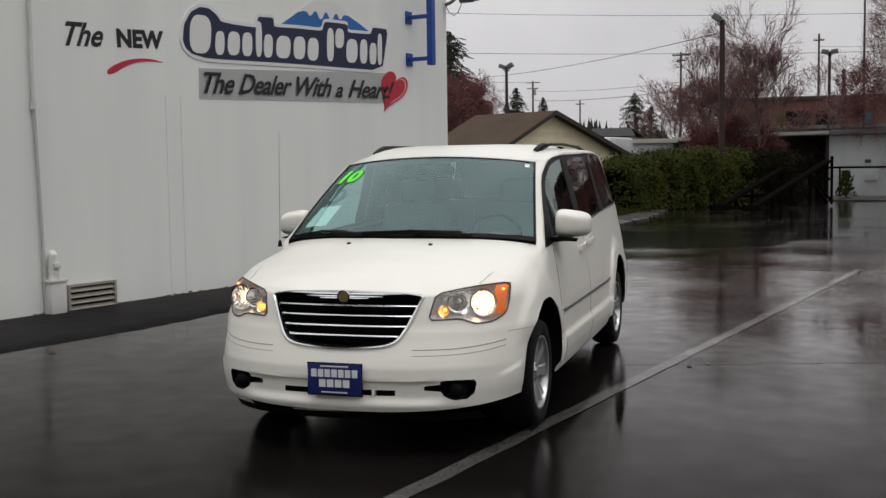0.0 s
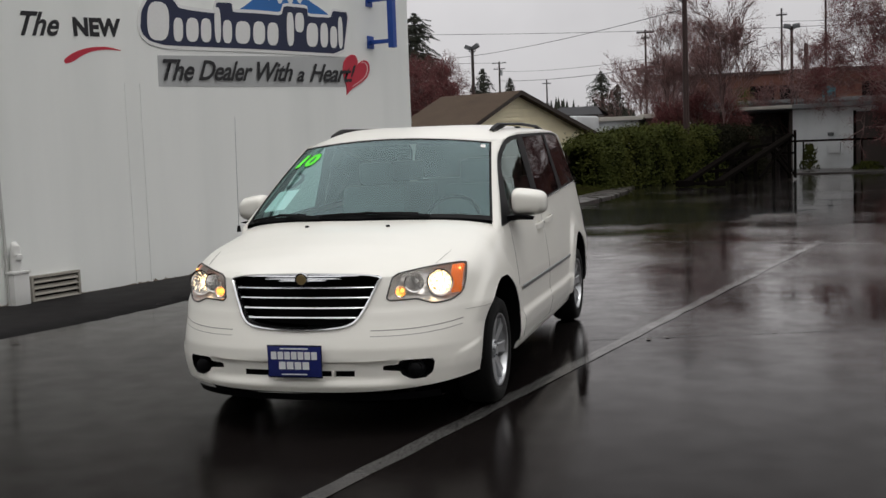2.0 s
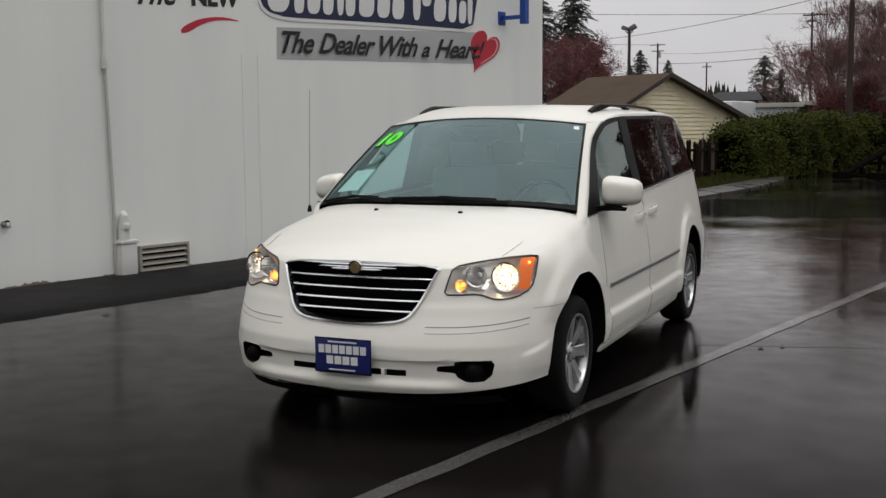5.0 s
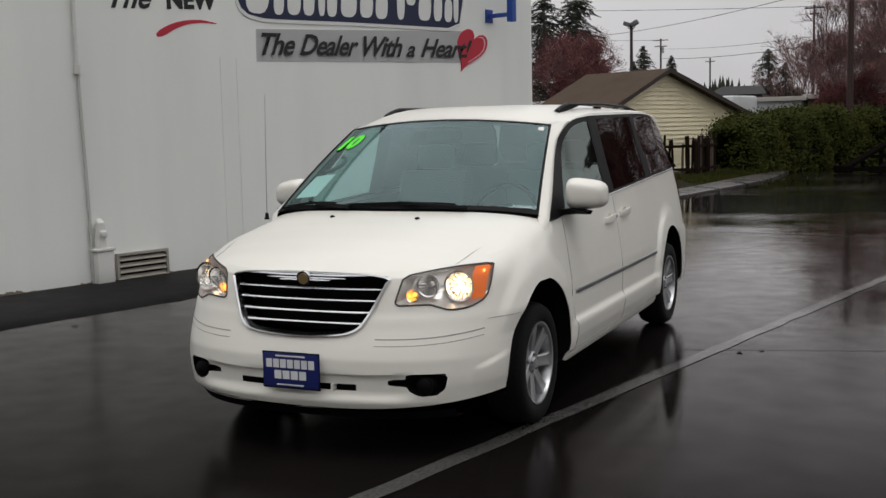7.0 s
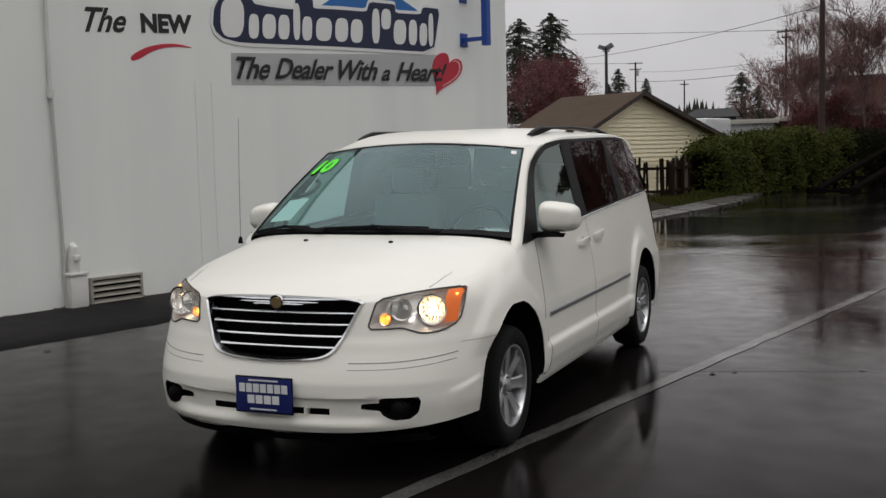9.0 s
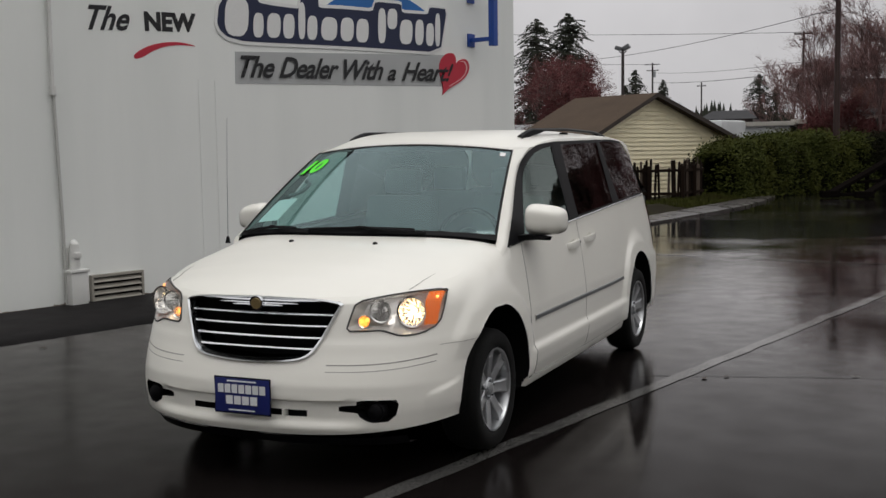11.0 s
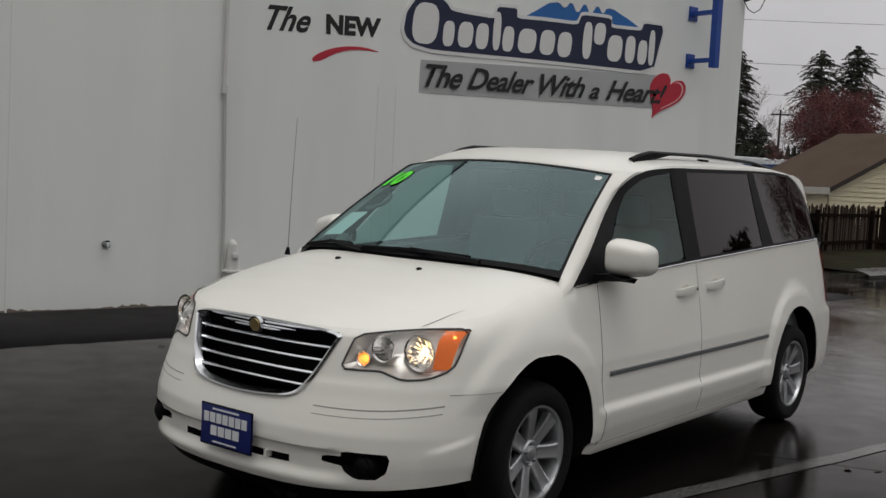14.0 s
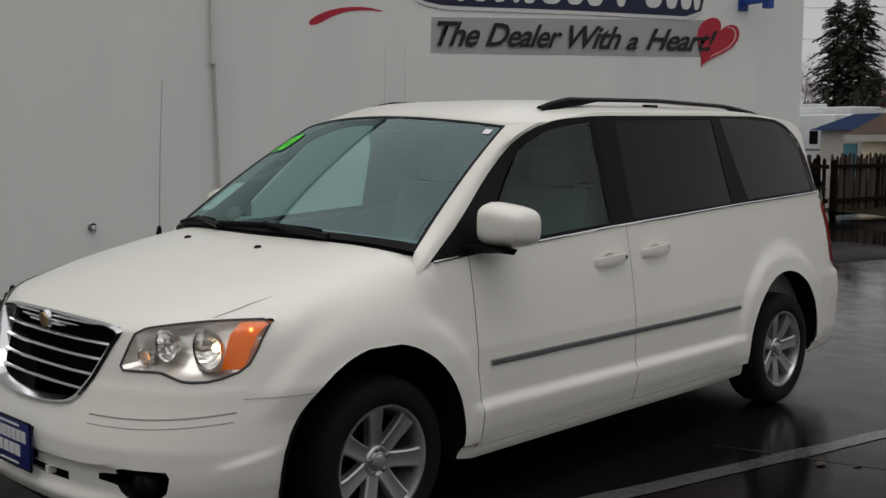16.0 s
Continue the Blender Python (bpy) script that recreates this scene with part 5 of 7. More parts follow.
for sx in (1, -1):
    # roof rail
    rail = []
    for k in range(31):
        t = k / 30
        y = 1.26 + 2.08 * t
        lift = 0.040 * min(1.0, t / 0.10, (1 - t) / 0.22) ** 0.8 - 0.015
        base = lerp_table(y, CROWN) - 0.085 * abs(0.60 / 0.72) ** 5.0
        rail.append((sx * (0.595 + 0.012 * math.sin(math.pi * t)), y, base + 0.004 + lift))
    bm = bmesh.new()
    rows = []
    for k, p in enumerate(rail):
        foot = -0.010 - 0.024 * min(1.0, max(0.0, (6 - k) / 2.5, (k - 24) / 2.5))
        rows.append([Vector(p) + Vector((sx * a, 0, b)) for a, b in ((-0.016, foot), (-0.015, 0.002), (-0.007, 0.009), (0.007, 0.009), (0.017, 0.000), (0.018, foot))])
    grid(bm, rows, closed=True, flip=sx > 0)
    rl = part("roof_rail", bm, M_BLACKTRIM, van, "black roof rail")
    for y in (2.15,):
        base = lerp_table(y, CROWN) - 0.085 * abs(0.60 / 0.72) ** 5.0
        part("rail_foot", boxed(sx * 0.60 - 0.017, sx * 0.60 + 0.017, y - 0.05, y + 0.05, base - 0.02, base + 0.008, 0.006), M_BLACKTRIM, rl)
    # body side moulding
    bm = bmesh.new()
    rows = []
    for k in range(41):
        y = 0.575 + 1.99 * k / 40
        z = 0.616 + 0.004 * k / 40
        x = side_x(y, z)
        rows.append([(sx * (x - 0.001), y, z - 0.013), (sx * (x + 0.008), y, z - 0.010), (sx * (x + 0.010), y, z), (sx * (x + 0.008), y, z + 0.010), (sx * (x - 0.001), y, z + 0.013)])
    grid(bm, rows, flip=sx < 0)
    part("side_moulding", bm, M_STRIP, van, "dark metallic side moulding")
    # door handles with cups
    for y0, y1, z in ((1.300, 1.545, 0.960), (1.675, 1.920, 0.977)):
        bm = bmesh.new()
        rows = []
        for k in range(13):
            t = k / 12
            y = y0 + (y1 - y0) * t
            b = 0.032 * (math.sin(math.pi * min(1, max(0, t))) ** 0.35 if 0 < t < 1 else 0)
            x = side_x(y, z) + b
            h = 0.017 + 0.004 * math.sin(math.pi * t)
            zz = z + 0.014 * (t - 0.5)
            rows.append([(sx * (x - 0.012), y, zz - h), (sx * (x - 0.002), y, zz - h), (sx * x, y, zz - h * 0.4), (sx * x, y, zz + h * 0.4), (sx * (x - 0.002), y, zz + h), (sx * (x - 0.012), y, zz + h)])
        grid(bm, rows, closed=True, flip=sx < 0)
        hd = part("door_handle", bm, M_PAINT, van)
        bm = bmesh.new()
        rows = []
        yc = (y0 + y1) / 2 - 0.01
        for r, d in ((0.042, 0.0012), (0.041, -0.001), (0.025, -0.002), (0.005, -0.0025)):
            rows.append([(sx * (side_x(yc, z) + 0.002 + d), yc + 1.15 * r * math.cos(a), z + 0.75 * r * math.sin(a)) for a in [2 * math.pi * k / 24 for k in range(24)]])
        grid(bm, rows, closed=True, flip=sx > 0)
        part("handle_cup", bm, M_PAINT, hd)
        if y0 < 1.5:
            part("lock", tube(bmesh.new(), [(sx * (side_x(1.525, z) + 0.015), 1.525, z + 0.006), (sx * (side_x(1.525, z) + 0.024), 1.525, z + 0.006)], 0.009, 10), M_GAP, hd)
    # wing mirror
    bm = bmesh.new()
    bmesh.ops.create_cube(bm, size=1)
    bmesh.ops.subdivide_edges(bm, edges=bm.edges[:], cuts=7, use_grid_fill=True)
    for v in bm.verts:
        p = v.co * 2
        q = Vector([math.copysign(abs(c), c) for c in p])
        l6 = (abs(p.x) ** 4 + abs(p.y) ** 4 + abs(p.z) ** 4) ** 0.25
        q = p / l6
        front = 1 - 0.22 * max(0, -q.y)
        x = 1.008 + 0.110 * q.x * (1 - 0.10 * max(0, -q.y))
        z = 1.163 + 0.084 * q.z * front * (1 - 0.06 * q.x) - 0.012 * q.x * (q.z > 0)
        y = 0.580 + 0.080 * q.y + 0.045 * (q.x + 1) * 0.5
        v.co = Vector((sx * (x - (0.025 if sx > 0 else 0.07)), y, z))
    if sx < 0:
        bmesh.ops.reverse_faces(bm, faces=bm.faces[:])
    mir = part("wing_mirror", bm, M_PAINT, van)
    bm = bmesh.new()
    grid(bm, [[(sx * 0.86, 0.49, 1.05), (sx * 0.92, 0.52, 1.06), (sx * 1.0, 0.56, 1.062)], [(sx * 0.86, 0.47, 1.085), (sx * 0.92, 0.49, 1.088), (sx * 1.01, 0.53, 1.07)], [(sx * 0.86, 0.60, 1.085), (sx * 0.92, 0.62, 1.085), (sx * 1.01, 0.63, 1.07)], [(sx * 0.86, 0.60, 1.045), (sx * 0.92, 0.62, 1.05), (sx * 1.0, 0.62, 1.048)]], flip=sx < 0)
    part("mirror_arm", bm, M_BLACKTRIM, mir, "black mirror foot")
    bm = bmesh.new()
    box(bm, sx * (0.97 if sx > 0 else 0.93) - 0.085, sx * (0.97 if sx > 0 else 0.93) + 0.085, 0.688, 0.694, 1.095, 1.215, 0.02)
    part("mirror_glass", bm, M_CHROME, mir, "mirror glass")
    # tail lamp wrapping the corner
    bm = bmesh.new()
    rows = []
    for k in range(13):
        z = 0.768 + 0.36 * k / 12
        row = []
        for a in [0.12 + 1.0 * j / 10 for j in range(11)]:
            p = skin("rear", a, z)
            row.append((sx * (p.x + 0.006), p.y + 0.006, z))
        rows.append(row)
    grid(bm, rows, flip=sx < 0)
    part("tail_lamp", bm, M_TAIL, van, "red tail lamp")

# wheels
WHEEL_X = 0.80
bm = lathe(bmesh.new(), [(-0.11, 0.20), (-0.115, 0.23), (-0.112, 0.275), (-0.10, 0.308), (-0.07, 0.322), (-0.03, 0.327), (0.03, 0.327), (0.07, 0.322), (0.098, 0.307), (0.106, 0.278), (0.104, 0.25), (0.100, 0.232), (0.094, 0.226), (0.088, 0.215)], 64)
tyre_me = bpy.data.meshes.new("tyre")
bm.to_mesh(tyre_me)
bm.free()
tyre_me.materials.append(M_RUBBER)
for poly in tyre_me.polygons:
    poly.use_smooth = True
# rim barrel and lip
bm = lathe(bmesh.new(), [(0.090, 0.222), (0.099, 0.221), (0.097, 0.212), (0.075, 0.204), (0.0, 0.198), (-0.08, 0.20), (-0.09, 0.215)], 56)
# seven tapered spokes with raised edges
for k in range(7):
    a = 2 * math.pi * (k + 0.15) / 7
    sp = []
    for r, w, x in ((0.045, 0.033, 0.058), (0.085, 0.031, 0.066), (0.13, 0.032, 0.074), (0.175, 0.036, 0.082), (0.208, 0.043, 0.084)):
        sp.append([Vector((x - 0.035, w * 1.0, r)), Vector((x - 0.004, w, r)), Vector((x, w * 0.78, r)), Vector((x - 0.006, 0, r)), Vector((x, -w * 0.78, r)), Vector((x - 0.004, -w, r)), Vector((x - 0.035, -w, r))])
    m = Matrix.Rotation(a, 4, 'X')
    grid(bm, [[m @ p for p in row] for row in sp], flip=True)
lathe(bm, [(0.03, 0.062), (0.060, 0.060), (0.066, 0.054), (0.060, 0.040), (0.064, 0.032), (0.074, 0.030), (0.078, 0.022), (0.079, 0.001)], 36)
rim_me = bpy.data.meshes.new("rim")
bmesh.ops.recalc_face_normals(bm, faces=bm.faces[:])
bm.to_mesh(rim_me)
bm.free()
rim_me.materials.append(M_ALLOY)
for poly in rim_me.polygons:
    poly.use_smooth = True
rim_me.set_sharp_from_angle(angle=radians(35))
bm = lathe(bmesh.new(), [(0.055, 0.009), (0.070, 0.009), (0.074, 0.006), (0.074, 0.001)], 10)
nut_me = bpy.data.meshes.new("lug_nut")
bm.to_mesh(nut_me)
bm.free()
nut_me.materials.append(M_STRIP)
bm = lathe(bmesh.new(), [(0.0, 0.001), (0.0, 0.15), (-0.02, 0.15), (-0.02, 0.001)], 40)
disc_me = bpy.data.meshes.new("brake_disc")
bm.to_mesh(disc_me)
bm.free()
disc_me.materials.append(M_DARK)
for yw in AXLES:
    for sx in (1, -1):
        wheel = shared("wheel", disc_me, van, Matrix.Translation((sx * WHEEL_X, (0.025 if yw < 1 else 3.105), 0.319)) @ Matrix.Scale(0.972, 4) @ Matrix.Rotation(0 if sx > 0 else math.pi, 4, 'Z') @ Matrix.Rotation(0.35 * yw, 4, 'X'))
        wheel["label"] = "seven-spoke silver alloy wheel"
        shared("tyre", tyre_me, wheel)["label"] = "black tyre"
        shared("rim", rim_me, wheel)
        for k in range(5):
            a = 2 * math.pi * (k + 0.3) / 5
            shared("lug_nut", nut_me, wheel, Matrix.Translation((0, 0.046 * math.cos(a), 0.046 * math.sin(a))))

# wipers, washer jets, antenna
for u0, u1, h0, h1, pivot in ((-0.95, -0.46, 0.020, 0.045, -0.30), (-0.36, 0.46, 0.020, 0.040, 0.55)):
    blade = [screen(u0 + (u1 - u0) * k / 12, h0 + (h1 - h0) * math.sin(math.pi * (k / 12) * 0.8)) + Vector((0, -0.008, 0.010)) for k in range(13)]
    wp = part("wiper", tube(bmesh.new(), blade, 0.008, 6), M_BLACKTRIM, van, "black wiper blade")
    arm = [screen(pivot, 0.0) + Vector((0, -0.03, 0.012)), screen((pivot + u0 + u1) / 3, 0.02) + Vector((0, -0.02, 0.018)), blade[6] + Vector((0, -0.004, 0.008))]
    part("wiper_arm", tube(bmesh.new(), arm, [0.013, 0.009, 0.006], 6), M_BLACKTRIM, wp)
for x, y in ((0.245, -0.05), (-0.285, -0.03)):
    bm = bmesh.new()
    bmesh.ops.create_uvsphere(bm, u_segments=10, v_segments=6, radius=0.014, matrix=Matrix.Translation((x, y, hood_z(x, y) + 0.002)) @ Matrix.Diagonal((1, 1.2, 0.6, 1)))
    part("washer_jet", bm, M_BLACKTRIM, van)
ant = part("antenna", tube(bmesh.new(), [(-0.845, 0.17, 1.05), (-0.847, 0.185, 1.45), (-0.85, 0.205, 1.77)], [0.0024, 0.0018, 0.0013], 6), M_STEEL, van, "thin grey whip antenna")
part("antenna_base", tube(bmesh.new(), [(-0.845, 0.168, 1.035), (-0.845, 0.17, 1.075)], [0.016, 0.008], 10), M_BLACKTRIM, ant)

# figures and papers on the windscreen
PN = Vector((0, -0.6, 0.8))


def on_screen(bm, u0, u1, h0, h1, lift, lean=0.0):
    for v in bm.verts:
        v.co = screen(u0 + (u1 - u0) * v.co.x + lean * v.co.y, h0 + (h1 - h0) * v.co.y) + PN * lift
    return bm


tagged(part("price_year", on_screen(words("10", 0.2, 0.055), -0.93, -0.70, 0.68, 0.86, 0.006), M_GREEN, ws, "bright green figures stuck on the glass", smooth=False))
part("figure_edge", on_screen(words("10", 0.2, 0.085), -0.935, -0.695, 0.672, 0.868, 0.0045), M_BLACKTRIM, ws, "black outline of the figures", smooth=False)
bm = bmesh.new()
grid(bm, [[(u, h, 0) for u in (0, 0.5, 1)] for h in (0, 0.5, 1)])
part("paper", on_screen(bm, -0.93, -0.72, 0.14, 0.38, -0.006, 0.03), M_PAPER, van, "white price sheet behind the glass", smooth=False)
bm = bmesh.new()
grid(bm, [[(u, h, 0) for u in (0, 1)] for h in (0, 1)])
part("sticker", on_screen(bm, 0.90, 0.945, 0.90, 0.945, 0.004), M_PAPER, ws, "small white service sticker", smooth=False)

# ---- cabin ----
bm = bmesh.new()
rows = []
for k in range(21):
    u = -1 + 2 * k / 20
    y0 = 0.14 + 0.175 * u * u
    rows.append([(0.76 * u, y0, 1.095), (0.76 * u, y0 + 0.25, 1.09 + 0.02 * math.cos(3 * u)), (0.77 * u, 0.66 + 0.05 * abs(u), 1.06), (0.77 * u, 0.72 + 0.05 * abs(u), 1.0), (0.77 * u, 0.66, 0.70)])
grid(bm, rows, flip=False)
part("dashboard", bm, M_INTERIOR, van, "dark grey dashboard")
bm = bmesh.new()
box(bm, -0.83, 0.83, 0.5, 3.8, 0.36, 0.40, 0.01)
part("cabin_floor", bm, M_INTERIOR, van)
for sx in (1, -1):
    bm = bmesh.new()
    grid(bm, [[(sx * 0.80, 0.45, 0.4), (sx * 0.80, 3.8, 0.4)], [(sx * 0.82, 0.45, 0.95), (sx * 0.78, 3.8, 1.0)], [(sx * 0.835, 0.45, 1.04), (sx * 0.80, 3.75, 1.17)]], flip=sx > 0)
    part("door_trim", bm, M_INTERIOR, van)
bm = bmesh.new()
grid(bm, [[(-0.60, 0.95, 1.56), (0.60, 0.95, 1.56)], [(-0.66, 2.2, 1.62), (0.66, 2.2, 1.62)], [(-0.6, 3.5, 1.585), (0.6, 3.5, 1.585)]])
part("headliner", bm, M_SEAT, van)


def seat(x, y, w):
    bm = bmesh.new()
    box(bm, x - w / 2, x + w / 2, y - 0.26, y + 0.26, 0.62, 0.78, 0.05)
    s = part("seat", bm, M_SEAT, van, "grey cloth seat")
    bm = bmesh.new()
    box(bm, x - w / 2, x + w / 2, y + 0.16, y + 0.32, 0.70, 1.28, 0.06)
    bmesh.ops.transform(bm, matrix=Matrix.Translation((0, y + 0.2, 0.7)) @ Matrix.Rotation(radians(-12), 4, 'X') @ Matrix.Translation((0, -y - 0.2, -0.7)), verts=bm.verts[:])
    part("seat_back", bm, M_SEAT, s)
    bm = bmesh.new()
    box(bm, x - 0.13, x + 0.13, y + 0.30, y + 0.40, 1.27, 1.44, 0.04)
    part("headrest", bm, M_SEAT, s)


for x, y, w in ((0.40, 1.28, 0.52), (-0.40, 1.28, 0.52), (0.42, 2.15, 0.50), (-0.42, 2.15, 0.50), (0.0, 3.0, 1.2)):
    seat(x, y, w)
bm = bmesh.new()
st = Matrix.Translation((0.40, 0.86, 1.03)) @ Matrix.Rotation(radians(62), 4, 'X')
tube(bm, [st @ Vector((0.19 * math.cos(a), 0.19 * math.sin(a), 0)) for a in [2 * math.pi * k / 32 for k in range(33)]], 0.015, 8, False)
for a in (0.2, math.pi - 0.2, 1.5 * math.pi):
    tube(bm, [st @ Vector((0, 0, -0.02)), st @ Vector((0.19 * math.cos(a), 0.19 * math.sin(a), 0))], 0.018, 6)
bmesh.ops.create_uvsphere(bm, u_segments=12, v_segments=8, radius=0.075, matrix=st @ Matrix.Diagonal((1, 1, 0.5, 1)))
part("steering_wheel", bm, M_BLACKTRIM, van, "dark grey steering wheel")
bm = bmesh.new()
box(bm, -0.12, 0.12, 0.86, 0.89, 1.47, 1.54, 0.02)
part("rear_view_mirror", bm, M_BLACKTRIM, van)
# grab handle on the passenger's windscreen pillar
a, b = screen(-0.90, 0.66) + Vector((0, 0.07, -0.03)), screen(-0.93, 0.46) + Vector((0, 0.07, -0.02))
loop = [a + (b - a) * t + Vector((0.055, 0.01, 0)) * math.sin(math.pi * t) ** 0.6 for t in [k / 12 for k in range(13)]]
part("grab_handle", tube(bmesh.new(), loop, 0.012, 8), M_INTERIOR, van, "grey grab handle on the pillar")

# ---- verge, pavement and puddle ----
bm = bmesh.new()
rows = []
inner = [(-2.95, 17.4), (-2.75, 18.6), (-2.45, 22), (-2.05, 27), (-1.55, 32), (-0.9, 38), (0.2, 44)]
outer_v = [(-9.5, 15.8), (-5.2, 18.5), (-5.0, 23.0), (-4.6, 26.5), (-4.2, 31), (-3.5, 37), (-2.5, 46)]
for (x0, y0), (x1, y1) in zip(inner, outer_v):
    rows.append([(x0 + (x1 - x0) * k / 10, y0 + (y1 - y0) * k / 10, 0.03 + 0.12 * min(1, k / 3) + 0.04 * noise.noise((x0 + k, y0, 0))) for k in range(11)])
fine = []
for a, b in zip(rows, rows[1:]):
    for t in range(8):
        fine.append([Vector(p) + (Vector(q) - Vector(p)) * t / 8 + Vector((0, 0, 0.02 * noise.noise((p[0] * 1.5, p[1] + (q[1] - p[1]) * t / 8, 5)))) for p, q in zip(a, b)])
fine.append([Vector(p) for p in rows[-1]])
grid(bm, fine)
tagged(part("ground_verge", bm, M_SOIL), "dark muddy verge with moss and patchy grass", "verge", kind="structure")

blade_v, blade_f = [], []
rg = random.Random(5)
for _ in range(9000):
    t = rg.uniform(0.36, 0.86)
    j = min(int(t * (len(fine) - 1)), len(fine) - 2)
    k = min(int(rg.random() ** 1.4 * 6), 5)
    p = fine[j][k] + (fine[j + 1][k] - fine[j][k]) * rg.random() + (fine[j][k + 1] - fine[j][k]) * rg.random()
    h, a = rg.uniform(0.04, 0.13), rg.uniform(0, 6.28)
    d = Vector((math.cos(a), math.sin(a), 0)) * 0.016
    n = len(blade_v)
    blade_v += [p - d, p + d, p + Vector((rg.uniform(-.05, .05), rg.uniform(-.05, .05), h))]
    blade_f.append((n, n + 1, n + 2))
me = bpy.data.meshes.new("grass")
me.from_pydata(blade_v, [], blade_f)
me.materials.append(M_GRASS)
tagged(new("grass", me), "tufts of wet grass on the verge", "grass", kind="stuff")

bm = bmesh.new()
rows = []
for (x0, y0), (x1, y1) in zip([(-2.4, 16.2), (-2.15, 18.0), (-1.65, 21.8), (-1.3, 25.0), (-1.25, 28.0), (-1.35, 31.0)], [(-3.0, 17.2), (-2.76, 18.6), (-2.46, 22), (-2.2, 25.2), (-1.95, 28.2), (-1.6, 31.5)]):
    rows.append([(x0, y0, -0.01), (x0, y0, 0.05), (x0 + (x1 - x0) * 0.15, y0 + (y1 - y0) * 0.15, 0.075), (x1, y1, 0.085)])
grid(bm, rows, flip=True)
rows = []
for (x0, y0), (x1, y1) in zip([(4.0, 40.4), (6.5, 40.0), (14, 37.5)], [(4.2, 45.3), (8.0, 45.0), (14, 44)]):
    rows.append([(x0, y0, -0.01), (x0, y0, 0.05), (x0 + (x1 - x0) * 0.15, y0 + (y1 - y0) * 0.15, 0.075), (x1, y1, 0.085)])
grid(bm, rows, flip=True)
tagged(part("pavement_verge", bm, M_CONCRETE), "wet concrete pavement with a low kerb", "pavement", kind="structure")

bm = bmesh.new()
M_WATER = material("rain_water", (0.008, 0.008, 0.009), 0.09, ior=1.33, bump=0.06, bump_scale=2.0)
for cx, cy, rx, ry, z in ((0.1, 16.8, 2.9, 2.4, 0.003),):
    ring = []
    for k in range(72):
        a = 2 * math.pi * k / 72
        r = 1 + 0.34 * noise.noise((math.cos(a) * 1.7, math.sin(a) * 1.7, 2.2)) + 0.22 * noise.noise((math.cos(a) * 6, math.sin(a) * 6, 8))
        ring.append(bm.verts.new((cx + rx * r * math.cos(a), cy + ry * r * math.sin(a), z)))
    bm.faces.new(ring)
tagged(part("water_puddle", bm, M_WATER, smooth=False), "broad still puddle on the asphalt", "puddle", kind="structure")
for cx, cy, rx, ry in ((-1.9, 4.9, 0.55, 0.22),):
    bm = bmesh.new()
    ring = []
    for k in range(40):
        a = 2 * math.pi * k / 40
        r = 1 + 0.4 * noise.noise((math.cos(a) * 2 + cx, math.sin(a) * 2, 4))
        ring.append(bm.verts.new((cx + rx * r * math.cos(a), cy + ry * r * math.sin(a), 0.003)))
    bm.faces.new(ring)
    tagged(part("water_puddle", bm, M_WATER, smooth=False), "small shallow puddle on the asphalt", "puddle", kind="structure")

# ---- timber fence ----
fence = thing("picket_fence", Matrix.Identity(4), "uneven weathered dark timber picket fence", "fence")
run = [Vector(p) for p in ((-9.0, 16.9), (-5.3, 17.3), (-4.8, 24.2), (-3.3, 25.5), (-3.05, 27.6))]
rg = random.Random(11)
bm = bmesh.new()
sh = [(-0.034, 0), (0.034, 0), (0.034, 0.97), (0.0, 1.0), (-0.034, 0.97)]
slab(bm, sh, 0.018, Matrix.Rotation(radians(90), 4, 'X'))
picket_me = bpy.data.meshes.new("picket")
bm.to_mesh(picket_me)
bm.free()
picket_me.materials.append(M_FENCE)
pale_me = picket_me.copy()
pale_me.materials[0] = M_FENCE_PALE
for a, b in zip(run, run[1:]):
    L = (b - a).length
    d = (b - a) / L
    ang = math.atan2(d.y, d.x)
    for z in (0.30, 0.95):
        bm = bmesh.new()
        box(bm, 0, L, -0.06, -0.015, z, z + 0.08, 0.005)
        r = part("rail", bm, M_FENCE, fence, smooth=False)
        r.matrix_basis = Matrix.Translation((*a, 0)) @ Matrix.Rotation(ang, 4, 'Z')
    s = 0.05
    while s < L - 0.04:
        p = a + d * s
        gap = (p - Vector((-3.75, 25.1))).length < 0.32 and rg.random() < 0.75
        if not gap:
            even = a is run[0] or a is run[1]
            h = 1.16 + (rg.uniform(-0.06, 0.06) if even else rg.uniform(-0.16, 0.18))
            me = pale_me if rg.random() < (0.6 if even else 0.25) else picket_me
            o = shared("picket", me, fence, Matrix.Translation((*p, 0.05)) @ Matrix.Rotation(ang, 4, 'Z') @ Matrix.Rotation(radians(rg.uniform(-2.5, 2.5)), 4, 'Y') @ Matrix.Diagonal((1, 1, h, 1)))
        s += rg.uniform(0.068, 0.078)
    for s in (0.0, L * 0.5):
        p = a + d * s
        o = part("post", boxed(-0.05, 0.05, -0.05, 0.05, 0, 1.12, 0.01), M_FENCE, fence, smooth=False)
        o.matrix_basis = Matrix.Translation((*(p - Vector((-d.y, d.x)) * 0.1), 0))

# ---- cream garage with a brown roof ----
GA, GB = Vector((-7.41, 28.8)), Vector((-3.72, 35.96))
g_w = (GB - GA).length
garage = thing("garage", Matrix.Translation((*GA, 0)) @ Matrix.Rotation(math.atan2(GB.y - GA.y, GB.x - GA.x), 4, 'Z'), "cream lap-sided garage with a brown shingle gable roof", "garage")
EAVE, PEAK, G_L = (1.73, 1.99), 3.44, 3.2
RIDGE_X = 3.72


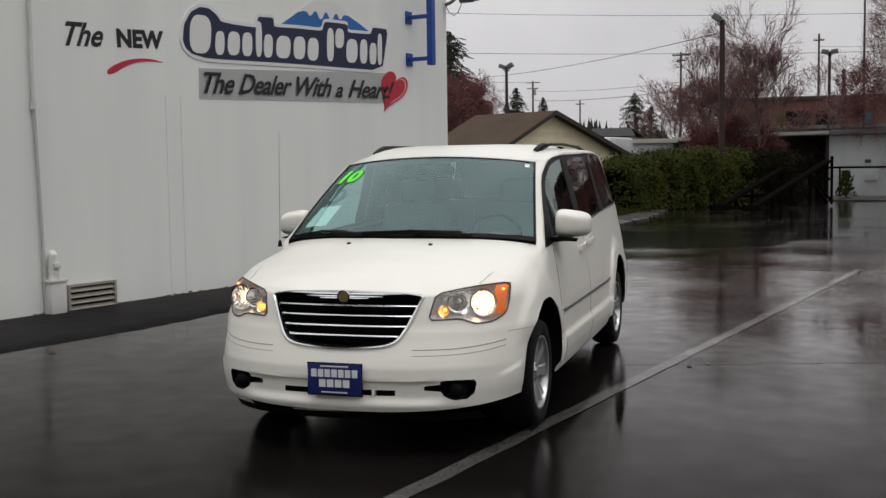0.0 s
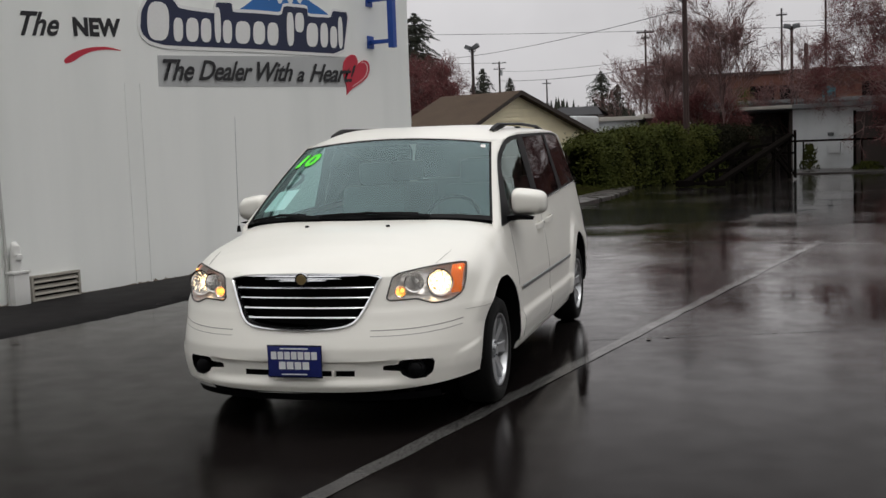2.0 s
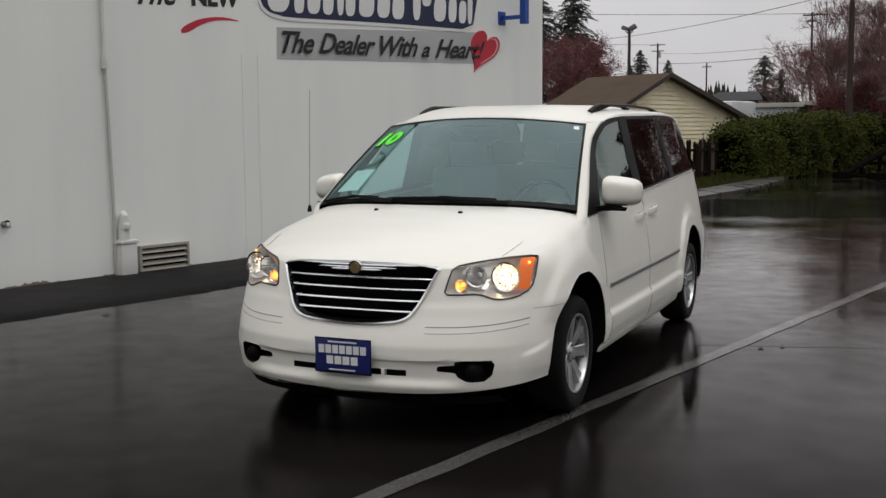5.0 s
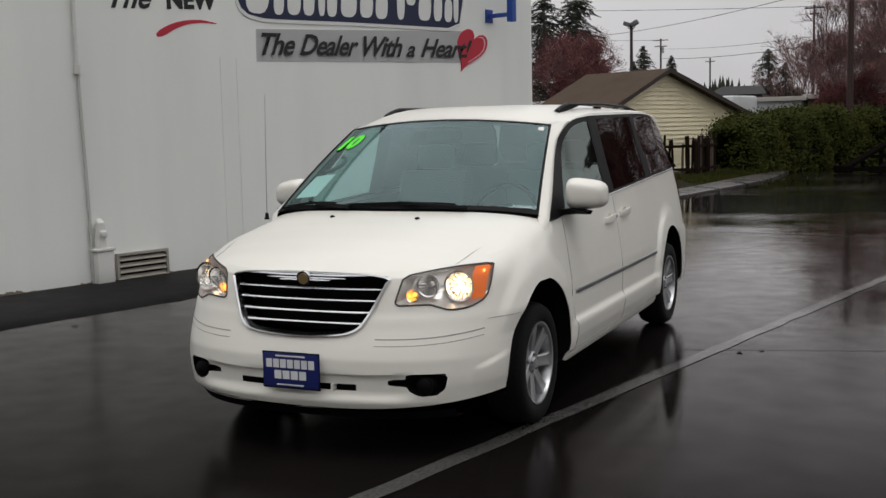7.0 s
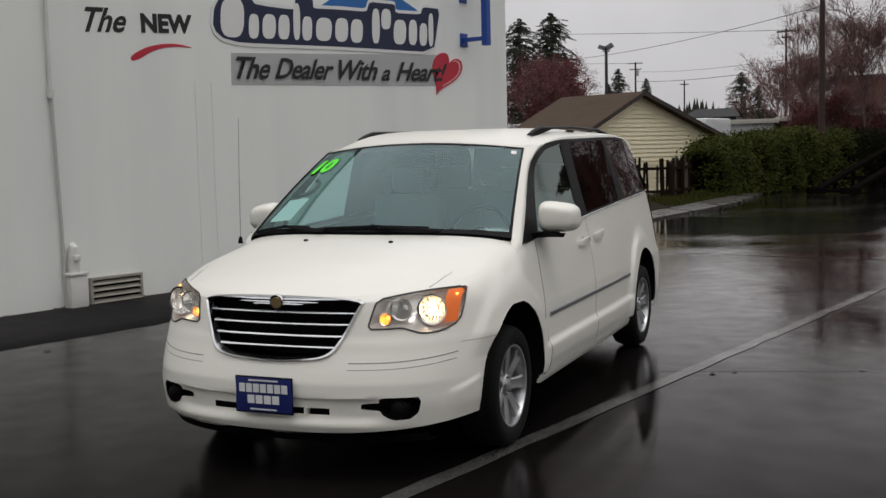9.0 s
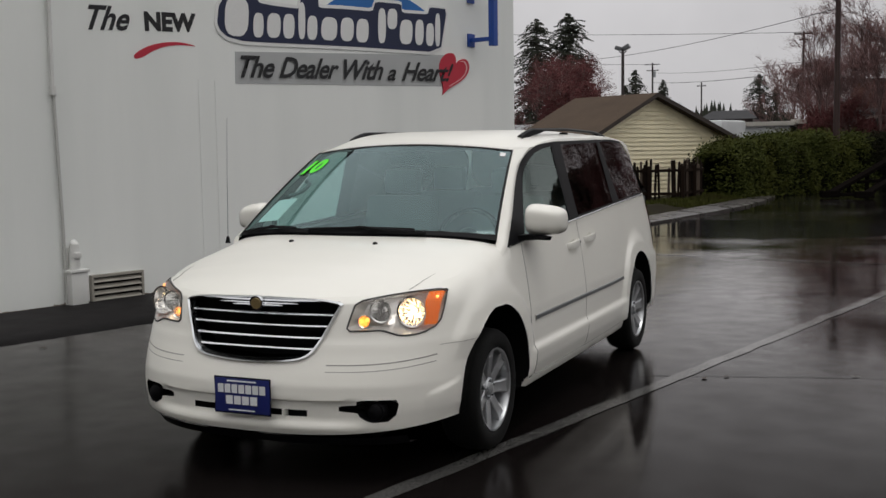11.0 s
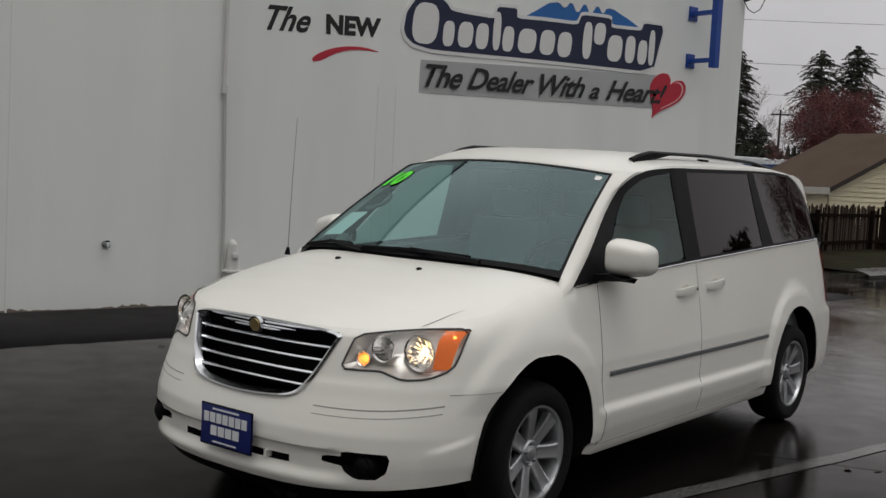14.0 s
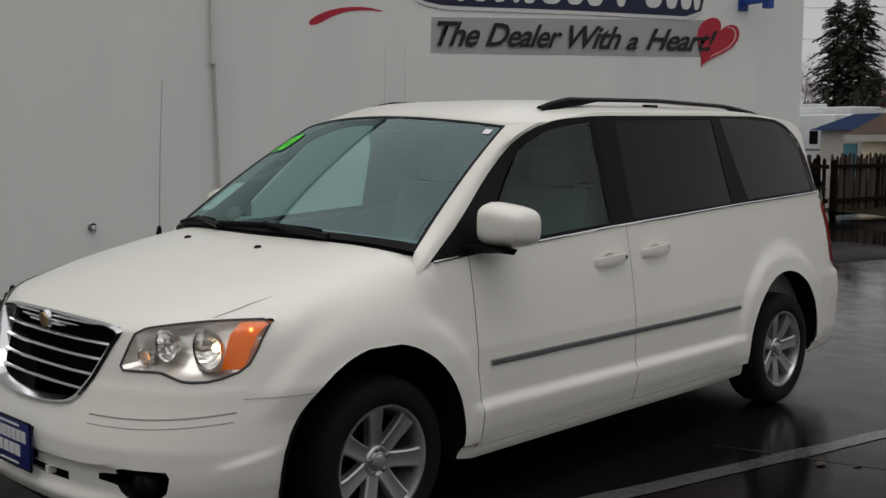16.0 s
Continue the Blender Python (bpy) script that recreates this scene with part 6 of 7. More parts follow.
def gable_half(z, side):
    """How far the gable's slope has come in from its wall at a height."""
    run = RIDGE_X if side == 0 else g_w - RIDGE_X
    return max(0.0, (z - EAVE[side]) / (PEAK - EAVE[side]) * run)


core = bmesh.new()
slab(core, [(0.05, -0.2), (g_w - 0.05, -0.2), (g_w - 0.05, EAVE[1]), (RIDGE_X, PEAK - 0.06), (0.05, EAVE[0])], G_L - 0.1, Matrix.Translation((0, G_L - 0.03, 0)) @ Matrix.Rotation(radians(90), 4, 'X'))
part("wall", core, M_SIDING, garage, smooth=False)
z = -0.05
while z < PEAK - 0.15:
    z1 = z + 0.148
    bm = bmesh.new()
    lo = [(gable_half(z, 0), -0.040, z), (g_w - gable_half(z, 1), -0.040, z), (g_w - gable_half(z1, 1), -0.005, z1), (gable_half(z1, 0), -0.005, z1)]
    v = [bm.verts.new(p) for p in lo]
    bm.faces.new(v)
    u = [bm.verts.new((p[0], 0.05, p[2])) for p in lo]
    bm.faces.new((v[1], v[0], u[0], u[1]))
    bm.faces.new((v[3], v[2], u[2], u[3]))
    part("siding_board", bm, M_SIDING, garage, smooth=False)
    z = z1
for sgn in (0, 1):
    # roof slope, laid in courses
    x_e, x_p = (-0.35, RIDGE_X) if sgn == 0 else (g_w + 0.35, RIDGE_X)
    slope = (PEAK - EAVE[sgn]) / abs(x_p - (0 if sgn == 0 else g_w))
    ze, zp = EAVE[sgn] - 0.35 * slope + 0.09, PEAK + 0.09
    base = bmesh.new()
    v = [(x_e, -0.38, ze), (x_p, -0.38, zp), (x_p, G_L + 0.3, zp), (x_e, G_L + 0.3, ze)]
    top = [base.verts.new(p) for p in v]
    bot = [base.verts.new((p[0], p[1], p[2] - 0.09)) for p in v]
    base.faces.new(top if sgn else top[::-1])
    base.faces.new(bot[::-1] if sgn else bot)
    for i in range(4):
        base.faces.new((top[i], top[(i + 1) % 4], bot[(i + 1) % 4], bot[i]))
    rf = part("roof", base, M_SHINGLE, garage, smooth=False)
    for c in range(20):
        f0, f1 = c / 20, (c + 1.06) / 20
        bm = bmesh.new()
        q = []
        for f, up in ((f0, 0.006), (f1, 0.002)):
            q.append([(x_e + (x_p - x_e) * min(f, 1), y, ze + (zp - ze) * min(f, 1) + up) for y in (-0.40, G_L + 0.32)])
        grid(bm, q, flip=not sgn)
        part("shingle_course", bm, M_SHINGLE, rf, smooth=False)
    # barge board and eave fascia
    bm = bmesh.new()
    a, b = Vector((x_e, -0.42, ze - 0.02)), Vector((x_p, -0.42, zp - 0.02))
    grid(bm, [[a + Vector((0, 0, 0.03)), b + Vector((0, 0, 0.03))], [a + Vector((0, 0, -0.12)), b + Vector((0, 0, -0.12))], [a + Vector((0, 0.05, -0.12)), b + Vector((0, 0.05, -0.12))]], flip=not sgn)
    part("barge_board", bm, M_BARGE, garage, smooth=False)
    part("fascia", boxed(min(x_e, x_e - 0.03), max(x_e, x_e - 0.03), -0.40, G_L + 0.3, ze - 0.20, ze - 0.0), M_FASCIA, garage, smooth=False)
part("eave_soffit", boxed(-0.33, 0.0, -0.05, G_L, EAVE[0] - 0.20, EAVE[0] - 0.17), M_FASCIA, garage, smooth=False)

# ---- hedge ----
HEDGE = [Vector(p) for p in ((-2.82, 28.6, 0), (-2.40, 30.4, 0), (-1.2, 33.8, 0), (0.4, 36.9, 0), (2.6, 39.8, 0))]


def hedge_plant(t0, t1, seed, clumps, mat, label):
    """A stretch of hedge: leaf clumps over a dark sheet that paints the shade inside."""
    rg = random.Random(seed)
    hv, hf = [], []

    def at(t):
        i = min(int(t), len(HEDGE) - 2)
        d = (HEDGE[i + 1] - HEDGE[i]).normalized()
        return HEDGE[i] + (HEDGE[i + 1] - HEDGE[i]) * (t - i), Vector((-d.y, d.x, 0))

    for _ in range(clumps):
        t = rg.uniform(t0, t1)
        p, side = at(t)
        hgt = 1.50 + 0.14 * min(t, 1) + 0.30 * (t / 4) + 0.40 * noise.noise((p.x * 0.9, p.y * 0.9, 0.5))
        a = rg.uniform(0.0, math.pi)
        rad = 0.72 + 0.34 * noise.noise((p.x * 1.3, p.y * 1.3, a * 1.2))
        c = p + side * (-math.cos(a) * rad) + Vector((0, 0, max(0.1, min(1, math.sin(a) * 1.35) * hgt if rg.random() < 0.7 else rg.uniform(0.1, hgt))))
        size = rg.uniform(0.13, 0.30)
        for _ in range(52):
            q = c + Vector((rg.gauss(0, 1), rg.gauss(0, 1), rg.gauss(0, 0.8))) * size * 0.6
            w = rg.uniform(0.03, 0.06)
            u = Vector((rg.uniform(-1, 1), rg.uniform(-1, 1), rg.uniform(-0.6, 0.6))).normalized() * w
            v = u.orthogonal().normalized() * w * 0.6
            n = len(hv)
            hv.extend([q - u, q + v, q + u, q - v])
            hf.append((n, n + 1, n + 2, n + 3))
    plant = thing("hedge", Matrix.Identity(4), label, "hedge")
    me = bpy.data.meshes.new("foliage")
    me.from_pydata(hv, [], hf)
    me.materials.append(mat)
    o = new("foliage", me)
    o.parent = plant
    o["kind"] = "stuff"
    # plain dark sheet under the leaves; the hedge's inner shade is its colour
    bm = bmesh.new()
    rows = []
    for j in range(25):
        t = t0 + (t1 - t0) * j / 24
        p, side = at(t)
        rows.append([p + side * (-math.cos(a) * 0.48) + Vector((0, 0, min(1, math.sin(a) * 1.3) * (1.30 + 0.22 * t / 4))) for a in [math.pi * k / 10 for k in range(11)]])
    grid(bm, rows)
    part("branch_mass", bm, M_HEDGECORE, plant, "dark sheet standing in for the inner shade")


hedge_plant(0.0, 3.15, 3, 1050, M_LEAF, "dense dark green clipped laurel hedge")
# the trees' shade on this stretch is put into its darker leaf colour
hedge_plant(3.05, 4.0, 4, 320, M_DARKLEAF, "sparse brown-green hedge, darkened for shade beneath the bare trees")


# ---- trees ----
def conifer(x, y, h, r, seed, label, red=False, clumps=1500):
    """A tapered trunk with tiers of drooping, ragged boughs."""
    rg = random.Random(seed)
    t = thing("conifer", pose(x, y, 0), label, "tree")
    part("trunk", tube(bmesh.new(), [(0, 0, -0.2), (0.03 * h / 8, 0, h * 0.5), (0, 0, h * 0.98)], [0.028 * h, 0.018 * h, 0.004 * h], 8), M_BARK, t)
    v, f = [], []
    z = h * 0.99
    fine = 0.42 + 0.035 * h

    def spray(p, along, across):
        w = rg.uniform(0.12, 0.25) * fine
        q = (along * rg.uniform(0.3, 1) + across * rg.uniform(-0.8, 0.8) + Vector((0, 0, rg.uniform(-0.7, 0.15)))).normalized() * w
        e = (across * rg.uniform(0.3, 1) + Vector((0, 0, rg.uniform(-0.5, 0.5)))).normalized() * w * 0.45
        n = len(v)
        v.extend([p - q * 0.5, p + e, p + q, p - e])
        f.append((n, n + 1, n + 2, n + 3))

    while z > h * 0.12:
        d = h - z
        reach = r * d / (d + 0.12 * h) * (1.0 + 0.30 * noise.noise((z * 1.3, seed, 0)))
        for b in range(rg.choice((12, 13, 14))):
            a = rg.uniform(0, 2 * math.pi)
            o = Vector((math.cos(a), math.sin(a), 0))
            s = Vector((-o.y, o.x, 0))
            L = reach * rg.uniform(0.55, 1.2) * (1 + 0.25 * noise.noise((math.cos(a), math.sin(a), z * 0.8 + seed)))
            tilt, droop = rg.uniform(0.0, 0.40), rg.uniform(0.25, 0.6)
            for c in range(int(8 + L * clumps / 90)):
                g = rg.random() ** 0.75
                wide = L * 0.22 * (1 - g * 0.8)
                spray(Vector((0, 0, z)) + o * L * g + Vector((0, 0, L * (tilt * g - droop * g * g) + rg.gauss(0, 0.05))) + s * rg.uniform(-1, 1) * wide, o, s)
        z -= rg.uniform(0.014, 0.026) * h
    me = bpy.data.meshes.new("crown")
    me.from_pydata(v, [], f)
    me.materials.append(M_BUD if red else M_CONIFER)
    o = new("crown", me)
    o.parent = t
    return t


def bare_tree(x, y, h, seed, label, spread=0.55, buds=0, bud_mat=None, depth=7, lean=(0, 0), low=0.22, twig=None, bud=0.034):
    """A leafless tree: forking limbs down to fine twigs, with buds on the tips."""
    rg = random.Random(seed)
    t = thing("bare_tree", pose(x, y, 0), label, "tree")
    v, f = [], []
    trunk, tips = bmesh.new(), []

    def limb(p, d, length, r, level):
        n = 3 if level < 3 else 2
        pts, q = [p], p
        for _ in range(n):
            d = (d + Vector((rg.uniform(-1, 1), rg.uniform(-1, 1), rg.uniform(-0.3, 0.5))) * 0.16).normalized()
            q = q + d * length / n
            pts.append(q)
        if level == 0:
            tube(trunk, pts, [r, r * 0.9, r * 0.8, r * 0.7], 8)
        else:
            for a, b in zip(pts, pts[1:]):
                w = max(r, 0.0075)
                e1 = (b - a).orthogonal().normalized() * w
                e2 = (b - a).normalized().cross(e1)
                k = len(v)
                for c in (a, b):
                    v.extend([c + e1, c - 0.5 * e1 + 0.87 * e2, c - 0.5 * e1 - 0.87 * e2])
                f.extend([(k, k + 1, k + 4, k + 3), (k + 1, k + 2, k + 5, k + 4), (k + 2, k, k + 3, k + 5)])
        if level >= depth:
            tips.append(q)
            return
        kids = 3 if level < 5 else 2
        if level == 0:
            kids = 5
        for c in range(kids):
            g = rg.uniform(0.45, 1.0) if level else rg.uniform(0.55, 1.0)
            s = pts[0] + (pts[-1] - pts[0]) * g if level else pts[min(3, 1 + c % 3)]
            a = rg.uniform(0, 2 * math.pi)
            o = (d.orthogonal().normalized() * math.cos(a) + d.cross(d.orthogonal().normalized()) * math.sin(a))
            nd = (d + o * rg.uniform(0.45, 1.0) * spread * 1.7 + Vector((lean[0], lean[1], 0.12)) * 0.5).normalized()
            limb(s, nd, length * rg.uniform(0.56, 0.84), r * 0.44, level + 1)

    limb(Vector((0, 0, -0.1)), Vector((lean[0] * 0.3, lean[1] * 0.3, 1)).normalized(), h * (low + 0.12), (0.0115 if h > 6.2 else 0.013) * h, 0)
    top = max((p.z for p in v), default=h)
    k = h / top
    for p in v:
        p.z *= k
    part("trunk", trunk, M_BARK, t)
    me = bpy.data.meshes.new("branchwork")
    me.from_pydata(v, [], f)
    me.materials.append(twig or M_TWIG)
    o = new("branchwork", me)
    o.parent = t
    if buds:
        bv, bf = [], []
        for _ in range(buds):
            p = rg.choice(tips)
            p = Vector((p.x, p.y, p.z * k)) + Vector((rg.gauss(0, 0.12), rg.gauss(0, 0.12), rg.gauss(0, 0.12)))
            s = rg.uniform(0.4, 1.0) * bud
            u = Vector((rg.uniform(-1, 1), rg.uniform(-1, 1), rg.uniform(-1, 1))).normalized() * s
            w = u.orthogonal().normalized() * s * 0.6
            n = len(bv)
            bv += [p - u, p + w, p + u, p - w]
            bf.append((n, n + 1, n + 2, n + 3))
        me = bpy.data.meshes.new("bud_haze")
        me.from_pydata(bv, [], bf)
        me.materials.append(bud_mat or M_BUD)
        o = new("bud_haze", me)
        o.parent = t
        o["kind"] = "stuff"
    return t


DARKFIR = "tall dark green conifer behind the garage"
conifer(-60.1, 180, 25.4, 6.2, 21, DARKFIR, clumps=1300)
conifer(-54.2, 180, 26.0, 6.8, 22, DARKFIR, clumps=1500)
conifer(-74.8, 180, 26.4, 5.2, 23, "tall dense dark conifer behind the trailers", clumps=2300)
conifer(-79.4, 181, 25.8, 5.0, 24, "tall dense dark conifer behind the trailers", clumps=2100)
conifer(-70.5, 188, 9.5, 4.0, 31, "low dense conifer behind the trailers", clumps=900)
conifer(-23.2, 62.5, 5.6, 1.8, 25, DARKFIR, clumps=600)
conifer(-32.5, 140, 12.5, 2.3, 26, "small dark fir beside a lamp post", clumps=700)
conifer(-34.4, 142, 10.6, 1.6, 30, "small dark fir beside a lamp post", clumps=600)
conifer(-29.0, 141, 11.1, 1.5, 27, "small dark fir beside a pole", clumps=600)
conifer(-16.3, 140, 11.2, 3.0, 28, "dark fir above distant roofs", clumps=700)
conifer(-14.2, 140, 9.4, 2.2, 29, "dark fir above distant roofs", clumps=600)
bare_tree(-72.6, 184, 23.6, 43, "pale leafless tree behind the trailers", 0.26, 0)
bare_tree(-84.6, 182, 18.0, 44, "pale leafless tree behind the trailers", 0.30, 0)
REDTREE = "leafless tree hazed with dark red buds"
bare_tree(-11.2, 43.5, 5.9, 31, REDTREE, 0.50, 36000, bud=0.040)
bare_tree(-13.2, 49.5, 6.6, 32, REDTREE, 0.50, 36000, bud=0.042)
bare_tree(-3.4, 57.6, 6.9, 33, "pale leafless street tree", 0.34, 18000, M_PINKBUD, bud=0.024)
bare_tree(-1.0, 43.8, 7.5, 34, "reddish leafless tree beside the hedge", 0.30, 40000, M_PINKBUD, bud=0.024)
bare_tree(1.2, 42.7, 8.4, 62, "tall reddish leafless tree beside the ramp", 0.30, 30000, M_PINKBUD, lean=(-0.05, 0), bud=0.024)
bare_tree(0.2, 47.5, 6.4, 36, "reddish leafless tree beside the hedge", 0.44, 38000, M_PINKBUD, bud=0.026)
bare_tree(8.6, 40.2, 9.6, 37, "spreading leafless tree with drooping red twigs", 0.78, 90000, M_BUD, 7, (-0.38, 0.0), bud=0.030)
bare_tree(10.0, 38.6, 8.8, 41, "spreading leafless tree with drooping red twigs", 0.78, 60000, M_BUD, 7, (-0.35, 0.0), low=0.12, bud=0.030)
bare_tree(8.6, 42.6, 4.6, 42, "dark red twiggy bush beside the open bay", 0.75, 14000, M_BUD, 6, low=0.10, bud=0.05)
bare_tree(4.7, 50.5, 6.8, 38, "reddish leafless tree beside the white building", 0.5, 8000, M_BUD)

# far woods along the horizon
rg = random.Random(8)
v, f = [], []
for k in range(1000):
    x, y = rg.uniform(-100, 60), rg.uniform(160, 220)
    h = rg.uniform(6.6, 10.2) * (0.88 + 0.35 * noise.noise((x * 0.05, 0, 0)))
    w = h * rg.uniform(0.18, 0.32)
    for c in range(7):
        z0, z1, ww = h * c * 0.13, h * (c * 0.13 + 0.24), w * (1 - c * 0.135)
        n = len(v)
        for i in range(10):
            a = 2 * math.pi * i / 10 + c
            reach = ww * (rg.uniform(0.8, 1.25) if i % 2 else rg.uniform(0.35, 0.6))
            v.append((x + reach * math.cos(a), y + reach * math.sin(a), z0 + rg.uniform(-0.25, 0.25)))
        v.append((x + rg.uniform(-0.12, 0.12), y, z1))
        f += [(n + i, n + (i + 1) % 10, n + 10) for i in range(10)]
me = bpy.data.meshes.new("far_woods")
me.from_pydata(v, [], f)
me.materials.append(M_CONIFER)
tagged(new("far_woods", me), "far dark line of firs on the horizon", "woods", kind="stuff")

# ---- old timber ramp ----
ramp = thing("loading_ramp", Matrix.Identity(4), "old black timber loading ramp on posts", "ramp")


def beam(name, a, b, w, h, parent, mat, label=""):
    a, b = Vector(a), Vector(b)
    L = (b - a).length
    bm = boxed(0, L, -w / 2, w / 2, -h / 2, h / 2, min(w, h) * 0.12)
    o = part(name, bm, mat, parent, label, smooth=False)
    d = (b - a).normalized()
    o.matrix_basis = Matrix.Translation(a) @ d.to_track_quat('X', 'Z').to_matrix().to_4x4()
    return o


L1, U1, L2, U2 = Vector((0.36, 30.3, 0.14)), Vector((2.33, 34.4, 1.36)), Vector((1.38, 29.9, 0.12)), Vector((3.86, 34.8, 1.60))
beam("track", L1, U1, 0.25, 0.11, ramp, M_OLDTIMBER)
beam("track", L2, U2, 0.25, 0.11, ramp, M_OLDTIMBER)
for k in (1, 5, 9, 13):
    g = k / 14
    beam("cross_beam", L1 + (U1 - L1) * g - Vector((0, 0, 0.12)), L2 + (U2 - L2) * g - Vector((0, 0, 0.12)), 0.10, 0.10, ramp, M_OLDTIMBER)
for L, U in ((L1, U1), (L2, U2)):
    for g in (0.02, 0.25, 0.5, 0.75, 0.98):
        p = L + (U - L) * g
        beam("post", (p.x, p.y, 0.05), (p.x, p.y, p.z), 0.12, 0.12, ramp, M_OLDTIMBER)
    beam("brace", (L + (U - L) * 0.55).xy.to_3d() + Vector((0, 0, 0.15)), U - Vector((0, 0, 0.15)), 0.08, 0.10, ramp, M_OLDTIMBER)
    beam("brace", (U.x, U.y, 0.15), (L + (U - L) * 0.72) - Vector((0, 0, 0.1)), 0.08, 0.10, ramp, M_OLDTIMBER)
    beam("sole_plate", (L.x - 0.25, L.y - 0.1, 0.13), (L.x + 0.25, L.y + 0.1, 0.13), 0.30, 0.20, ramp, M_OLDTIMBER)
for p in ((4.02, 35.0), (3.30, 35.9)):
    beam("post", (*p, 0.05), (*p, 1.78), 0.10, 0.10, ramp, M_OLDTIMBER)
beam("rail", (4.02, 35.0, 1.60), (3.30, 35.9, 1.62), 0.06, 0.08, ramp, M_OLDTIMBER)
beam("rail", (4.02, 35.0, 0.95), (3.30, 35.9, 0.98), 0.06, 0.08, ramp, M_OLDTIMBER)
beam("brace", (4.02, 35.0, 0.15), (3.30, 35.9, 1.2), 0.06, 0.08, ramp, M_OLDTIMBER)

# ---- white workshop with carport, pipe rail ----
WS = Matrix.Translation((4.35, 45.6, 0)) @ Matrix.Rotation(math.atan2(-3.6, 9), 4, 'Z')
shop = thing("workshop", WS, "low white workshop with a dark open carport", "building")
part("wall", boxed(0, 12, 0, 0.3, -0.1, 2.80, 0.01), M_SHEDWHITE, shop, smooth=False)
part("roof", boxed(-5.6, 12.2, -0.35, 7, 2.78, 2.98, 0.02), M_GREYROOF, shop, smooth=False)
part("roof_fascia", boxed(-5.6, 0.1, -0.40, -0.352, 2.83, 2.97, 0.005), M_FASCIA, shop, smooth=False)
part("carport_back", boxed(-2.6, 0.0, 5.0, 5.2, 0, 2.77), M_BARGE, shop, smooth=False)
part("carport_side", boxed(-0.15, -0.002, 0.0, 5.0, 0, 2.77), M_BARGE, shop, smooth=False)
for x in (-2.55, -5.4):
    part("carport_post", boxed(x - 0.07, x + 0.07, -0.1, 0.04, 0, 2.77, 0.01), M_OLDTIMBER, shop, smooth=False)
part("carport_wall", boxed(-5.5, -2.3, 4.6, 4.8, 0, 2.77), M_BARGE, shop, smooth=False)
part("fuse_box", boxed(1.55, 2.15, -0.10, -0.002, 0.75, 1.25, 0.02), M_SHEDWHITE, shop, "white wall cabinet")
part("wall_lamp", boxed(1.6, 1.85, -0.12, -0.002, 1.52, 1.68, 0.03), M_FLOOD, shop)
# flat dark panel on the wall; the opening's shade is painted by it
part("open_bay", boxed(2.82, 12, -0.03, -0.003, -0.05, 2.55, 0.005), M_BARGE, shop, "dark panel standing in for the bay's shade", smooth=False)
part("bay_post", boxed(2.70, 2.82, -0.06, -0.003, -0.05, 2.6, 0.01), M_OLDTIMBER, shop, smooth=False)
prail = thing("pipe_rail", WS @ Matrix.Translation((0, -1.2, 0)), "dark steel pipe rail on posts", "railing")
part("rail", tube(bmesh.new(), [(-0.2, 0, 1.34), (7.5, 0, 1.34)], 0.045, 8), M_OLDTIMBER, prail)
for x in (0.9, 3.4, 5.9):
    part("post", tube(bmesh.new(), [(x, 0, 0), (x, 0, 1.34)], 0.04, 8), M_OLDTIMBER, prail)


def shrub(x, y, h, r, seed, label, mat, n=700, leaf=1.0, name="shrub", sort="shrub"):
    rg = random.Random(seed)
    t = thing(name, pose(x, y, 0.05), label, sort)
    v, f = [], []
    bm = bmesh.new()
    for _ in range(9):
        a = rg.uniform(0, 6.28)
        tip = Vector((math.cos(a) * r * 0.7, math.sin(a) * r * 0.7, h * rg.uniform(0.6, 0.95)))
        tube(bm, [(0, 0, 0), tip * 0.5 + Vector((0, 0, 0.1)), tip], [0.02 * leaf, 0.014 * leaf, 0.005 * leaf], 5)
    part("stems", bm, M_BARK, t)
    for _ in range(n):
        a, u = rg.uniform(0, 6.28), rg.random()
        rr = r * math.sqrt(rg.random()) * (1.05 - 0.6 * u) * (0.8 + 0.4 * noise.noise((a, u * 3, seed)))
        p = Vector((math.cos(a) * rr, math.sin(a) * rr, h * (0.08 + 0.92 * u)))
        s = rg.uniform(0.04, 0.09) * leaf
        q = Vector((rg.uniform(-1, 1), rg.uniform(-1, 1), rg.uniform(-1, 1))).normalized() * s
        e = q.orthogonal().normalized() * s * 0.6
        k = len(v)
        v += [p - q, p + e, p + q, p - e]
        f.append((k, k + 1, k + 2, k + 3))
    me = bpy.data.meshes.new("leaves")
    me.from_pydata(v, [], f)
    me.materials.append(mat)
    o = new("leaves", me)
    o.parent = t
    o["kind"] = "stuff"


shrub(4.95, 43.4, 1.15, 0.5, 51, "small green shrub by the white workshop", M_LEAF, 500)
shrub(7.2, 42.2, 0.35, 0.9, 52, "low green weeds at the workshop foot", M_LEAF, 500)
shrub(9.0, 41.4, 0.32, 0.9, 53, "low green weeds at the workshop foot", M_LEAF, 500)
for k, (x, y, h) in enumerate(((-1.4, 46.2, 3.5), (-0.7, 42.9, 3.1), (0.5, 43.0, 3.7), (1.6, 42.7, 3.2))):
    bare_tree(x, y, h, 90 + k, "dark red twiggy bush behind the hedge", 0.75, 34000, M_BUD, 6, low=0.10, bud=0.036)
shrub(2.0, 63.5, 4.6, 2.2, 54, "dark evergreen bush before the red building", M_LEAF, 1600)

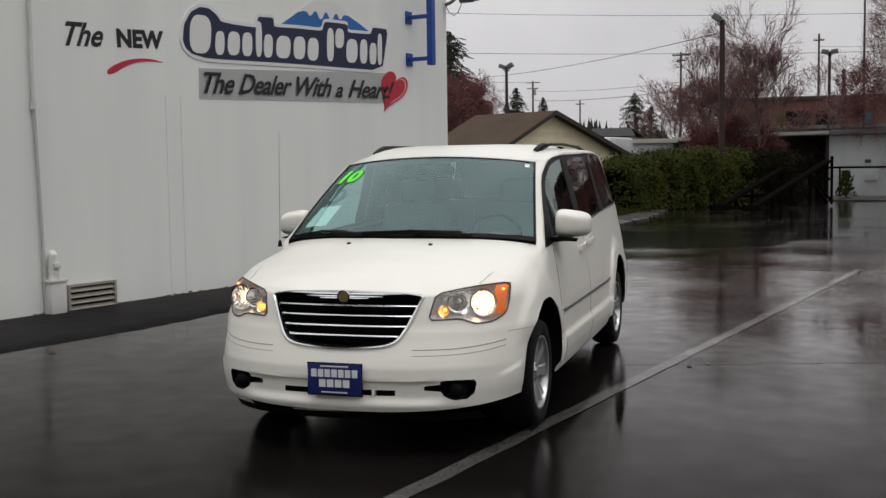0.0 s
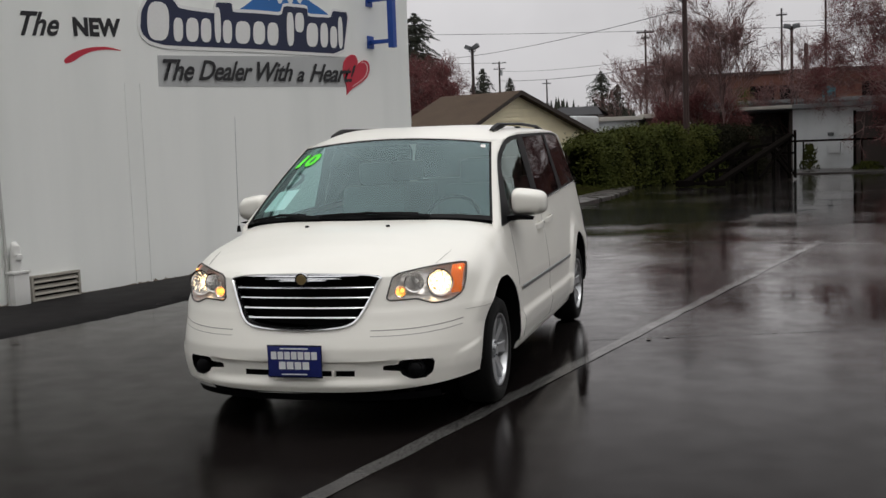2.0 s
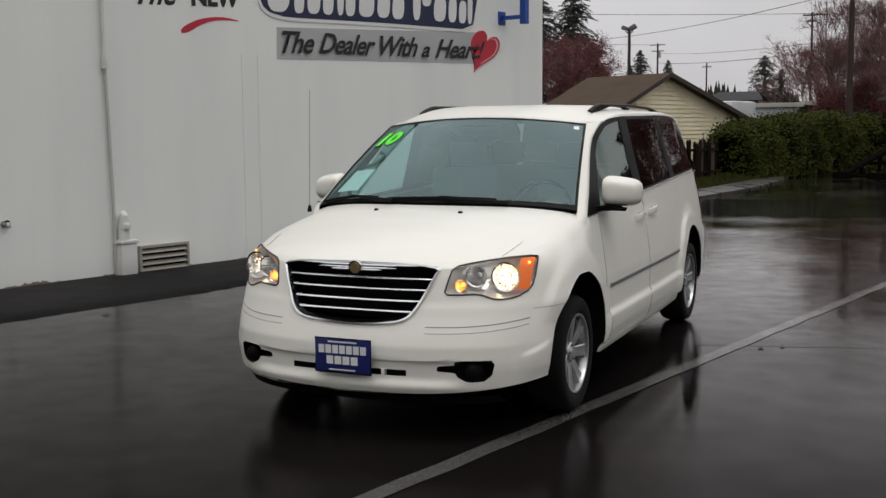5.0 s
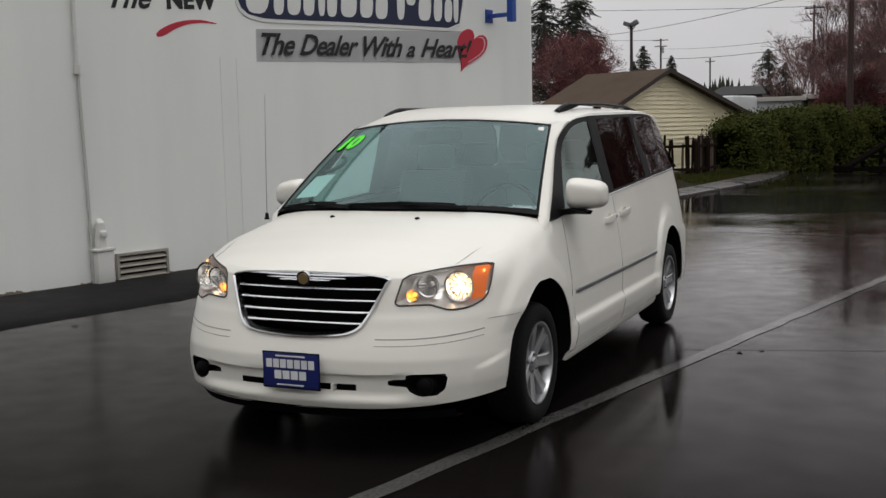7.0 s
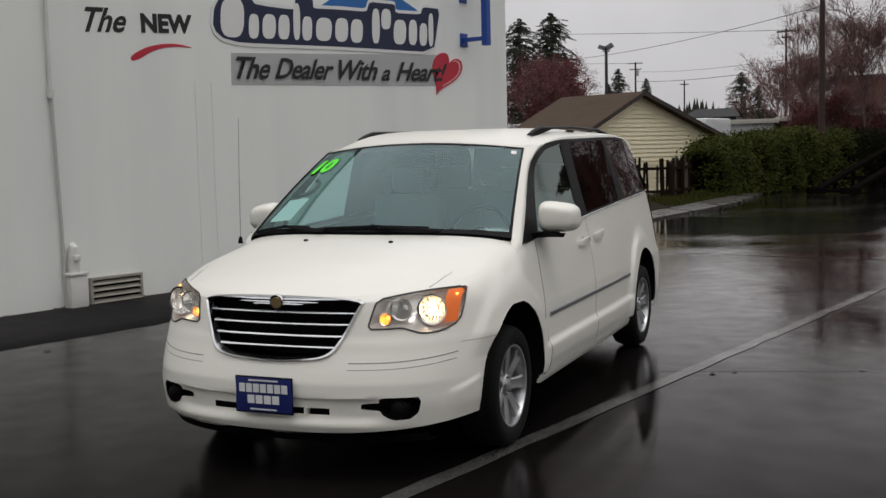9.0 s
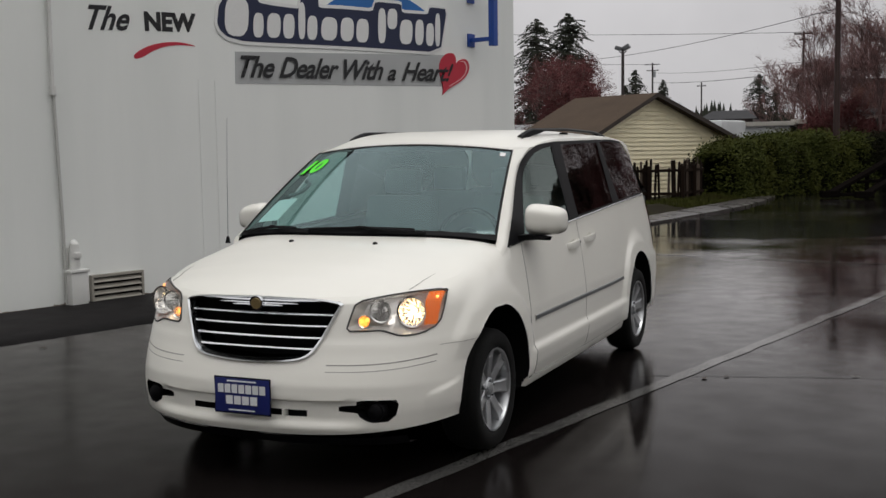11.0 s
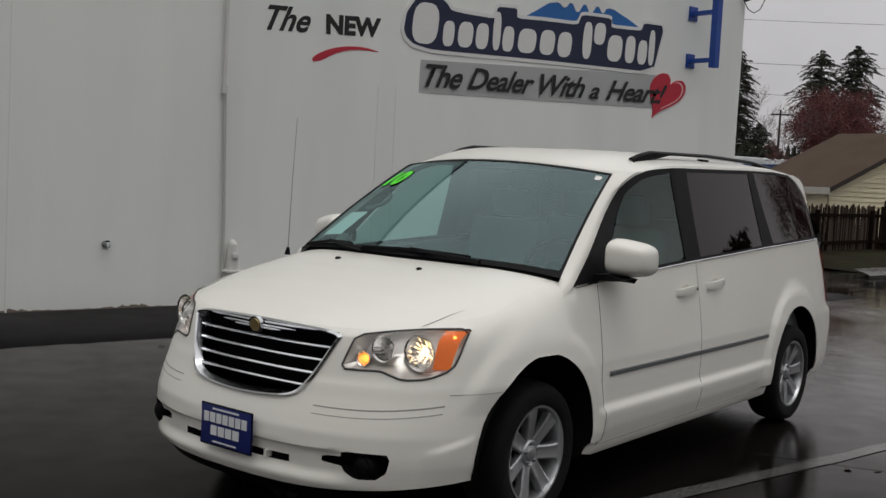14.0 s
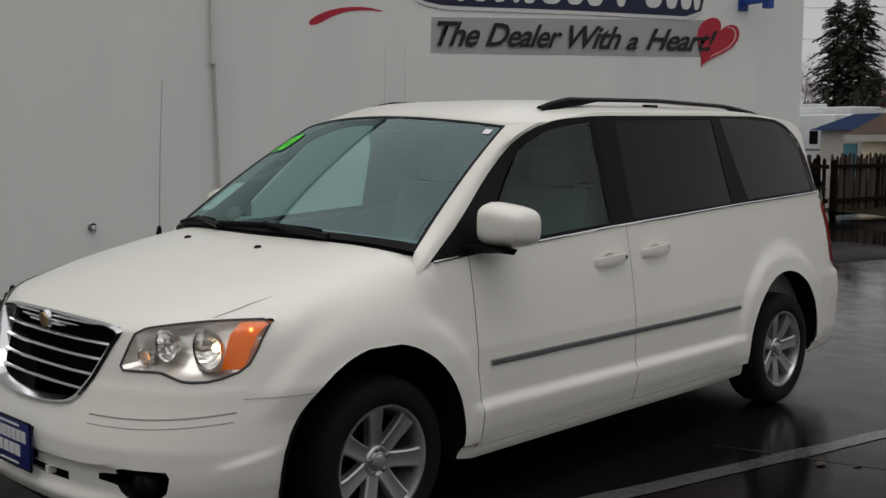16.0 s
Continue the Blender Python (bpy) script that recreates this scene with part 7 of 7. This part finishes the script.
# ---- far buildings ----


def hall(name, x0, x1, y0, y1, h, mat, roof_mat, label, rows, lip=0.25):
    t = thing(name, Matrix.Identity(4), label, "building")
    part("wall", boxed(x0, x1, y0, y1, -0.1, h, 0.02), mat, t, smooth=False)
    part("roof", boxed(x0 - lip, x1 + lip, y0 - lip, y1 + lip, h, h + 0.22, 0.02), roof_mat, t, smooth=False)
    for a, b, c, d, m in rows:
        part("window", boxed(a, b, y0 - 0.06, y0 - 0.003, c, d, 0.01), m, t, smooth=False)
    return t


hall("warehouse", -1.5, 17, 74, 86, 6.0, M_BRICKRED, M_BARGE, "long rust-red warehouse with dark openings", [(2.6, 4.2, 4.1, 5.2, M_DARK), (4.6, 5.9, 4.1, 5.2, M_DARK), (7.4, 8.3, 4.0, 5.0, M_TEAL), (10, 12, 4.0, 5.2, M_DARK)])
hall("store_shed", -0.5, 18, 66, 72, 3.7, M_GREYROOF, M_GREYROOF, "low grey flat-roofed store", [(5.5, 7.0, 2.2, 3.2, M_DARK)])
hall("white_shed", -6.45, -3.15, 52, 56, 2.72, M_SHEDWHITE, M_FASCIA, "small white metal shed behind the hedge", [])
hall("lean_to", -2.85, -1.55, 52.2, 56, 2.80, M_BARGE, M_FASCIA, "dark open lean-to beside a white shed", [])
far_house = thing("far_house", Matrix.Translation((-16.2, 100, 0)), "distant bungalow with a dark grey roof", "house")
part("wall", boxed(0, 4.6, 0, 5, 0, 4.45), M_BARGE, far_house, smooth=False)
bm = bmesh.new()
grid(bm, [[(-0.5, -0.6, 4.45), (5.1, -0.6, 4.45)], [(0.5, 2.5, 5.35), (4.2, 2.5, 5.35)], [(-0.5, 5.6, 4.45), (5.1, 5.6, 4.45)]])
part("roof", bm, M_FELT, far_house, smooth=False)

blue = thing("site_office", Matrix.Translation((-17.2, 42.4, 0)) @ Matrix.Rotation(radians(-28), 4, 'Z'), "white hut with a blue metal roof", "hut")
part("wall", boxed(0, 5.0, 0, 3, 0, 1.95), M_FASCIA, blue, smooth=False)
bm = bmesh.new()
grid(bm, [[(-0.3, -0.4, 1.90), (5.3, -0.4, 1.90)], [(0.3, 1.5, 2.62), (5.3, 1.5, 2.62)], [(-0.3, 3.4, 1.90), (5.3, 3.4, 1.90)]])
part("roof", bm, M_BLUEROOF, blue, smooth=False)
for a, b in ((1.6, 2.4), (3.0, 3.9)):
    part("door", boxed(a, b, -0.05, -0.003, 0.1, 1.35), M_TEAL, blue, smooth=False)


def trailer(x, y, L, h, ang, label):
    t = thing("camper_trailer", pose(x, y, 0, 0, 0, ang), label, "trailer", "parked campers")
    part("body", boxed(0, L, 0, 2.3, 0.5, h, 0.14), M_SHEDWHITE, t)
    part("roof_unit", boxed(L * 0.4, L * 0.55, 0.7, 1.5, h, h + 0.22, 0.05), M_SHEDWHITE, t)
    for k in range(3):
        part("window", boxed(0.7 + k * L / 3.4, 1.25 + k * L / 3.4, -0.02, -0.003, 1.3, 1.9, 0.006), M_DARK, t, smooth=False)
    part("stripe", boxed(0.1, L - 0.1, -0.015, -0.002, 1.0, 1.1), M_GREYROOF, t, smooth=False)
    for xw in (L * 0.45, L * 0.55):
        part("wheel", lathe(bmesh.new(), [(-0.1, 0.1), (-0.1, 0.33), (0.1, 0.33), (0.1, 0.1)], 20, Matrix.Translation((xw, 0.05, 0.33)) @ Matrix.Rotation(radians(90), 4, 'Z')), M_RUBBER, t)
    for xw in (L * 0.12, L * 0.9):
        part("leg", boxed(xw - 0.05, xw + 0.05, 0.2, 0.3, 0.0, 0.52), M_STEEL, t, smooth=False)


trailer(-22.0, 45.5, 5.5, 2.62, -24, "white camper trailer with dark windows")
trailer(-25.0, 51.0, 7.0, 3.1, -22, "white camper trailer behind a hut")
trailer(-17.8, 50.0, 6.0, 3.05, -20, "white camper trailer behind a hut")
trailer(-11.0, 47.0, 6.0, 2.9, -20, "white camper trailer behind the garage")


# ---- poles, lamps and wires ----
def lamp_post(x, y, h, heads, label, mat, r=0.10, k=1.0):
    t = thing("lamp_post", pose(x, y, 0), label, "lamp post")
    part("pole", tube(bmesh.new(), [(0, 0, 0), (0, 0, h * 0.5), (0, 0, h)], [r, r * 0.85, r * 0.7], 8), mat, t)
    part("base", boxed(-r * 1.8, r * 1.8, -r * 1.8, r * 1.8, 0, 0.25, 0.03), M_CONCRETE, t)
    for sx, up in heads:
        bm = bmesh.new()
        box(bm, 0.05 * k, 0.42 * k, -0.17 * k, 0.17 * k, -0.10 * k, 0.12 * k, 0.03, Matrix.Translation((0, 0, h - 0.05)) @ Matrix.Rotation(0 if sx > 0 else math.pi, 4, 'Z') @ Matrix.Rotation(radians(-up), 4, 'Y'))
        part("lamp_head", bm, M_FLOOD, t)
        part("arm", tube(bmesh.new(), [(0, 0, h - 0.25 * k), (sx * 0.2 * k, 0, h - 0.1 * k)], 0.03 * k, 6), M_FLOOD, t)


def utility_pole(x, y, h, arms, label, r=0.10, drum=False):
    t = thing("utility_pole", pose(x, y, 0), label, "pole")
    part("pole", tube(bmesh.new(), [(0, 0, 0), (0, 0, h)], [r, r * 0.65], 8), M_POLE, t)
    for z, w in arms:
        arm = part("cross_arm", boxed(-w, w, -0.05, 0.05, h - z - 0.05, h - z + 0.05, 0.01), M_POLE, t, smooth=False)
        for k in (-0.85, -0.4, 0.4, 0.85):
            part("insulator", tube(bmesh.new(), [(k * w, 0, h - z + 0.06), (k * w, 0, h - z + 0.17)], 0.03, 6), M_STEEL, arm)
    if drum:
        part("transformer", tube(bmesh.new(), [(0.26, 0, h - 1.9), (0.26, 0, h - 1.1)], 0.18, 12), M_STEEL, t)


lamp_post(-23.7, 98.8, 11.4, ((-1, 20), (1, 30)), "dark parking lamp post with two heads", M_POLE, 0.20, 1.8)
lamp_post(0.15, 35.9, 6.9, ((-1, 35),), "rusty brown lamp post with one angled head", M_POLERED, 0.13)
lamp_post(4.65, 53.8, 7.3, ((-1, 8), (1, 8)), "reddish lamp post with two heads", M_POLERED, 0.10)
utility_pole(-30.2, 140, 13.3, ((0.2, 1.0), (1.0, 0.8)), "timber utility pole with a transformer", 0.17, True)
utility_pole(-4.6, 73.5, 9.6, ((0.2, 0.62), (0.6, 0.3)), "timber utility pole with a cross arm")
utility_pole(5.05, 83.8, 11.6, ((0.5, 0.4),), "tall slim timber utility pole", 0.11)
utility_pole(5.67, 60, 6.86, (), "short dark timber post behind the workshop", 0.17)
utility_pole(6.74, 60, 11.8, (), "slim dark timber pole behind the workshop", 0.08)
utility_pole(-23.7, 140, 10.5, ((0.5, 0.6),), "distant small utility pole", 0.14)
utility_pole(-21.4, 61.2, 6.4, ((0.3, 0.6),), "small utility pole before conifers", 0.10)


def wire(a, b, sag, r, c=None):
    pts = []
    a, b = Vector(a), Vector(b)
    for k in range(17):
        t = k / 16
        pts.append(a + (b - a) * t - Vector((0, 0, sag * 4 * t * (1 - t))))
    o = part("power_line", tube(bmesh.new(), pts, r * 0.7, 4), M_WIRE)
    tagged(o, "thin black overhead power line between poles", "cable", "overhead lines")


wire((-15.6, 60, 7.2), (0.1, 35.9, 6.45), 0.22, 0.018)
wire((0.2, 35.9, 6.3), (4.65, 53.8, 5.9), 0.5, 0.016)
wire((-45, 66, 11.4), (-4.6, 73.5, 9.5), 0.3, 0.022)
wire((-4.6, 73.5, 9.5), (30, 70, 9.3), 0.5, 0.022)
wire((-30.2, 140, 12.0), (-4.6, 73.5, 7.5), 0.3, 0.024)
wire((-30.2, 140, 10.7), (-4.6, 73.5, 6.9), 0.3, 0.036)
wire((-4.6, 73.5, 6.9), (5.05, 83.8, 9.2), 0.5, 0.03)
wire((5.05, 83.8, 10.6), (30, 80, 10.8), 0.5, 0.02)
wire((-40, 60, 13.5), (6.74, 60, 9.95), 0.5, 0.016)
wire((6.74, 60, 9.95), (30, 63, 8.6), 0.4, 0.016)
wire((-90, 110, 16.0), (-30.2, 140, 13.1), 0.6, 0.028)

# trees beyond the car park, mirrored in the side glass
for k, (x, y, h, r) in enumerate(((14.0, 51, 7.4, 4.0), (18.5, 48.5, 8.7, 4.4), (23, 46, 9.4, 4.4), (27, 42, 8.6, 4.4), (31.5, 38, 9.4, 4.2), (35, 33.5, 9.0, 4.2), (38, 28, 8.8, 4.2))):
    shrub(x, y, h, r, 70 + k, "broad brown winter tree across the car park", M_BROWNLEAF, 4200, 4.2, "broad_tree", "tree")

# fallen leaves on the wet ground
LEAVES = ((-3.66, 1.57, 0.001), (2.55, 2.53, 0.004), (1.61, 2.15, 0.004), (1.74, 2.25, 0.004), (-3.1, -0.4, 0.001))
rg = random.Random(17)
bm = bmesh.new()
tip = [(-0.045, 0, 0.002), (-0.02, 0.022, 0.006), (0.015, 0.024, 0.007), (0.045, 0.004, 0.004), (0.012, -0.022, 0.008), (-0.022, -0.020, 0.005)]
vs = [bm.verts.new(p) for p in tip]
mid_v = bm.verts.new((0, 0, 0.012))
for a, b in zip(vs, vs[1:] + vs[:1]):
    bm.faces.new((a, b, mid_v))
leaf_me = bpy.data.meshes.new("fallen_leaf")
bm.to_mesh(leaf_me)
bm.free()
leaf_me.materials.append(M_FALLEN)
for x, y, z in LEAVES:
    o = new("fallen_leaf", leaf_me)
    o.matrix_basis = Matrix.Translation((x, y, z)) @ Matrix.Rotation(rg.uniform(0, 6.28), 4, 'Z') @ Matrix.Scale(rg.uniform(0.6, 1.0), 4)
    tagged(o, "small wet brown leaf fallen on asphalt", "leaf", "fallen leaves")
